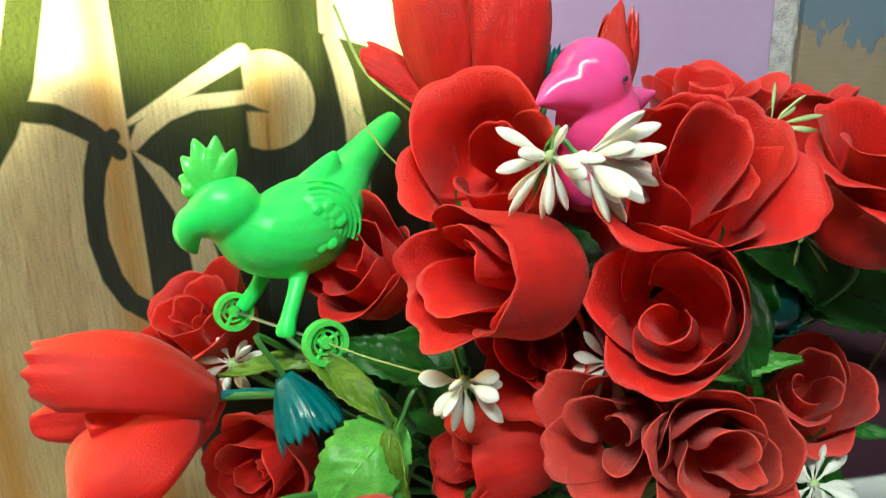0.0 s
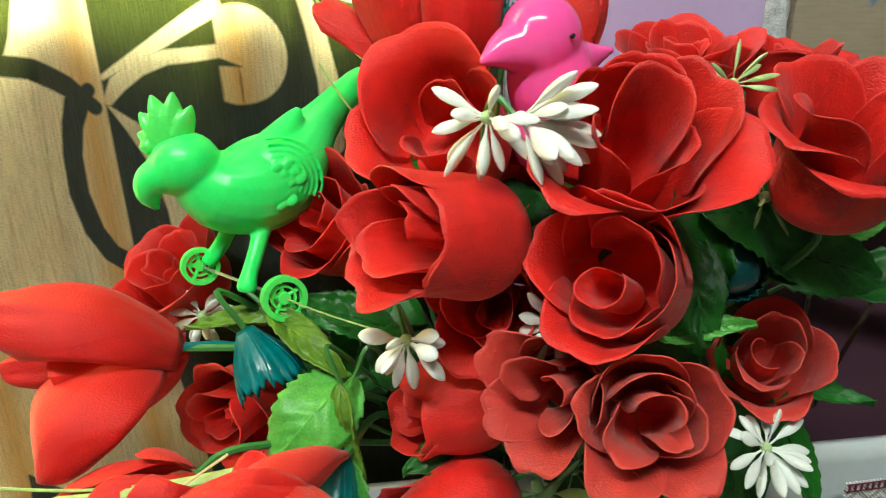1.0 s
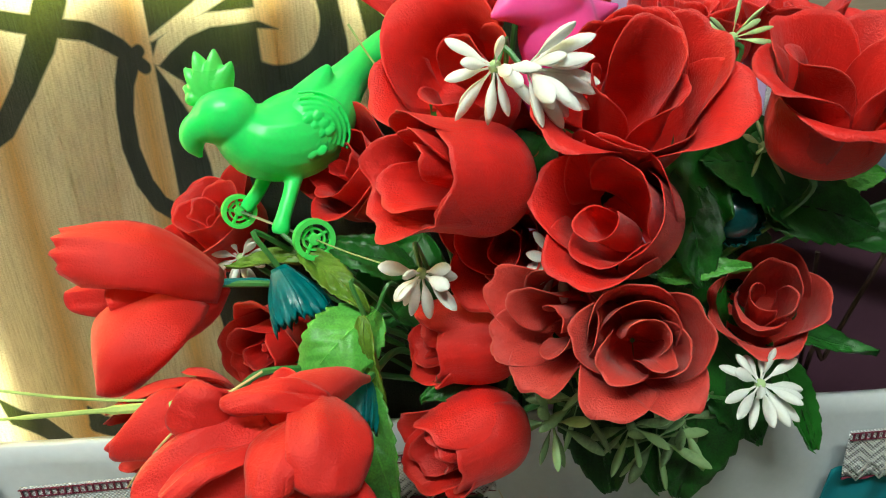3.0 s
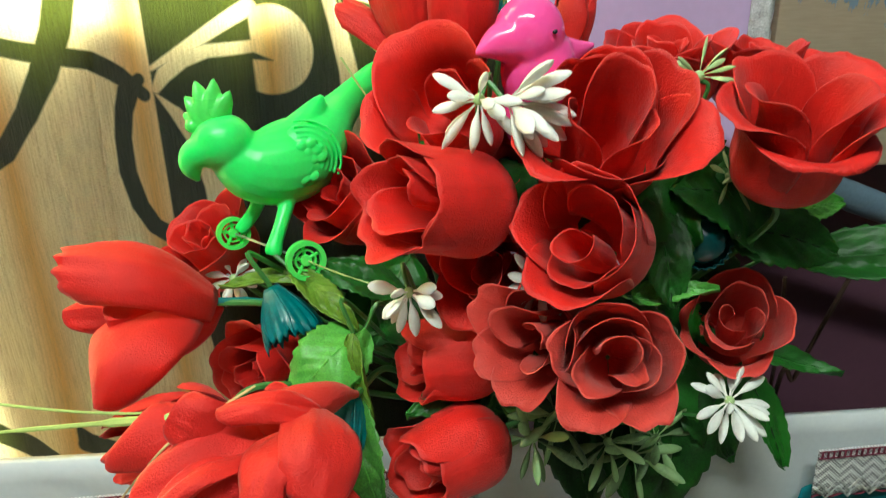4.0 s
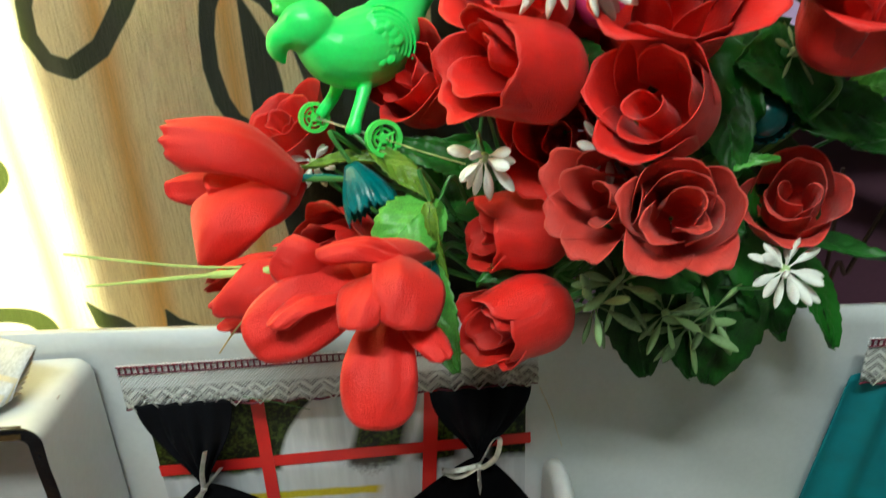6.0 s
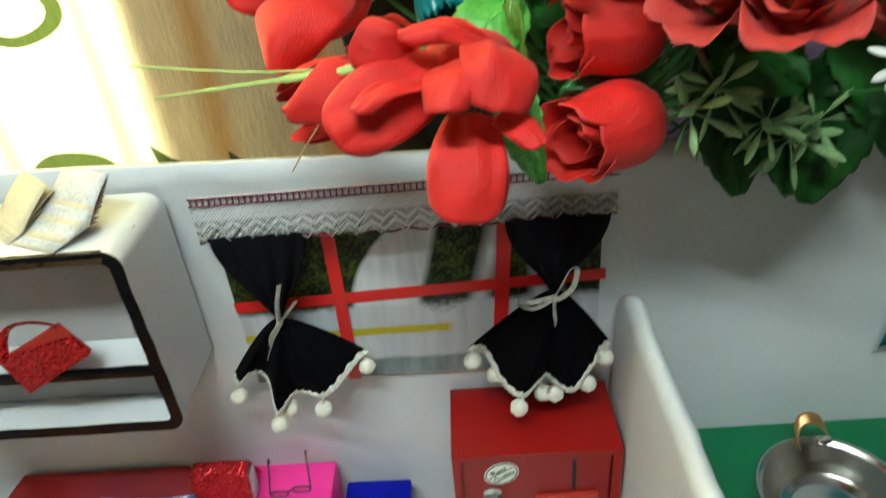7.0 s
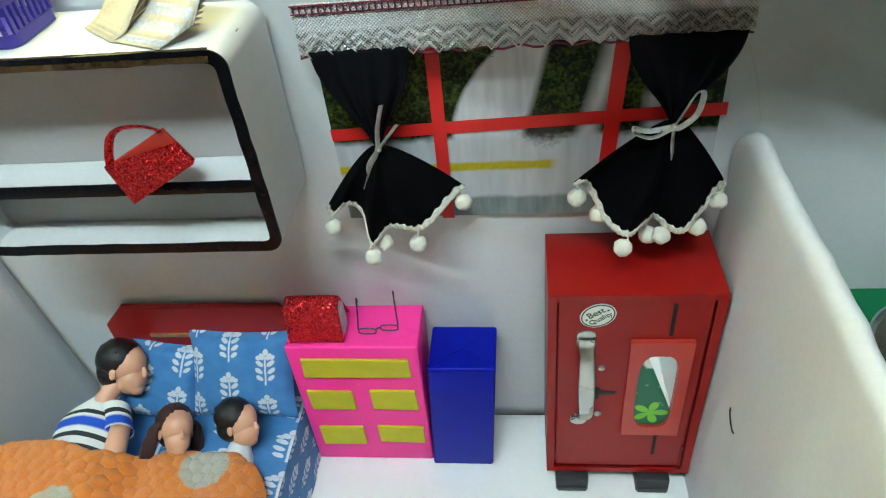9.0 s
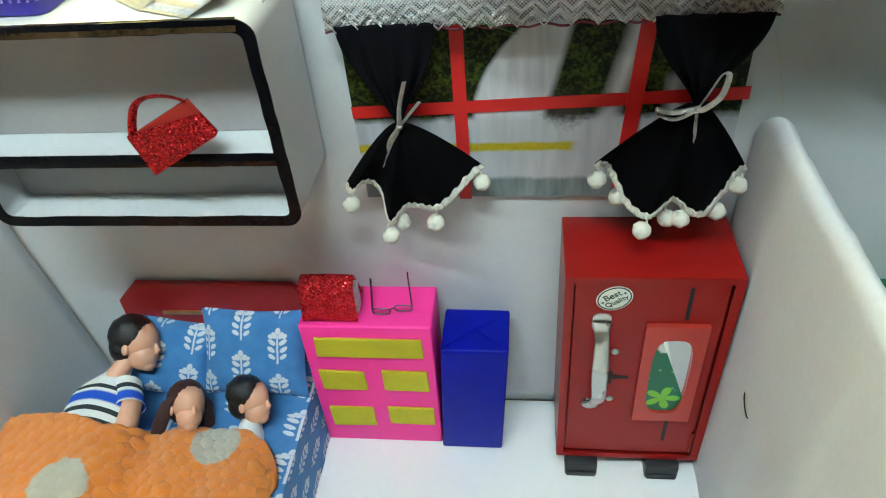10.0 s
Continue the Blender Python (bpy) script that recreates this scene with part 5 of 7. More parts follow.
def big_doll():
    bm = bmesh.new()
    head = Vector((-0.4000, 0.0330, 0.1280))
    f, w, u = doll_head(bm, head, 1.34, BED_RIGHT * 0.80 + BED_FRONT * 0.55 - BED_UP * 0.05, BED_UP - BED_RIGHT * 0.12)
    n = len(bm.faces)
    tube(curve_points([head - u * 0.006 - f * 0.004, Vector((-0.4150, 0.0080, 0.1130)), Vector((-0.4210, -0.0060, 0.1060))], 6), [0.0092] * 6 + [0.0098] * 6 + [0.0105], 16, bm)
    paint(bm, n, 0)
    n = len(bm.faces)

    def torso(u, v):
        a = 2 * math.pi * u
        c = Vector((-0.4190, 0.0085, 0.1085)).lerp(Vector((-0.4290, -0.090, 0.086)), v)
        wide = 0.0315 * (0.36 + 0.64 * math.sin(min(1.0, v * 4.6) * math.pi / 2))
        return (c.x + wide * math.cos(a) + 0.0008 * noise.noise((u * 9, v * 9, 0)), c.y - 0.004 * abs(math.cos(a)) * (1 - v), c.z + 0.019 * (0.55 + 0.45 * min(1, v * 4)) * math.sin(a) + 0.0007 * noise.noise((u * 14, v * 12, 4)))
    sheet(torso, 32, 26, bm, closed=True, uv=lambda a, b: (a, 1 - b))
    paint(bm, n, 2)
    n = len(bm.faces)
    sheet(lambda u, v: Vector((-0.4030, 0.000, 0.1090)).lerp(Vector((-0.3905, -0.0240, 0.1050)), v) + Vector((math.cos(2 * math.pi * u) * 0.0128, 0.35 * math.cos(2 * math.pi * u) * 0.010, math.sin(2 * math.pi * u) * 0.0128)), 18, 8, bm, closed=True, uv=lambda a, b: (a, 0.90 - 0.26 * b))
    paint(bm, n, 2)
    n = len(bm.faces)
    tube([(-0.3935, -0.012, 0.1060), (-0.3895, -0.036, 0.1010), (-0.3880, -0.066, 0.0900)], [0.0098, 0.0098, 0.0085], 16, bm)
    paint(bm, n, 0)
    return doll("plain dark-haired doll in a striped shirt lying in bed", bm, [SKIN, HAIR, STRIPES])


def small_doll(label, head, size, hair, spread, face, crown):
    bm = bmesh.new()
    h = Vector(head)
    f, w, u = doll_head(bm, h, size, face, crown, 0.0012 if spread else 0.0)
    n = len(bm.faces)
    tube([h - u * 0.008 * size, h - u * 0.024 * size - f * 0.004], [0.0062 * size, 0.0070 * size], 12, bm)
    paint(bm, n, 0)
    n = len(bm.faces)
    if spread:
        for s, count in ((1, 9), (-1, 16)):
            for k in range(count):
                q = h + u * (0.015 - 0.0006 * k) * size + f * (0.004 - 0.0008 * k) * size
                out = -w if s > 0 else w
                tube(curve_points([q, h + out * (0.0145 + 0.0009 * (k % 5)) * size + u * 0.004 - f * (0.001 + 0.0006 * k), h + out * (0.0150 + 0.0016 * (k % 6)) * size - u * 0.010 - f * (0.004 + 0.0005 * k), h + out * (0.0165 + 0.0016 * (k % 7)) * size - u * (0.024 + 0.0012 * k) - f * 0.010], 5), 0.0019, 6, bm)
    paint(bm, n, 1)
    n = len(bm.faces)
    if not spread:
        tube([h - u * 0.0145 * size - f * 0.001, h - u * 0.020 * size - f * 0.003, h - u * 0.034 * size - f * 0.006], [0.0080, 0.0105, 0.0150], 14, bm)
        paint(bm, n, 2)
    return doll(label, bm, [SKIN, hair, CARD])


big_doll()
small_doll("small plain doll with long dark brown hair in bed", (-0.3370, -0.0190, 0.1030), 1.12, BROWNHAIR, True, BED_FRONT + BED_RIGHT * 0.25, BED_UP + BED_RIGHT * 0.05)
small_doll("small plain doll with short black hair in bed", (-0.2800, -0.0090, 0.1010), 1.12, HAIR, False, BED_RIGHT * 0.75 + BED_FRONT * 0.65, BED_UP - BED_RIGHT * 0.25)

# ---------- toy kitchen beside the partition ----------
counter = thing("toy_counter", "toy kitchen counter covered in green paper", "counter", (0.45, 0.0, 0.0))
part("top", block(0.2150, 0.68, -0.100, 0.0765, 0.176, 0.182, 0.0012), COUNTER, counter)
part("front", block(0.2240, 0.676, -0.096, -0.092, 0.0, 0.176), COUNTER, counter)
part("side", block(0.2240, 0.228, -0.092, 0.0765, 0.0, 0.176), COUNTER, counter)


def pan():
    p = thing("steel_pan", "small shiny steel pan with a copper handle on the counter", "pan", (0.298, 0.015, 0.183))
    c, R = Vector((0.2880, -0.0180, 0.1822)), 0.0540

    def bowl(u, v):
        a = 2 * math.pi * u
        prof = [(0.0, 0.0008), (0.30, 0.0008), (0.52, 0.0010), (0.66, 0.0042), (0.80, 0.0120), (0.95, 0.0225), (1.0, 0.0245), (1.035, 0.0250)]
        s = v * (len(prof) - 1)
        i = min(int(s), len(prof) - 2)
        r = prof[i][0] + (prof[i + 1][0] - prof[i][0]) * (s - i)
        z = prof[i][1] + (prof[i + 1][1] - prof[i][1]) * (s - i)
        return c + Vector((R * max(r, 0.002) * math.cos(a), R * max(r, 0.002) * math.sin(a), z))
    solid(part("bowl", sheet(bowl, 56, 42, closed=True), STEEL, p), 0.0009, -1.0)
    hp = [c + Vector(q) for q in ((-0.006, 0.0500, 0.0235), (-0.007, 0.0555, 0.031), (-0.004, 0.0600, 0.0385), (0.004, 0.0610, 0.0415), (0.012, 0.0595, 0.0385), (0.0165, 0.0560, 0.0320))]

    def band(u, v):
        pts = band.pts
        s = v * (len(pts) - 1)
        i = min(int(s), len(pts) - 2)
        q = pts[i].lerp(pts[i + 1], s - i)
        return q + Vector((0.0, (u - 0.5) * 0.009, (u - 0.5) * 0.005))
    band.pts = curve_points(hp, 6)
    solid(part("handle", sheet(band, 4, 40), COPPER, p, "bent copper strip handle"), 0.0012)
    part("lug", block(c.x + 0.008, c.x + 0.020, c.y + 0.0485, c.y + 0.0540, 0.2030, 0.2100, 0.0008), STEEL, p)


pan()

# ---------- artificial bouquet ----------
RIGHT, UP, FRONT = Vector((0.995, -0.095, 0.0)), Vector((0.03, 0.335, 0.942)), Vector((-0.09, -0.937, 0.337))


def aim(r, u, f):
    return (RIGHT * r + UP * u + FRONT * f).normalized()


def basis(axis, spin=0.0):
    axis = Vector(axis).normalized()
    return axis.to_track_quat("Z", "Y").to_matrix() @ Matrix.Rotation(radians(spin), 3, "Z")


def petal(radius, height, half, base, lip, seed, tuck=0.0, point=0.0, shape=0.85, n=(14, 12), ruffle=1.0, curlz=0.5, close=0.0, dome=0.20):
    """One petal of a cup: wraps the flower's axis (z) at the given radius; lip: how far its rim rolls outwards."""
    def f(u, v):
        a = 2 * u - 1
        w = half * (0.30 + 0.70 * math.sin(min(1.0, v * 1.35 + 0.08) * math.pi / 2)) * (1.0 - point * max(0.0, v - 0.45) ** 1.4 * 1.7)
        round_top = 1 - dome * a * a * v - 0.07 * abs(a) ** 5 * v
        r = base + (radius - base) * math.sin(min(1.0, v * 1.15) * math.pi / 2) ** shape
        r *= 1 - close * max(0.0, v - 0.5) ** 1.5 * 2
        roll = max(0.0, v - 0.62) / 0.38
        r += lip * roll ** 2 * (0.55 + 0.45 * abs(a)) + tuck * a * (0.3 + 0.7 * v)
        z = height * v * round_top - lip * curlz * roll ** 2.6
        q = noise.noise((a * 1.6 + seed * 7.3, v * 2.2, seed)) * ruffle
        q2 = noise.noise((a * 4.5, v * 5.0, seed + 31)) * ruffle
        q3 = noise.noise((a * 11.0, v * 4.0, seed + 71)) * ruffle
        r += radius * (0.17 * q + 0.05 * q2 + 0.014 * q3) * v
        z += height * 0.07 * noise.noise((a * 2.2, seed * 3.1, 5)) * v * ruffle
        ang = a * w
        return (r * math.cos(ang), r * math.sin(ang), z)
    return f


def rose_petal(R, H, az, half, r, L, mid, roll, dome, tuck, seed):
    """One fabric petal: a bowl rising from the base to radius r, then leaning out by mid and rolling back at its tip."""
    az, half, mid, roll = radians(az), radians(half), radians(mid), radians(roll)
    knee, length, steps = 0.40, H * L, 24

    def f(u, v):
        a = 2 * u - 1
        notch = 0.045 * math.exp(-((a - 0.15 * math.sin(seed * 3.0)) / 0.16) ** 2) * (1 if seed % 3 else 0)
        ve = v * (1 - dome * abs(a) ** 2.3 - 0.20 * abs(a) ** 7 - notch + 0.05 * noise.noise((a * 2.3, seed * 1.9, 3)) + 0.012 * noise.noise((a * 9, seed * 1.9, 8)))
        k = min(1.0, ve / knee) * math.pi / 2
        rr, z = R * (0.05 + (r - 0.05) * math.sin(k)), 0.38 * length * (1 - math.cos(k))
        lop = 1 - 0.40 * a * a + 0.35 * a * math.sin(seed * 2.1)
        if ve > knee:
            span = (ve - knee) / steps
            for i in range(steps):
                q = knee + span * (i + 0.5)
                th = mid * min(1.0, (q - knee) / 0.2) + roll * lop * max(0.0, (q - 0.60) / 0.40) ** 1.5 - 0.10 * a * a
                rr += math.sin(th) * span * length * 1.05
                z += math.cos(th) * span * length * 1.05
        full = R * r
        ang = a * half * (0.50 + 0.50 * math.sin(min(1.0, ve * 1.7) * math.pi / 2)) * (full / max(rr, full)) ** 0.75
        rr += R * tuck * a * min(1.0, ve * 1.4)
        w = noise.noise((a * 1.4 + seed * 7.3, ve * 1.8, seed)) * 0.085 + noise.noise((a * 3.2, ve * 3.0, seed + 31)) * 0.028 + noise.noise((a * 9.0, ve * 3.0, seed + 71)) * 0.007
        rr += R * w * ve
        z += R * 0.06 * noise.noise((a * 2.0, ve * 2.0, seed + 50)) * ve
        return (rr * math.cos(az + ang), rr * math.sin(az + ang), z)
    return f


def loose_petals(seed):
    """Outer, middle and heart petals of a rose that is not seen closely."""
    r = random.Random(seed)
    turn = r.uniform(0, 360)
    out = [(turn + 90 * k + r.uniform(-14, 14), r.uniform(56, 74), 1.0, r.uniform(0.92, 1.08), r.uniform(4, 18), r.uniform(20, 62), 0.28) for k in range(4)]
    out += [(turn + 50 + 120 * k + r.uniform(-14, 14), r.uniform(66, 84), 0.66, r.uniform(0.96, 1.08), r.uniform(0, 8), r.uniform(10, 40), 0.22) for k in range(3)]
    return out + [(turn + 30, 120, 0.34, 0.98, 0, 12, 0.15), (turn + 200, 80, 0.26, 0.92, 0, 20, 0.2)]


# petals seen closely: turn about the axis from the bouquet's right towards its top, half width, radius, length, lean, roll, rounding
ROSES = {
    "side_bud": [(-8, 86, 1.0, 0.92, -8, 0, 0.16), (88, 66, 0.98, 1.05, -6, 10, 0.46), (234, 62, 0.98, 1.06, -2, 34, 0.22), (172, 60, 0.98, 1.0, 0, 40, 0.24),
                 (300, 60, 0.92, 0.92, 0, 12, 0.25), (70, 80, 0.66, 1.02, -2, 10, 0.34), (215, 74, 0.62, 1.02, 0, 26, 0.25), (20, 100, 0.36, 0.98, 0, 10, 0.2)],
    "rolled_heart": [(70, 84, 1.0, 1.02, 6, 22, 0.22), (238, 70, 1.0, 0.98, 10, 55, 0.20), (152, 66, 1.0, 0.98, 10, 42, 0.24), (338, 74, 1.0, 0.92, -2, 8, 0.2),
                     (40, 84, 0.78, 1.08, 0, 12, 0.24), (250, 70, 0.74, 0.90, 6, 38, 0.25), (235, 165, 0.30, 0.95, 4, 14, 0.04, 0.0, 0.20)],
    "small_lobed": [(0, 80, 1.0, 0.86, -2, 4, 0.2), (146, 56, 1.0, 1.06, 14, 56, 0.26), (252, 52, 1.0, 1.06, 14, 62, 0.26), (200, 50, 0.96, 1.0, 14, 52, 0.26), (82, 66, 1.0, 1.0, 2, 14, 0.26),
                    (132, 74, 0.62, 1.08, 4, 34, 0.26), (300, 76, 0.58, 1.02, 0, 14, 0.25), (36, 110, 0.34, 1.0, 0, 8, 0.2)],
    "full": [(12, 62, 1.0, 0.98, 9, 24, 0.22), (104, 72, 0.96, 1.0, 4, 18, 0.24), (236, 54, 0.98, 1.06, 22, 64, 0.26), (302, 52, 0.98, 1.0, 18, 56, 0.26), (170, 52, 0.96, 0.98, 14, 40, 0.26),
             (76, 84, 0.74, 1.08, 0, 12, 0.22), (346, 66, 0.70, 1.06, 0, 18, 0.24), (216, 66, 0.60, 1.08, 8, 48, 0.24), (62, 104, 0.44, 1.12, 0, 8, 0.18), (310, 56, 0.40, 1.0, 2, 44, 0.24)],
    "low_cup": [(80, 76, 1.0, 1.0, 4, 14, 0.24), (190, 62, 1.0, 0.96, 10, 48, 0.24), (266, 62, 1.0, 0.96, 14, 62, 0.24), (338, 66, 1.0, 1.0, 6, 32, 0.24),
                (60, 90, 0.68, 1.06, 0, 14, 0.22), (228, 76, 0.64, 1.06, 6, 44, 0.22), (330, 70, 0.52, 1.02, 0, 14, 0.24), (190, 120, 0.34, 0.98, 0, 12, 0.16)],
    "wide": [(214, 52, 1.0, 1.14, 20, 72, 0.24), (270, 62, 0.98, 1.0, 8, 20, 0.24), (330, 60, 1.0, 1.20, 18, 70, 0.22), (24, 56, 1.0, 1.10, 12, 34, 0.24), (118, 62, 0.94, 1.0, 2, 12, 0.24), (70, 56, 0.94, 1.06, 4, 16, 0.24),
             (64, 110, 0.44, 1.24, 4, 20, 0.18), (200, 64, 0.58, 1.10, 2, 14, 0.24), (318, 60, 0.62, 1.08, 2, 20, 0.24)],
    "upright": [(272, 96, 1.0, 0.90, -4, 175, 0.14), (192, 66, 0.96, 1.12, 6, 120, 0.24), (340, 60, 0.96, 1.20, 14, 60, 0.24), (34, 62, 1.0, 1.16, 16, 40, 0.24), (122, 76, 1.0, 1.10, 6, 40, 0.24),
                (196, 70, 0.70, 1.16, 6, 60, 0.24), (345, 80, 0.66, 1.14, 6, 40, 0.24)],
    "folded": [(104, 92, 1.0, 1.18, 8, 74, 0.22), (188, 58, 1.0, 1.06, 14, 60, 0.26), (268, 78, 1.0, 0.92, 4, 22, 0.24), (0, 68, 0.98, 0.96, 2, 16, 0.24),
               (60, 76, 0.60, 0.94, 0, 12, 0.24), (240, 70, 0.56, 0.92, 2, 22, 0.24)],
}


def flower(label, name, centre, axis, R, H, style, seed, material, stem_to=None, group="roses of the bouquet"):
    ax = Vector(axis).normalized()
    base = Vector(centre) - ax * H * 0.55
    fl = thing(name, label, name.split("_")[-1], base, group)
    rnd = random.Random(seed)
    if style == "tulip":
        m3 = basis(axis, seed * 47)
        for li, (r, h, half, lip) in enumerate(((0.80, 0.97, 62, 0.06), (0.98, 1.0, 66, 0.16))):
            for k in range(3):
                f = petal(R * r * rnd.uniform(0.94, 1.06), H * h * rnd.uniform(0.93, 1.05), radians(half) * rnd.uniform(0.9, 1.1), R * 0.10, R * lip * 0.55, seed * 1.7 + li * 5 + k, R * 0.05, point=0.55, shape=0.62, ruffle=0.7, close=0.55)
                spin = Matrix.Rotation(2 * math.pi * (k + 0.5 * li) / 3 + li * 0.9, 3, "Z")
                solid(part("petal", sheet(lambda u, v, f=f, spin=spin: base + m3 @ (spin @ Vector(f(u, v))), 16, 14, uv=lambda a, b: (a, b)), material, fl), 0.0004)
    else:
        right = (RIGHT - ax * RIGHT.dot(ax)).normalized()
        m3 = Matrix((right, ax.cross(right), ax)).transposed()
        for k, q in enumerate(ROSES[style] if style in ROSES else loose_petals(seed)):
            az, half, r, L, mid, roll, dome = q[:7]
            tuck, off = q[7:] if len(q) > 7 else (0.05 if k % 2 else -0.05, 0.0)
            f = rose_petal(R, H, az, half, r, L, mid, roll, dome, tuck, seed * 1.7 + k)
            move = Vector((math.cos(radians(az)), math.sin(radians(az)), 0)) * off * R
            solid(part("petal", sheet(lambda u, v, f=f, move=move: base + m3 @ (Vector(f(u, v)) + move), 22, 20, uv=lambda a, b: (a, b)), material, fl), 0.00035)
        m3 = basis(axis, seed * 47)
    # calyx under the cup
    bm = bmesh.new()
    for k in range(5):
        spin = Matrix.Rotation(2 * math.pi * k / 5 + seed, 3, "Z")

        def sepal(u, v, spin=spin):
            a = 2 * u - 1
            w = 0.62 * (1 - v) ** 0.6 * (0.5 + v)
            r = R * (0.16 + 0.62 * math.sin(v * 1.6)) * 1.08
            return base + m3 @ (spin @ Vector((r * math.cos(a * w), r * math.sin(a * w), H * (0.30 * v ** 1.3) - 0.002)))
        sheet(sepal, 6, 8, bm)
    part("calyx", bm, LEAF if style != "tulip" else material, fl)
    end = Vector(stem_to) if stem_to else Vector((0.145 + rnd.uniform(-0.022, 0.022), 0.124 + rnd.uniform(-0.014, 0.014), -0.003))
    neck = base - ax * 0.028
    neck.y = min(neck.y, 0.150)
    top = Vector((end.x, end.y, min(0.44, base.z - 0.05)))
    pts = curve_points([base, neck, (neck + top) / 2 + Vector((0, 0.012, -0.004)), top, end], 8)
    pts = [Vector((q.x, min(q.y, 0.148), q.z)) for q in pts]
    pts = [Vector((q.x, max(q.y, 0.098) if q.z < 0.486 else q.y, q.z)) for q in pts]
    part("stem", tube(pts, 0.0019, 7), STEM, fl)
    return fl


for label, name, c, a, R, H, style, seed, mt in (
    ("half-open red fabric rosebud lying on its side in the bouquet", "fabric_rose", (0.1030, -0.006, 0.6570), aim(-0.74, 0.08, 0.62), 0.0262, 0.066, "side_bud", 1, PETAL),
    ("red fabric rose with a rolled heart facing outwards", "fabric_rose", (0.1690, -0.026, 0.6400), aim(-0.52, 0.24, 0.80), 0.0245, 0.050, "rolled_heart", 2, PETAL),
    ("small red fabric rose with salmon-lit petals", "fabric_rose", (0.1480, -0.026, 0.5930), aim(-0.52, 0.05, 0.80), 0.0210, 0.048, "small_lobed", 3, SALMONLIT),
    ("full red fabric rose with several rolled petals", "fabric_rose", (0.1730, -0.050, 0.5930), aim(-0.12, 0.15, 0.97), 0.0220, 0.041, "full", 4, SALMONLIT),
    ("red fabric rose low in the bouquet beside dark leaves", "fabric_rose", (0.2690, 0.021, 0.5665), aim(-0.20, 0.44, 0.85), 0.0235, 0.046, "low_cup", 5, SALMONLIT),
    ("wide open red fabric rose with broad outer petals", "fabric_rose", (0.1770, -0.004, 0.6830), aim(0.0, 0.42, 0.88), 0.0300, 0.052, "wide", 6, PETAL),
    ("upright red fabric rose with a deep cup", "fabric_rose", (0.2690, -0.008, 0.6780), aim(0.0, 0.74, 0.66), 0.0262, 0.058, "upright", 7, PETAL),
    ("red fabric rose with a broad petal beside the toy bird", "fabric_rose", (0.1100, 0.034, 0.6880), aim(-0.35, 0.30, 0.85), 0.0275, 0.050, "folded", 8, PETAL),
    ("red fabric bud standing behind the pink toy bird", "fabric_tulip", (0.1900, 0.090, 0.7350), aim(0.12, 0.95, 0.2), 0.0130, 0.060, "tulip", 10, PETAL),
    ("red fabric rose at the back of the bouquet", "fabric_rose", (0.2480, 0.094, 0.7020), aim(-0.05, 0.80, 0.5), 0.0300, 0.045, "loose", 11, PETAL),
    ("red fabric rose at the back beside the pale sprig", "fabric_rose", (0.3050, 0.090, 0.6960), aim(0.10, 0.85, 0.4), 0.0270, 0.045, "loose", 12, PETAL),
    ("dark shaded red fabric rose seen from its side", "fabric_rose", (0.1080, 0.024, 0.5580), aim(-0.92, -0.08, 0.22), 0.0245, 0.058, "side_bud", 13, PETAL),
    ("red fabric rosebud hanging low over the toy house", "fabric_rose", (0.1060, 0.000, 0.5110), aim(-0.75, -0.22, 0.50), 0.0245, 0.060, "side_bud", 14, PETAL),
    ("red fabric rose behind the green toy bird", "fabric_rose", (0.0560, 0.088, 0.6330), aim(-0.45, 0.35, 0.70), 0.0260, 0.045, "loose", 15, PETAL),
    ("red fabric rose behind the toy bird's wheels", "fabric_rose", (-0.0330, 0.120, 0.5960), aim(-0.35, 0.60, 0.60), 0.0270, 0.045, "loose", 16, PETAL),
    ("red fabric rose deep in the bouquet's shade", "fabric_rose", (-0.0040, 0.085, 0.5280), aim(-0.40, -0.20, 0.70), 0.0240, 0.045, "loose", 17, PETAL),
    ("red fabric rose in the middle of the bouquet", "fabric_rose", (0.1450, 0.045, 0.6500), aim(0.0, 0.4, 0.8), 0.0320, 0.045, "loose", 18, PETAL),
    ("red fabric rose in the shade between leaves", "fabric_rose", (0.1300, 0.020, 0.6150), aim(-0.2, -0.1, 0.8), 0.0260, 0.045, "loose", 19, PETAL),
    ("dark red fabric tulip tucked below the drooping flower", "fabric_tulip", (-0.0420, -0.012, 0.5450), Vector((-0.062, -0.018, -0.016)), 0.0240, 0.062, "tulip", 21, TULIP),
):
    flower(label, name, c, a, R, H, style, seed, mt)


def broad_petal(base, tip, normal, wide, arch, seed, notch=0.0, waist=0.0, taper=0.0, jag=0.0, wob=1.0, cup=0.42):
    base, tip = Vector(base), Vector(tip)
    d = tip - base
    nrm = Vector(normal)
    nrm = (nrm - d.normalized() * nrm.dot(d.normalized())).normalized()
    side = d.normalized().cross(nrm)

    def f(u, v):
        a = 2 * u - 1
        w = wide * (math.sin(math.pi * (0.12 + 0.56 * v)) ** 0.55) * (1 - waist * (1 - v)) * (1 - taper * v ** 2.4)
        end = 1 - (0.06 * a * a + 0.12 * a ** 4) * v - notch * math.exp(-(a / 0.18) ** 2) * v
        end -= jag * abs(((a * 2.3 + 0.2) % 1.0) - 0.5) * max(0.0, v - 0.7) / 0.3
        q = (noise.noise((a * 1.7, v * 2.1, seed)) * 0.005 + noise.noise((a * 4, v * 5, seed + 9)) * 0.0016) * wob
        return base + d * (v * end) + side * (a * w) + nrm * (arch * math.sin(math.pi * v * 0.9) - cup * wide * a * a + q)
    return sheet(f, 18, 20, uv=lambda a, b: (a, b))


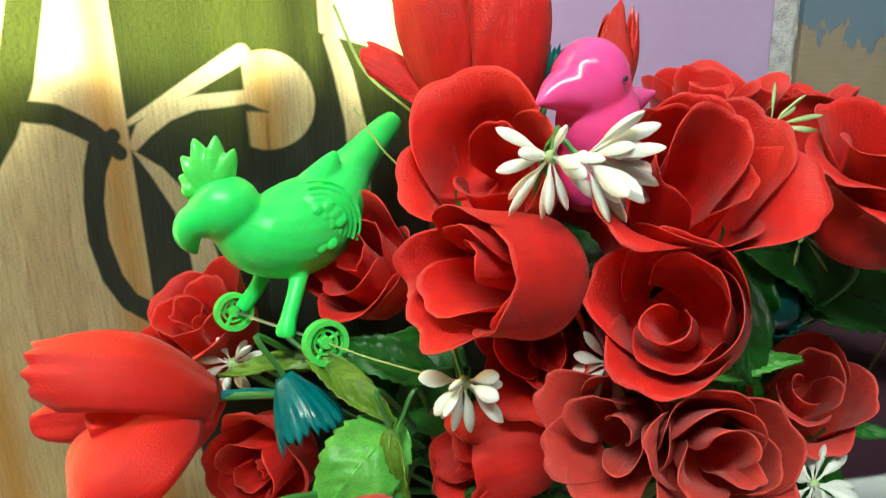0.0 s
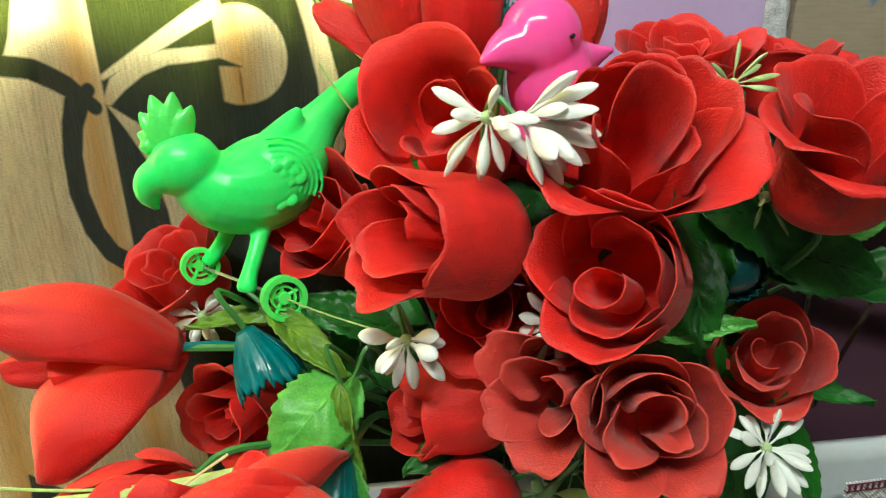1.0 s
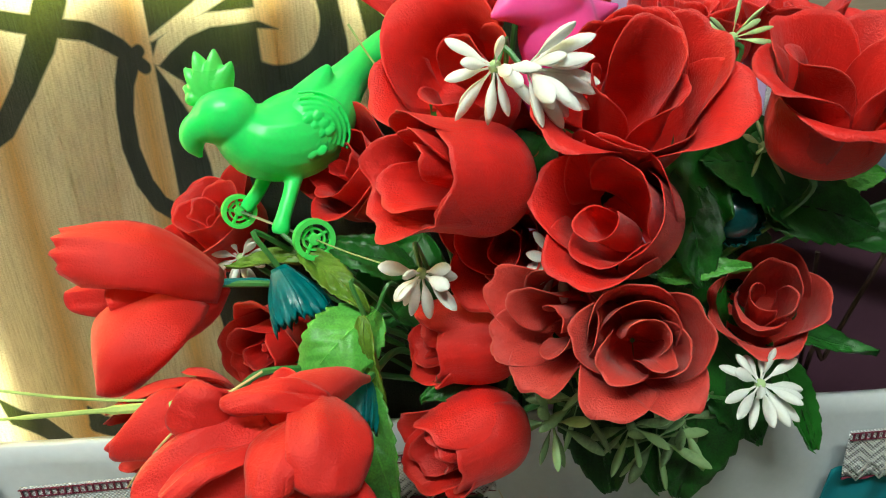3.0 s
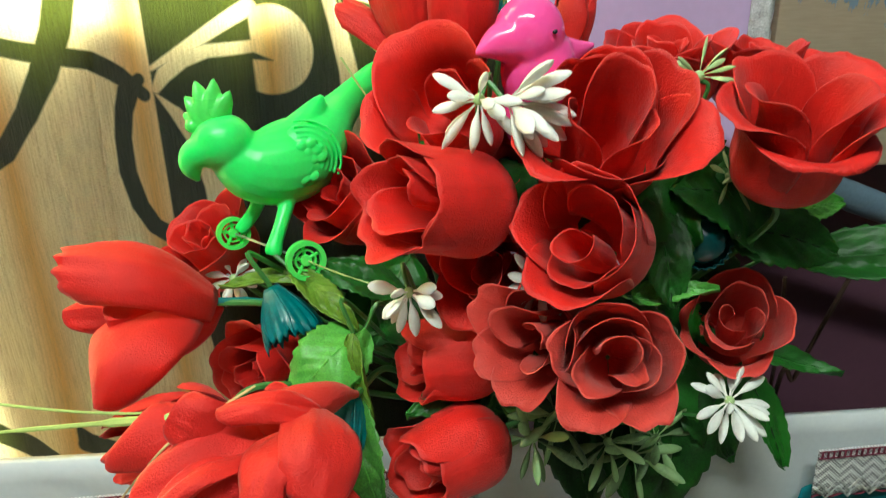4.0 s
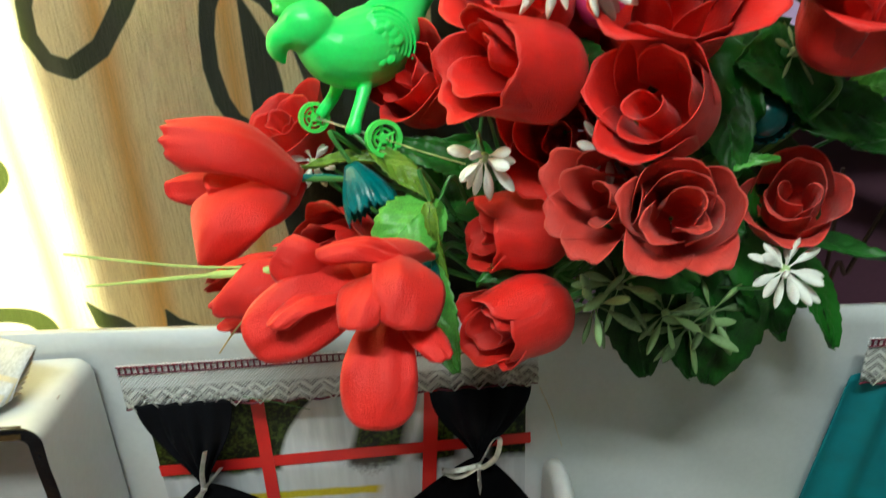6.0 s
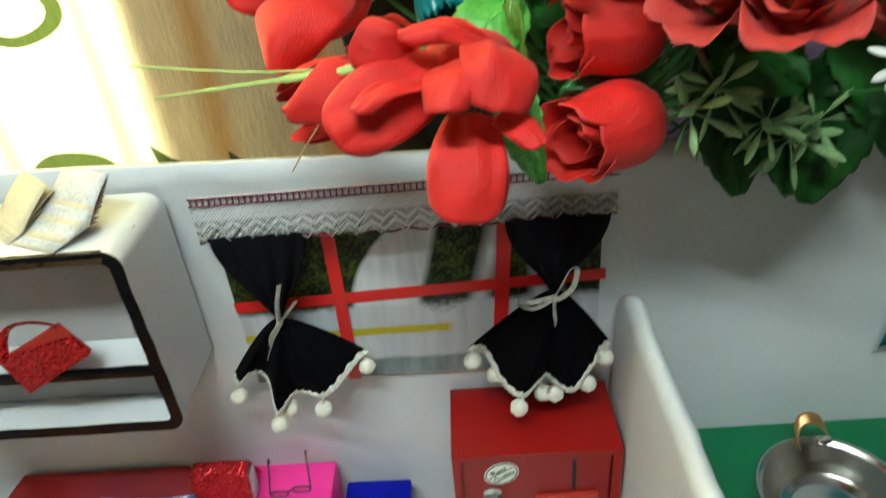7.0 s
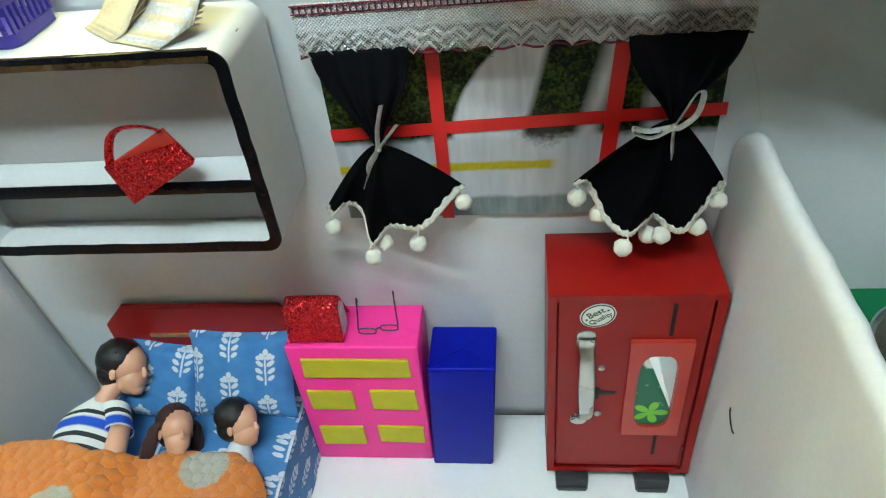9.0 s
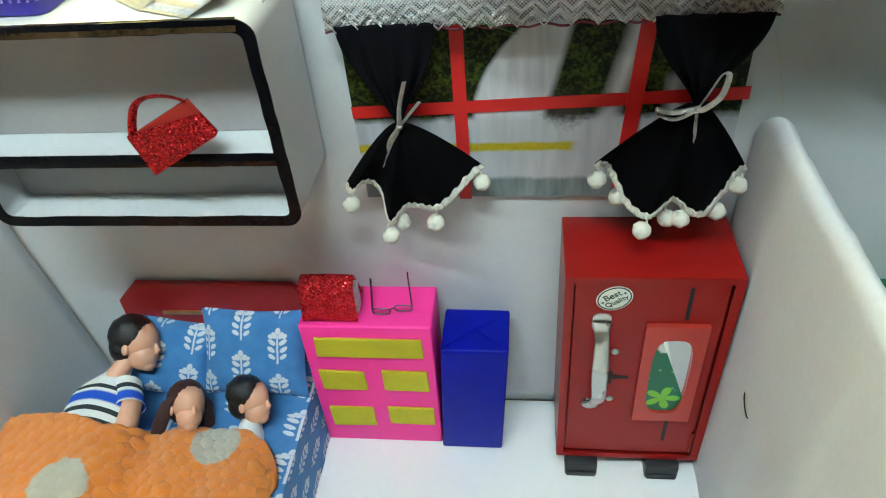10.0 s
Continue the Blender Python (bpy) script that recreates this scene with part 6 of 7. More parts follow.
def drooping_flower():
    fl = thing("fabric_lily", "large drooping bright red fabric flower with broad petals", "flower", (0.015, -0.045, 0.565))
    for base, tip, normal, wide, arch, seed, taper in (
            ((0.0080, -0.050, 0.5690), (-0.0180, -0.060, 0.5890), aim(-0.35, 0.25, 0.90), 0.0125, 0.007, 1, 0.0),
            ((0.0430, -0.050, 0.5770), (0.0010, -0.062, 0.5865), aim(0.0, 0.65, 0.75), 0.0085, 0.009, 2, 0.30),
            ((0.0140, -0.040, 0.5600), (0.0320, -0.036, 0.5760), aim(0.1, 0.3, 0.9), 0.0160, -0.004, 3, 0.0),
            ((0.0390, -0.048, 0.5790), (0.0420, -0.088, 0.5580), aim(0.45, 0.35, 0.85), 0.0180, 0.013, 4, 0.08),
            ((0.0300, -0.056, 0.5740), (0.0180, -0.090, 0.5610), aim(-0.25, 0.45, 0.85), 0.0125, 0.009, 5, 0.1),
            ((0.0430, -0.068, 0.5520), (0.0590, -0.090, 0.5440), aim(0.3, 0.45, 0.85), 0.0085, 0.005, 6, 0.20),
            ((0.0200, -0.054, 0.5700), (-0.0310, -0.080, 0.5520), aim(-0.15, -0.05, 0.95), 0.0190, 0.009, 7, 0.10),
            ((0.0140, -0.062, 0.5680), (-0.0190, -0.086, 0.5640), aim(-0.1, 0.85, 0.55), 0.0090, 0.006, 8, 0.3),
            ((0.0300, -0.064, 0.5520), (0.0250, -0.096, 0.5130), aim(0.05, 0.2, 0.95), 0.0180, 0.008, 9, 0.0)):
        solid(part("petal", broad_petal(base, tip, normal, wide, arch, seed, taper=taper, wob=0.45, cup=0.26), TULIP, fl), 0.0005)
    part("calyx", tube(curve_points([(0.016, -0.050, 0.566), (0.030, -0.038, 0.570), (0.046, -0.020, 0.566), (0.056, -0.004, 0.556)], 6), [0.008, 0.011, 0.012, 0.013, 0.013, 0.013, 0.0125, 0.012, 0.011, 0.010, 0.009, 0.008, 0.007, 0.006, 0.005, 0.004, 0.003, 0.0025, 0.002], 16), TULIP, fl)
    pts = curve_points([(0.056, -0.004, 0.556), (0.075, 0.055, 0.535), (0.11, 0.110, 0.47), (0.130, 0.124, 0.40), (0.132, 0.126, -0.003)], 8)
    pts = [Vector((q.x, max(q.y, 0.098) if q.z < 0.486 else q.y, q.z)) for q in pts]
    part("stem", tube(pts, 0.002, 7), STEM, fl)
    return fl


drooping_flower()


def fan_flower(label, name, base, petals, material, stem_pts, sepals=None):
    """A flower of a few broad petals rising from one base."""
    fl = thing(name, label, name.split("_")[-1], base)
    for tip, wide, arch, seed, nrm, off, *cut in petals:
        taper, jag = cut or (0.0, 0.0)
        solid(part("petal", broad_petal(Vector(base) + Vector(off), tip, nrm, wide, arch, seed, 0.0 if cut else 0.05, 0.12 if cut else 0.0, taper, jag, 0.5), material, fl), 0.0005)
    part("stem", tube(curve_points(stem_pts, 8), 0.002, 7), STEM, fl)
    return fl


fan_flower("tall red fabric flower with broad upright petals", "fabric_tulip", (0.1130, 0.064, 0.6980), (
    ((0.0580, 0.072, 0.7440), 0.0115, 0.006, 41, aim(-0.2, 0.6, 0.6), (-0.012, 0.002, 0.012)),
    ((0.0830, 0.060, 0.7950), 0.0170, 0.016, 42, aim(-0.45, 0.1, 0.85), (-0.010, -0.004, 0.004)),
    ((0.1200, 0.054, 0.8000), 0.0185, 0.018, 43, aim(0.15, 0.0, 0.95), (0.006, -0.010, -0.002)),
    ((0.1360, 0.074, 0.7800), 0.0140, 0.010, 44, aim(0.6, 0.0, 0.8), (0.010, 0.002, 0.004)),
    ((0.1120, 0.094, 0.8100), 0.0200, -0.008, 45, aim(0.1, 0.0, 0.9), (0.004, 0.012, 0)),
    ((0.0840, 0.094, 0.8000), 0.0190, -0.008, 46, aim(-0.2, 0.0, 0.9), (-0.004, 0.012, 0)),
), PETAL, [(0.113, 0.066, 0.700), (0.118, 0.085, 0.66), (0.130, 0.118, 0.55), (0.136, 0.124, 0.43), (0.136, 0.124, -0.003)])
fan_flower("smooth red fabric tulip leaning out over the toy house", "fabric_tulip", (-0.0190, 0.0530, 0.5870), (
    ((-0.0920, 0.0270, 0.6245), 0.0205, 0.018, 51, aim(-0.15, 0.50, 0.85), (0, -0.002, 0.003), 0.10, 0.10),
    ((-0.0710, 0.0000, 0.5545), 0.0340, 0.018, 52, aim(-0.25, 0.10, 0.95), (-0.0250, -0.012, 0.006), 0.74, 0.0),
    ((-0.1000, 0.0440, 0.5880), 0.0140, -0.002, 53, aim(-0.1, 0.2, 0.9), (0, 0.002, 0), 0.2, 0.0),
    ((-0.0700, 0.0240, 0.5960), 0.0180, 0.002, 54, aim(-0.1, 0.1, 0.95), (0, 0.004, 0), 0.3, 0.0),
    ((-0.0480, 0.0260, 0.5680), 0.0140, 0.002, 55, aim(-0.1, -0.5, 0.8), (0, 0.004, -0.004), 0.3, 0.0),
), TULIP, [(-0.020, 0.0525, 0.5870), (0.016, 0.052, 0.583), (0.075, 0.085, 0.55), (0.120, 0.122, 0.46), (0.126, 0.126, 0.40), (0.126, 0.126, -0.003)])


def calyx_cup(centre, axis, R, H, seed, material=None, label="teal plastic leaf cup with a jagged rim"):
    """A cup of plastic sepals with ragged tips."""
    m3, c = basis(axis, seed * 31), Vector(centre)
    t = thing("plastic_calyx", label, "calyx", c - Vector(axis).normalized() * H * 0.5, "leaf cups of the bouquet")
    base = c - Vector(axis).normalized() * H * 0.5
    for k in range(6):
        def f(u, v, k=k):
            a = 2 * u - 1
            ang = 2 * math.pi * (k + a * 0.62 * (1 - 0.45 * max(0, v - 0.6))) / 6
            saw = 0.26 * abs(((a * 2.0 + 0.5) % 1.0) - 0.5) * max(0.0, v - 0.6) / 0.4
            r = R * (0.25 + 0.75 * math.sin(v * 1.7)) * (1 + 0.05 * math.cos(a * 12) * v)
            return base + m3 @ Vector((r * math.cos(ang), r * math.sin(ang), H * (v - saw - 0.10 * abs(a) * v + 0.05 * math.sin(k * 2.3) * v)))
        solid(part("sepal", sheet(f, 14, 12), material or TEAL, t), 0.0005)
    end = base - Vector(axis).normalized() * 0.02
    part("stalk", tube(curve_points([base, end, (end + Vector((0.135, 0.122, 0.44))) / 2 + Vector((0, 0.02, 0)), (0.138, 0.122, 0.43), (0.138 + 0.01 * math.sin(seed), 0.122, -0.003)], 8), 0.0016, 6), STEM, t)
    return t


calyx_cup((0.0170, 0.046, 0.5800), Vector((0.30, -0.30, -0.65)), 0.0165, 0.034, 1)
calyx_cup((0.0480, 0.002, 0.5420), Vector((-0.25, -0.45, -0.60)), 0.0165, 0.034, 2)
calyx_cup((0.1430, 0.056, 0.7300), Vector((0.10, -0.20, 0.90)), 0.0075, 0.028, 3)
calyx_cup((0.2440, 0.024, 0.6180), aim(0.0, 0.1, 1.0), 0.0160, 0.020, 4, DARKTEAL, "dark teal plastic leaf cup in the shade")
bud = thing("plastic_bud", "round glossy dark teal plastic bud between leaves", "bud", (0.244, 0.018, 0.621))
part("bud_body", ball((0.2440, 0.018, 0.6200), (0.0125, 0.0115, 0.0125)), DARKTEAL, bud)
tul_stem = thing("flower_stem", "short teal plastic stem of the leaning tulip", "stem", (0.0, 0.05, 0.585))
part("rod", tube([(-0.0215, 0.0520, 0.5880), (-0.004, 0.0540, 0.5865), (0.016, 0.052, 0.583)], 0.0022, 8), TEAL, tul_stem)


def leaf(label, base, tip, normal, wide, material, seed, bend=0.006, fold=0.25, teeth=9, curl=0.0, stem=True):
    base, tip = Vector(base), Vector(tip)
    d = tip - base
    n = Vector(normal)
    n = (n - d.normalized() * n.dot(d.normalized())).normalized()
    side = d.normalized().cross(n)
    t = thing("fabric_leaf", label, "leaf", base, "leaves of the bouquet")

    def f(u, v):
        a = 2 * u - 1
        w = wide * math.sin(math.pi * min(1.0, 0.04 + 0.93 * v ** 0.82)) ** 0.75
        saw = 1 + 0.13 * (((v * teeth) % 1.0) - 0.5) * (abs(a) > 0.9)
        vein = 0.0009 * math.cos((v * 7 - abs(a) * 2.2) * 2 * math.pi) * (1 - abs(a) * 0.6)
        q = noise.noise((a * 1.5, v * 2.4, seed)) * 0.005
        return base + d * v + side * (a * w * saw) + n * (bend * math.sin(math.pi * v) + fold * wide * abs(a) ** 1.3 - curl * v * v + vein * 0.7 + q)
    solid(part("blade", sheet(f, 16, teeth * 5), material, t), 0.0005)
    part("midrib", tube([base + d * v + n * (bend * math.sin(math.pi * v) - curl * v * v + 0.0002 + noise.noise((0, v * 2.4, seed)) * 0.005) for v in (k / 10 for k in range(11))], [0.0009 * (1 - 0.06 * k) for k in range(11)], 5), material, t)
    if stem:
        r = random.Random(seed)
        top = Vector((0.145 + r.uniform(-0.02, 0.02), 0.122 + r.uniform(-0.012, 0.012), 0.43))
        pts = curve_points([base, base - d.normalized() * 0.015 + Vector((0, 0.004, 0)), (base + top) / 2 + Vector((0, 0.018, 0.004)), top, Vector((top.x, top.y, -0.003))], 7)
        pts = [Vector((q.x, min(0.15, max(q.y, 0.098) if q.z < 0.486 else q.y), q.z)) for q in pts]
        part("stalk", tube(pts, 0.0013, 6), STEM, t)
    return t


for label, b, tp, nrm, w, mt, sd, bend, fold in (
    ("bright green serrated fabric leaf curled over", (0.0620, 0.024, 0.5790), (0.0220, 0.004, 0.5480), FRONT + UP * 0.3, 0.0190, BRIGHTLEAF, 1, 0.012, -0.25),
    ("olive green serrated fabric leaf below the toy wheel", (0.0230, 0.054, 0.6030), (0.0580, 0.020, 0.5800), FRONT + UP * 0.8, 0.0085, OLIVELEAF, 2, 0.004, 0.2),
    ("light green serrated fabric leaf seen on edge", (0.0560, 0.012, 0.5830), (0.0640, 0.000, 0.5330), FRONT - RIGHT * 0.7, 0.0085, OLIVELEAF, 3, 0.004, 0.3),
    ("green fabric leaf hanging below the drooping flower", (0.0520, 0.010, 0.5500), (0.0670, -0.030, 0.4960), FRONT - RIGHT * 0.4, 0.0140, BRIGHTLEAF, 4, 0.006, 0.15),
    ("dark green fabric leaf beside a rose", (0.2160, 0.024, 0.6440), (0.2200, -0.006, 0.5930), FRONT, 0.0140, LEAF, 5, 0.004, 0.2),
    ("light green serrated leaf tip beside a rose", (0.2040, 0.010, 0.5930), (0.2440, -0.006, 0.6010), FRONT + UP * 1.2, 0.0095, BRIGHTLEAF, 6, 0.003, 0.2),
    ("broad dark green fabric leaf", (0.2450, 0.036, 0.6600), (0.2800, 0.020, 0.6080), FRONT + UP * 0.5, 0.0190, LEAF, 7, 0.008, 0.15),
    ("broad green fabric leaf under the upright rose", (0.2700, 0.034, 0.6360), (0.2240, 0.016, 0.6500), FRONT + UP * 0.3, 0.0250, LEAF, 8, 0.006, 0.15),
    ("long green serrated fabric leaf reaching outwards", (0.3200, 0.052, 0.5900), (0.4100, 0.024, 0.5960), FRONT + UP * 0.5, 0.0180, LEAF, 9, 0.008, 0.15),
    ("green fabric leaf between dark leaves", (0.2600, 0.030, 0.6240), (0.3180, 0.012, 0.6100), FRONT + UP * 0.3, 0.0190, LEAF, 10, 0.006, 0.15),
    ("dark shaded fabric leaf over the house wall", (0.3000, 0.080, 0.5150), (0.3660, 0.050, 0.5080), FRONT * 0.4 + UP, 0.0170, LEAF, 11, 0.004, 0.1),
    ("broad serrated fabric leaf hanging before the house wall", (0.2500, 0.040, 0.5350), (0.2290, 0.010, 0.4480), FRONT, 0.0260, LEAF, 12, 0.008, 0.12),
    ("broad green fabric leaf low in the bouquet", (0.2500, 0.046, 0.5300), (0.2760, 0.016, 0.4800), FRONT + RIGHT * 0.2, 0.0220, LEAF, 13, 0.008, 0.12),
    ("narrow serrated fabric leaf hanging down", (0.2950, 0.048, 0.5230), (0.3220, 0.030, 0.4560), FRONT + RIGHT * 0.3, 0.0120, LEAF, 14, 0.004, 0.2),
    ("small dark fabric leaf tip hanging down", (0.2700, 0.040, 0.5000), (0.2860, 0.030, 0.4640), FRONT, 0.0075, LEAF, 15, 0.003, 0.1),
    ("dark green fabric leaf behind the rosebud", (0.1240, 0.052, 0.6560), (0.1560, 0.010, 0.6420), FRONT + UP * 0.4, 0.0150, LEAF, 16, 0.004, 0.2),
    ("dark green fabric leaf behind the toy wheel", (0.0840, 0.050, 0.5860), (0.0340, 0.056, 0.6040), FRONT + UP * 0.8, 0.0135, LEAF, 17, 0.004, 0.2),
    ("olive fabric leaf spread under the toy bird", (0.0380, 0.062, 0.5930), (-0.0220, 0.074, 0.5860), FRONT + UP * 1.4, 0.0085, OLIVELEAF, 18, 0.004, 0.2),
    ("dark green fabric leaf in the middle of the bouquet", (0.0700, 0.056, 0.5600), (0.1000, 0.046, 0.5900), FRONT, 0.0180, LEAF, 19, 0.004, 0.2),
    ("dark green fabric leaf behind the small roses", (0.1400, 0.066, 0.5600), (0.0760, 0.060, 0.5350), FRONT, 0.0200, LEAF, 20, 0.004, 0.2),
    ("dark green fabric leaf below the small roses", (0.1700, 0.030, 0.5500), (0.2100, 0.000, 0.5250), FRONT, 0.0220, LEAF, 21, 0.004, 0.2),
    ("dark green fabric leaf under the full rose", (0.2000, 0.030, 0.5700), (0.2280, -0.010, 0.5600), FRONT, 0.0200, LEAF, 22, 0.004, 0.2),
    ("dark green fabric leaf below the drooping bud", (0.1300, 0.030, 0.5280), (0.0820, 0.012, 0.5290), FRONT + UP, 0.0130, LEAF, 23, 0.004, 0.2),
    ("dark green fabric leaf in the bouquet's shade", (0.2200, 0.060, 0.5900), (0.2500, 0.030, 0.5400), FRONT, 0.0240, LEAF, 24, 0.004, 0.2),
    ("dark green fabric leaf deep behind the roses", (0.1800, 0.060, 0.6000), (0.1900, 0.020, 0.5500), FRONT, 0.0280, LEAF, 25, 0.004, 0.2),
    ("dark green fabric leaf between the rose and the bud", (0.1960, 0.040, 0.6600), (0.2350, 0.008, 0.6200), FRONT, 0.0220, LEAF, 27, 0.004, 0.2),
    ("broad dark green fabric leaf behind the teal bud", (0.2250, 0.052, 0.6680), (0.2620, 0.034, 0.6100), FRONT, 0.0320, LEAF, 28, 0.004, 0.15),
    ("dark green fabric leaf behind the low rose", (0.2300, 0.066, 0.6100), (0.2900, 0.050, 0.5640), FRONT, 0.0260, LEAF, 29, 0.004, 0.15),
    ("dark green fabric leaf behind the fern sprigs", (0.1750, 0.046, 0.5400), (0.1880, 0.012, 0.4560), FRONT, 0.0230, LEAF, 30, 0.006, 0.12),
    ("broad serrated dark leaf behind the white blossom", (0.2400, 0.040, 0.5500), (0.2900, 0.026, 0.4900), FRONT, 0.0230, LEAF, 31, 0.006, 0.12),
    ("broad serrated leaf hanging in the bouquet's shade", (0.2000, 0.044, 0.5400), (0.2180, 0.010, 0.4540), FRONT + RIGHT * 0.2, 0.0230, LEAF, 32, 0.006, 0.12),
    ("small green fabric leaf beside the upright rose", (0.3000, 0.040, 0.6250), (0.3300, 0.030, 0.6330), FRONT + UP * 0.4, 0.0100, BRIGHTLEAF, 33, 0.003, 0.12),
    ("dark green fabric leaf deep in the bouquet", (0.0900, 0.075, 0.6000), (0.0600, 0.060, 0.5500), FRONT, 0.0250, LEAF, 26, 0.004, 0.2),
):
    leaf(label, b, tp, nrm, w, mt, sd, bend, fold)


def blossom(label, centre, axis, petals, length, wide, seed, material, core, spread=(25, 105), lean=None, group="white filler blossoms"):
    """A spray of plump narrow petals on thin stalks round a small core."""
    c, m3 = Vector(centre), basis(axis, seed * 53)
    t = thing("filler_blossom", label, "blossom", c, group)
    rnd = random.Random(seed)
    part("core", ball(c, (0.0028, 0.0028, 0.0028), None, None, 12, 8), core, t)
    for k in range(petals):
        az = 2 * math.pi * (k * 0.618) + rnd.uniform(-0.2, 0.2)
        el = radians(spread[0] + (spread[1] - spread[0]) * ((k + 0.5) / petals) ** 0.8)
        d = m3 @ Vector((math.sin(el) * math.cos(az), math.sin(el) * math.sin(az), math.cos(el)))
        if lean is not None:
            d = (d + Vector(lean)).normalized()
        L = length * rnd.uniform(0.8, 1.15)
        side = d.orthogonal().normalized()
        sag = Vector((0, 0, -1)) * L * rnd.uniform(0.02, 0.16)
        pts = [c + d * L * s + sag * s * s for s in (0.10, 0.28, 0.40, 0.52, 0.66, 0.80, 0.92, 0.98, 1.0)]
        w = wide * rnd.uniform(0.85, 1.15)
        part("petal", tube(pts, [w * 0.18, w * 0.22, w * 0.55, w * 0.86, w * 1.0, w * 0.95, w * 0.62, w * 0.28, w * 0.05], 10, None, 0.55), material, t)
    r = random.Random(seed + 70)
    top = Vector((0.145 + r.uniform(-0.02, 0.02), 0.122 + r.uniform(-0.012, 0.012), 0.43))
    pts = curve_points([c, c - Vector(axis).normalized() * 0.02, (c + top) / 2 + Vector((0, 0.02, 0)), top, Vector((top.x, top.y, -0.003))], 7)
    pts = [Vector((q.x, min(0.15, max(q.y, 0.098) if q.z < 0.486 else q.y), q.z)) for q in pts]
    part("stalk", tube(pts, 0.0012, 6), STEM, t)
    return t


W1 = "white plastic filler blossom with plump narrow petals"
blossom(W1, (0.1190, -0.012, 0.7035), aim(-0.3, -0.3, 0.9), 13, 0.0215, 0.0031, 1, WHITEPETAL, PALEGREEN, (40, 105), -UP * 0.40 - RIGHT * 0.1)
blossom(W1, (0.1310, -0.014, 0.7030), aim(0.5, -0.1, 0.7), 18, 0.0275, 0.0036, 2, WHITEPETAL, WHITEPETAL, (30, 95), RIGHT * 0.85 - UP * 0.35)
blossom(W1, (0.0850, -0.010, 0.6135), aim(0.1, -0.5, 0.8), 11, 0.0200, 0.0032, 3, WHITEPETAL, PALEGREEN, (40, 110), -UP * 0.4)
blossom("white plastic filler blossom below a red rose", (0.2525, -0.014, 0.5405), aim(0.15, 0.60, 0.75), 17, 0.0240, 0.0029, 4, WHITEPETAL, PALEGREEN, (45, 105), RIGHT * 0.12 - UP * 0.12)
blossom("pale plastic filler blossom half hidden between roses", (0.1500, -0.006, 0.6120), aim(0.0, 0.1, 0.9), 12, 0.0200, 0.0026, 5, WHITEPETAL, PALEGREEN, (50, 110))
blossom("white plastic filler blossom under the toy wheels", (-0.0180, 0.092, 0.5850), aim(-0.3, 0.1, 0.9), 12, 0.0180, 0.0028, 6, WHITEPETAL, PALEGREEN, (50, 110))
blossom("pale green plastic sprig beside the upright rose", (0.2330, 0.020, 0.7060), aim(-0.1, 0.7, 0.5), 10, 0.0240, 0.0018, 7, PALEGREEN, PALEGREEN, (30, 100), None, "green plastic sprigs")
G1 = "grey-green plastic fern sprig hanging over the wall"
for k, (c, a, L) in enumerate((((0.2120, 0.010, 0.4920), aim(0.2, -0.3, 0.9), 0.026), ((0.1960, 0.008, 0.5040), aim(-0.2, 0.2, 0.9), 0.024), ((0.1500, 0.000, 0.5170), aim(-0.5, -0.2, 0.8), 0.024), ((0.1640, 0.002, 0.5280), aim(-0.2, 0.0, 0.9), 0.024), ((0.2280, 0.016, 0.4980), aim(0.4, 0.1, 0.9), 0.022))):
    blossom(G1, c, a, 10, L * 1.15, 0.0029, 20 + k, GREYGREEN, GREYGREEN, (40, 110), None, "fern sprigs")
blossom("pale green plastic sprig tip beside a leaf", (0.2560, 0.020, 0.6540), aim(0.3, 0.1, 0.9), 8, 0.018, 0.0016, 31, PALEGREEN, PALEGREEN, (50, 100), None, "green plastic sprigs")


def strand(label, name, pts, r, material):
    t = thing(name, label, "strand", pts[0], "loose strands")
    part("fibre", tube(curve_points(pts, 10), r, 6, None, 0.5), material, t)


strand("yellow-green artificial grass blade sticking out of the bouquet", "grass_blade", [(0.02, -0.020, 0.566), (-0.0300, -0.0210, 0.5620), (-0.075, -0.014, 0.5570), (-0.135, -0.004, 0.5500)], [0.0026] * 8 + [0.0022] * 10 + [0.0012] * 8 + [0.0007] * 5, STRAND)
strand("thin yellow-green artificial grass blade", "grass_blade", [(0.02, -0.018, 0.566), (-0.0320, -0.0180, 0.5630), (-0.080, -0.008, 0.5610), (-0.150, 0.010, 0.5640)], 0.0007, STRAND)
strand("thin dry straw bent over the drooping flower", "straw", [(0.01, -0.02, 0.575), (-0.0245, -0.0360, 0.5610), (-0.050, -0.026, 0.532), (-0.0725, 0.002, 0.4985)], 0.0006, STRAW)
strand("thin green artificial grass strand beside the drape", "grass_blade", [(0.110, 0.070, 0.690), (0.078, 0.100, 0.7160), (0.062, 0.125, 0.733), (0.050, 0.142, 0.765)], 0.0009, STRAND)
strand("thin green thread behind the toy bird's tail", "grass_blade", [(0.085, 0.095, 0.675), (0.070, 0.110, 0.690), (0.056, 0.12, 0.712)], 0.0006, STRAND)
strand("fine green thread crossing the toy window", "grass_blade", [(-0.078, 0.046, 0.4350), (-0.058, 0.046, 0.4290), (-0.034, 0.047, 0.4200)], 0.00022, STEM)
strand("fine dark thread hanging on the card wall", "loose_thread", [(0.1330, 0.0760, 0.4060), (0.1423, 0.0765, 0.3819), (0.1480, 0.0762, 0.3610), (0.1519, 0.0765, 0.3473)], 0.00025, STRAW)
branch = thing("brown_branch", "thin dark brown plastic branch behind the leaves", "branch", (0.36, 0.1, 0.46))
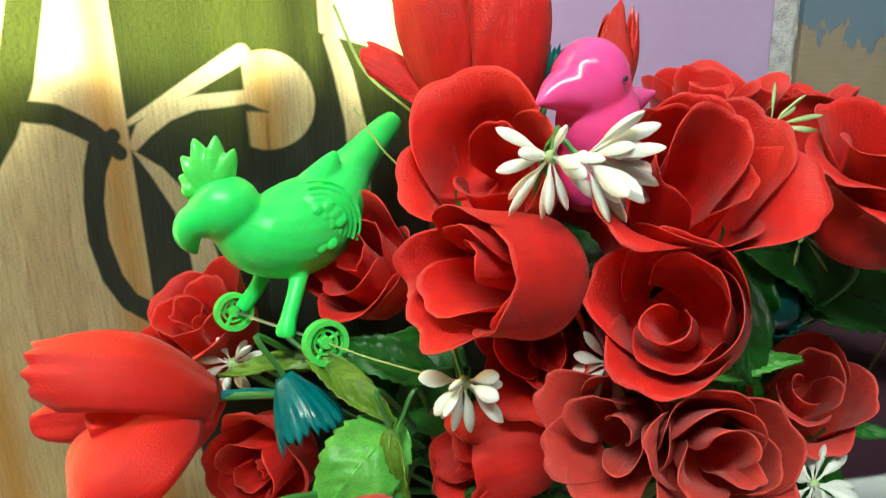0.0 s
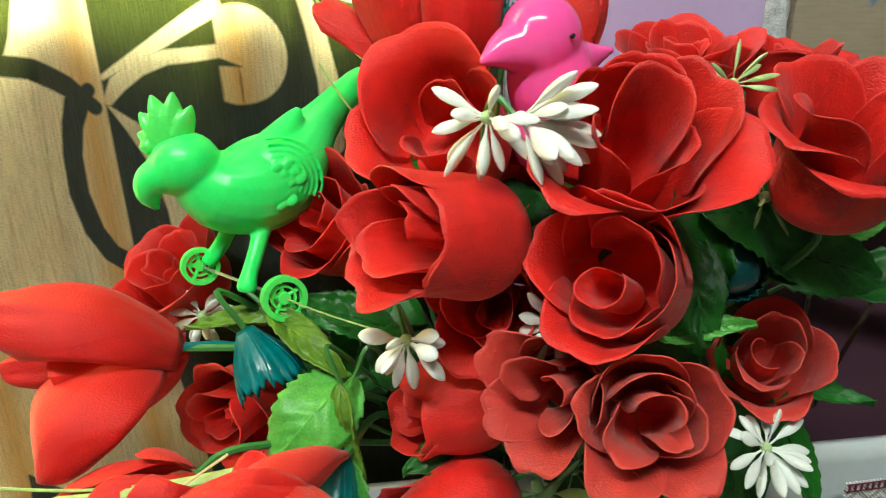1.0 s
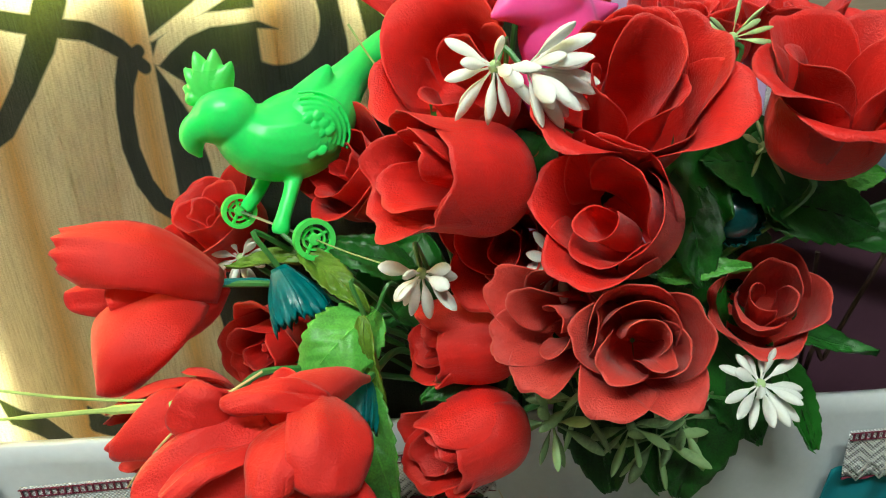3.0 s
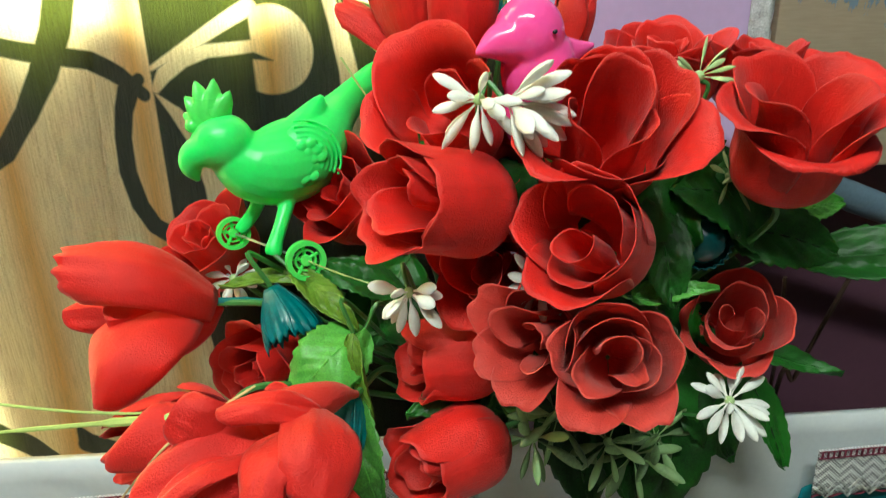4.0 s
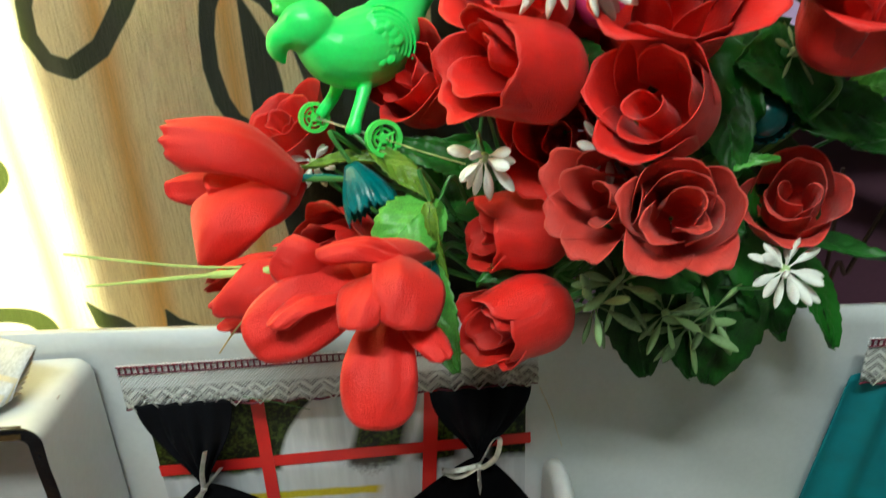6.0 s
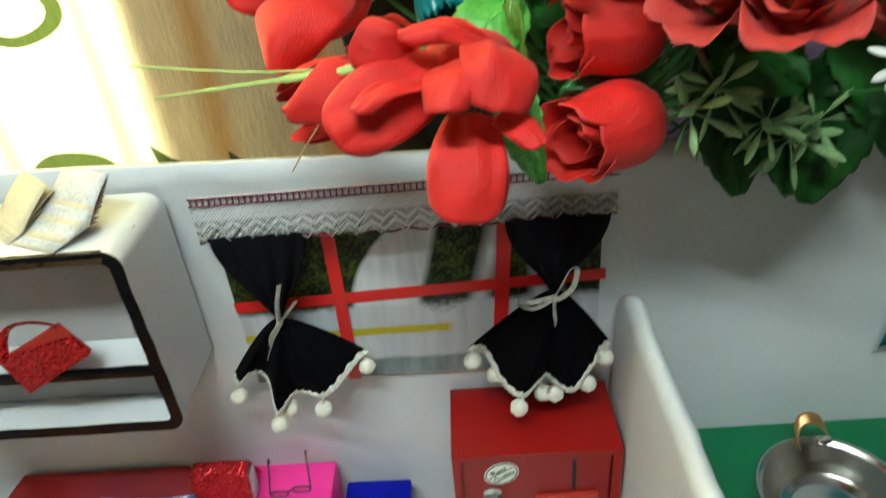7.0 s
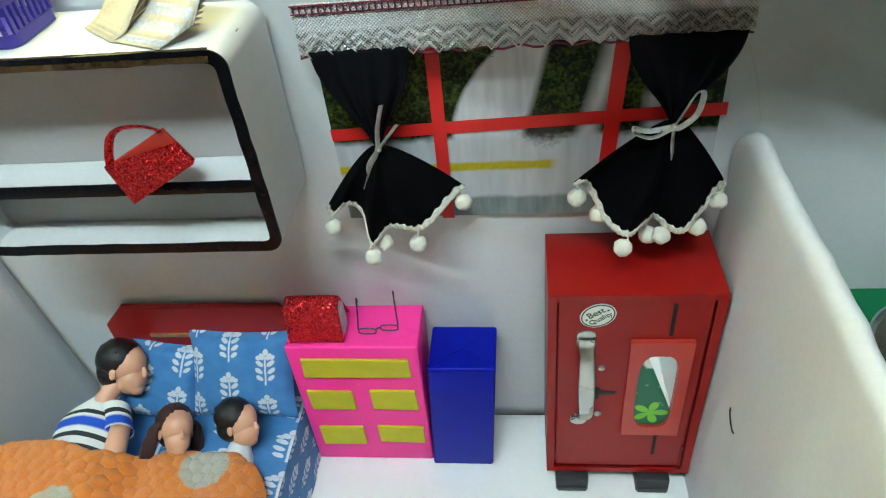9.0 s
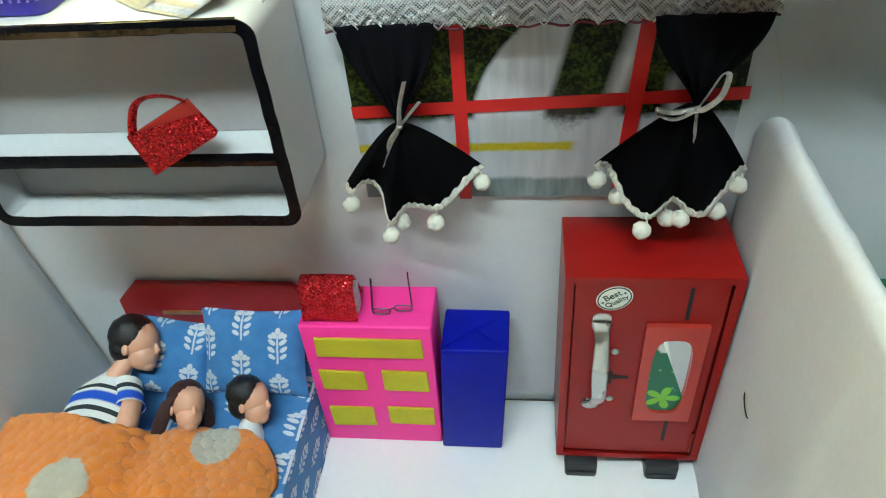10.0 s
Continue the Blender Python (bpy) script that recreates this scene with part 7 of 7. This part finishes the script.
part("twig", tube(curve_points([(0.352, 0.110, -0.003), (0.358, 0.104, 0.44), (0.3690, 0.100, 0.4750), (0.3790, 0.100, 0.5050), (0.3960, 0.098, 0.5550)], 8), 0.0017, 7), BROWNTWIG, branch)
part("twig", tube(curve_points([(0.356, 0.106, 0.46), (0.352, 0.100, 0.50), (0.346, 0.095, 0.56)], 8), 0.0015, 7), BROWNTWIG, branch)
yb = thing("yellow_bead", "small orange-yellow plastic bead deep between roses", "bead", (0.13, 0.01, 0.57))

part("bead", ball((0.1240, 0.018, 0.5840), (0.0040, 0.0030, 0.0028)), surface("orange_yellow_plastic", (0.70, 0.36, 0.02), 0.3), yb)

# ---------- toy birds ----------


def moulded(ob, voxel, rounds):
    mod = ob.modifiers.new("fuse", "REMESH")
    mod.mode, mod.voxel_size, mod.use_smooth_shade = "VOXEL", voxel, True
    sm = ob.modifiers.new("soften", "SMOOTH")
    sm.factor, sm.iterations = 0.5, rounds
    return ob


def green_bird():
    b = thing("toy_bird", "glossy green plastic toy cockatoo on two wheels", "toy bird", (0.01, 0.075, 0.60))
    bm = bmesh.new()
    head = Vector((-0.0100, 0.0760, 0.6725))
    tube(curve_points([(-0.0100, 0.0770, 0.6690), (0.004, 0.082, 0.6580), (0.020, 0.090, 0.6560), (0.034, 0.100, 0.6620), (0.046, 0.112, 0.6740), (0.058, 0.124, 0.6850), (0.080, 0.140, 0.7040)], 5),
         [0.0130, 0.0150, 0.0168, 0.0184, 0.0202, 0.0211, 0.0220, 0.0228, 0.0235, 0.0240, 0.0243, 0.0244, 0.0243, 0.0240, 0.0234, 0.0226, 0.0214, 0.0200, 0.0185, 0.0170, 0.0156, 0.0143, 0.0132, 0.0122, 0.0113, 0.0105, 0.0097, 0.0090, 0.0082, 0.0072, 0.0050], 20, bm)
    ball(head, (0.0172, 0.0158, 0.0158), Matrix.Rotation(radians(-10), 3, "Y"), bm)
    tube(curve_points([head + Vector((-0.006, -0.004, -0.002)), head + Vector((-0.0150, -0.004, -0.0060)), head + Vector((-0.0175, -0.004, -0.0125)), head + Vector((-0.0150, -0.004, -0.0205))], 5), [0.0100, 0.0098, 0.0095, 0.0092, 0.0090, 0.0086, 0.0082, 0.0078, 0.0074, 0.0070, 0.0064, 0.0056, 0.0046, 0.0034, 0.0022, 0.0012], 14, bm)
    tube(curve_points([(0.0280, 0.0930, 0.6690), (0.0370, 0.0990, 0.6800), (0.0445, 0.1020, 0.6925)], 4), [0.0135, 0.0130, 0.0122, 0.0112, 0.0100, 0.0086, 0.0068, 0.0046, 0.0018], 14, bm, 0.8)
    tube(curve_points([(0.006, 0.0900, 0.6450), (0.0010, 0.0890, 0.6300), (-0.0095, 0.0860, 0.6170)], 5), [0.0060, 0.0056, 0.0052, 0.0048, 0.0045, 0.0042, 0.0042, 0.0042, 0.0042, 0.0042, 0.0040], 12, bm)
    tube(curve_points([(0.0240, 0.0840, 0.6460), (0.0195, 0.0720, 0.6310), (0.0145, 0.0640, 0.6180), (0.0120, 0.0610, 0.6100)], 5), [0.0066, 0.0060, 0.0055, 0.0050, 0.0046, 0.0043, 0.0042, 0.0042, 0.0042, 0.0042, 0.0043, 0.0046, 0.0050, 0.0052, 0.0050, 0.0042], 12, bm)
    moulded(part("body", bm, BIRDGREEN, b), 0.0011, 5)
    # crest of pointed lobes
    cm = bmesh.new()
    for k, (ang, L) in enumerate(((-60, 0.018), (-36, 0.0225), (-15, 0.0272), (6, 0.0272), (28, 0.0230))):
        a = radians(ang)
        d = Vector((math.sin(a), 0.05, math.cos(a)))
        q = head + Vector((-0.0035, -0.001, 0.0075))
        tube([q, q + d * L * 0.45, q + d * L * 0.75, q + d * L * 0.9, q + d * L], [0.0068, 0.0066, 0.0046, 0.0026, 0.0008], 10, cm, 0.6)
    ball(head + Vector((-0.0145, -0.003, 0.0100)), (0.0040, 0.0035, 0.0036), None, cm, 10, 8)
    moulded(part("crest", cm, LIMEGREEN, b), 0.0009, 2)
    # wing with overlapping feather rows
    wing = bmesh.new()
    wc, wx, wz = Vector((0.0350, 0.0778, 0.6620)), Vector((0.66, 0.30, 0.50)).normalized(), Vector((-0.42, 0.05, 0.90)).normalized()
    wn = Vector((0.35, -0.93, 0.12)).normalized()
    wx = (wx - wn * wx.dot(wn)).normalized()
    wz = wn.cross(wx) * -1
    ball(wc - wn * 0.004, (1, 1, 1), Matrix((wx * 0.0215, wz * 0.0180, wn * 0.0085)).transposed(), wing, 24, 14)
    for i in range(4):
        for j in range(4 - i // 2):
            q = wc + wx * (-0.010 + 0.0052 * i) + wz * (-0.0075 + 0.0050 * j + 0.0024 * (i % 2)) + wn * 0.0042
            ball(q, (1, 1, 1), Matrix((wx * 0.0036, wz * 0.0028, wn * 0.0013)).transposed(), wing, 10, 8)
    for i in range(5):
        pts = []
        for s in range(9):
            t = -1.0 + 2.0 * s / 8
            r = 0.0115 + 0.0030 * i
            pts.append(wc + wx * (r * math.cos(t * 1.1) - 0.004) + wz * (r * 0.95 * math.sin(t * 1.1)) + wn * (0.0048 - 0.0010 * i - 0.002 * abs(t)))
        tube(pts, 0.0009, 6, wing)
    moulded(part("wing", wing, BIRDGREEN, b), 0.0006, 1)
    w0, w1 = Vector((-0.0135, 0.0870, 0.6160)), Vector((0.0310, 0.0520, 0.6095))
    axd = (w1 - w0).normalized()
    part("axle", tube([w0 - axd * 0.003, w1 + axd * 0.003], 0.0008, 8), WIRE, b, "thin steel axle")
    for c, R in ((w0, 0.0098), (w1, 0.0112)):
        m3 = basis(axd * 0.55 + FRONT * 0.6, 20)
        m4 = Matrix.Translation(c) @ m3.to_4x4() @ Matrix.Translation((0, 0, -0.0018))
        circ = lambda r: [(r * math.cos(2 * math.pi * k / 36), r * math.sin(2 * math.pi * k / 36)) for k in range(36)]
        wheel = part("wheel", ring_plate(circ(R), circ(R * 0.76), 0.0052, m4), LIMEGREEN, b, "lime green plastic spoked wheel")
        part("hub", outline_plate(circ(R * 0.28), 0.0042, m4, None, 0.0004), LIMEGREEN, wheel)
        part("inner_ring", ring_plate(circ(R * 0.56), circ(R * 0.47), 0.0030, m4), LIMEGREEN, wheel)
        for k in range(5):
            a = 2 * math.pi * k / 5
            p0, p1 = m4 @ Vector((R * 0.2 * math.cos(a), R * 0.2 * math.sin(a), 0.0016)), m4 @ Vector((R * 0.84 * math.cos(a), R * 0.84 * math.sin(a), 0.0016))
            part("spoke", tube([p0, p1], 0.0011, 6), LIMEGREEN, wheel)
    part("tie_thread", tube(curve_points([w1 + axd * 0.002, (0.050, 0.040, 0.6050), (0.078, 0.026, 0.5990)], 6), 0.0005, 5), STRAND, b, "thin green tie thread")
    return b


def pink_bird():
    b = thing("toy_bird", "glossy pink plastic toy bird tucked between red roses", "toy bird", (0.15, 0.025, 0.69))
    bm = bmesh.new()
    c = Vector((0.1500, 0.0240, 0.7250))
    ball(c + Vector((-0.0015, 0, 0.0030)), (0.0172, 0.0165, 0.0180), None, bm)
    ball(c + Vector((0.004, 0.003, -0.0140)), (0.0185, 0.0175, 0.0230), None, bm)
    ball(c + Vector((0.002, 0.006, -0.034)), (0.0150, 0.0150, 0.0220), None, bm)
    tube(curve_points([c + Vector((-0.006, -0.003, 0.001)), c + Vector((-0.0180, -0.007, -0.0005)), c + Vector((-0.0290, -0.012, -0.0045))], 6), [0.0125, 0.0122, 0.0118, 0.0112, 0.0104, 0.0095, 0.0085, 0.0074, 0.0062, 0.0049, 0.0036, 0.0024, 0.0012], 16, bm)
    tube(curve_points([c + Vector((0.010, 0.004, -0.008)), c + Vector((0.0220, 0.007, -0.0060)), c + Vector((0.0340, 0.010, -0.0035))], 6), [0.0120, 0.0112, 0.0104, 0.0095, 0.0086, 0.0076, 0.0066, 0.0056, 0.0046, 0.0037, 0.0029, 0.0022, 0.0015], 14, bm)
    moulded(part("body", bm, BIRDPINK, b), 0.0012, 8)
    part("eye", ball(c + Vector((0.0072, -0.0152, 0.0045)), (0.0013, 0.0007, 0.0010), Matrix.Rotation(radians(-35), 3, "Y"), None, 10, 8), BLACKPLASTIC, b, "small dark painted eye")
    return b


green_bird()
pink_bird()
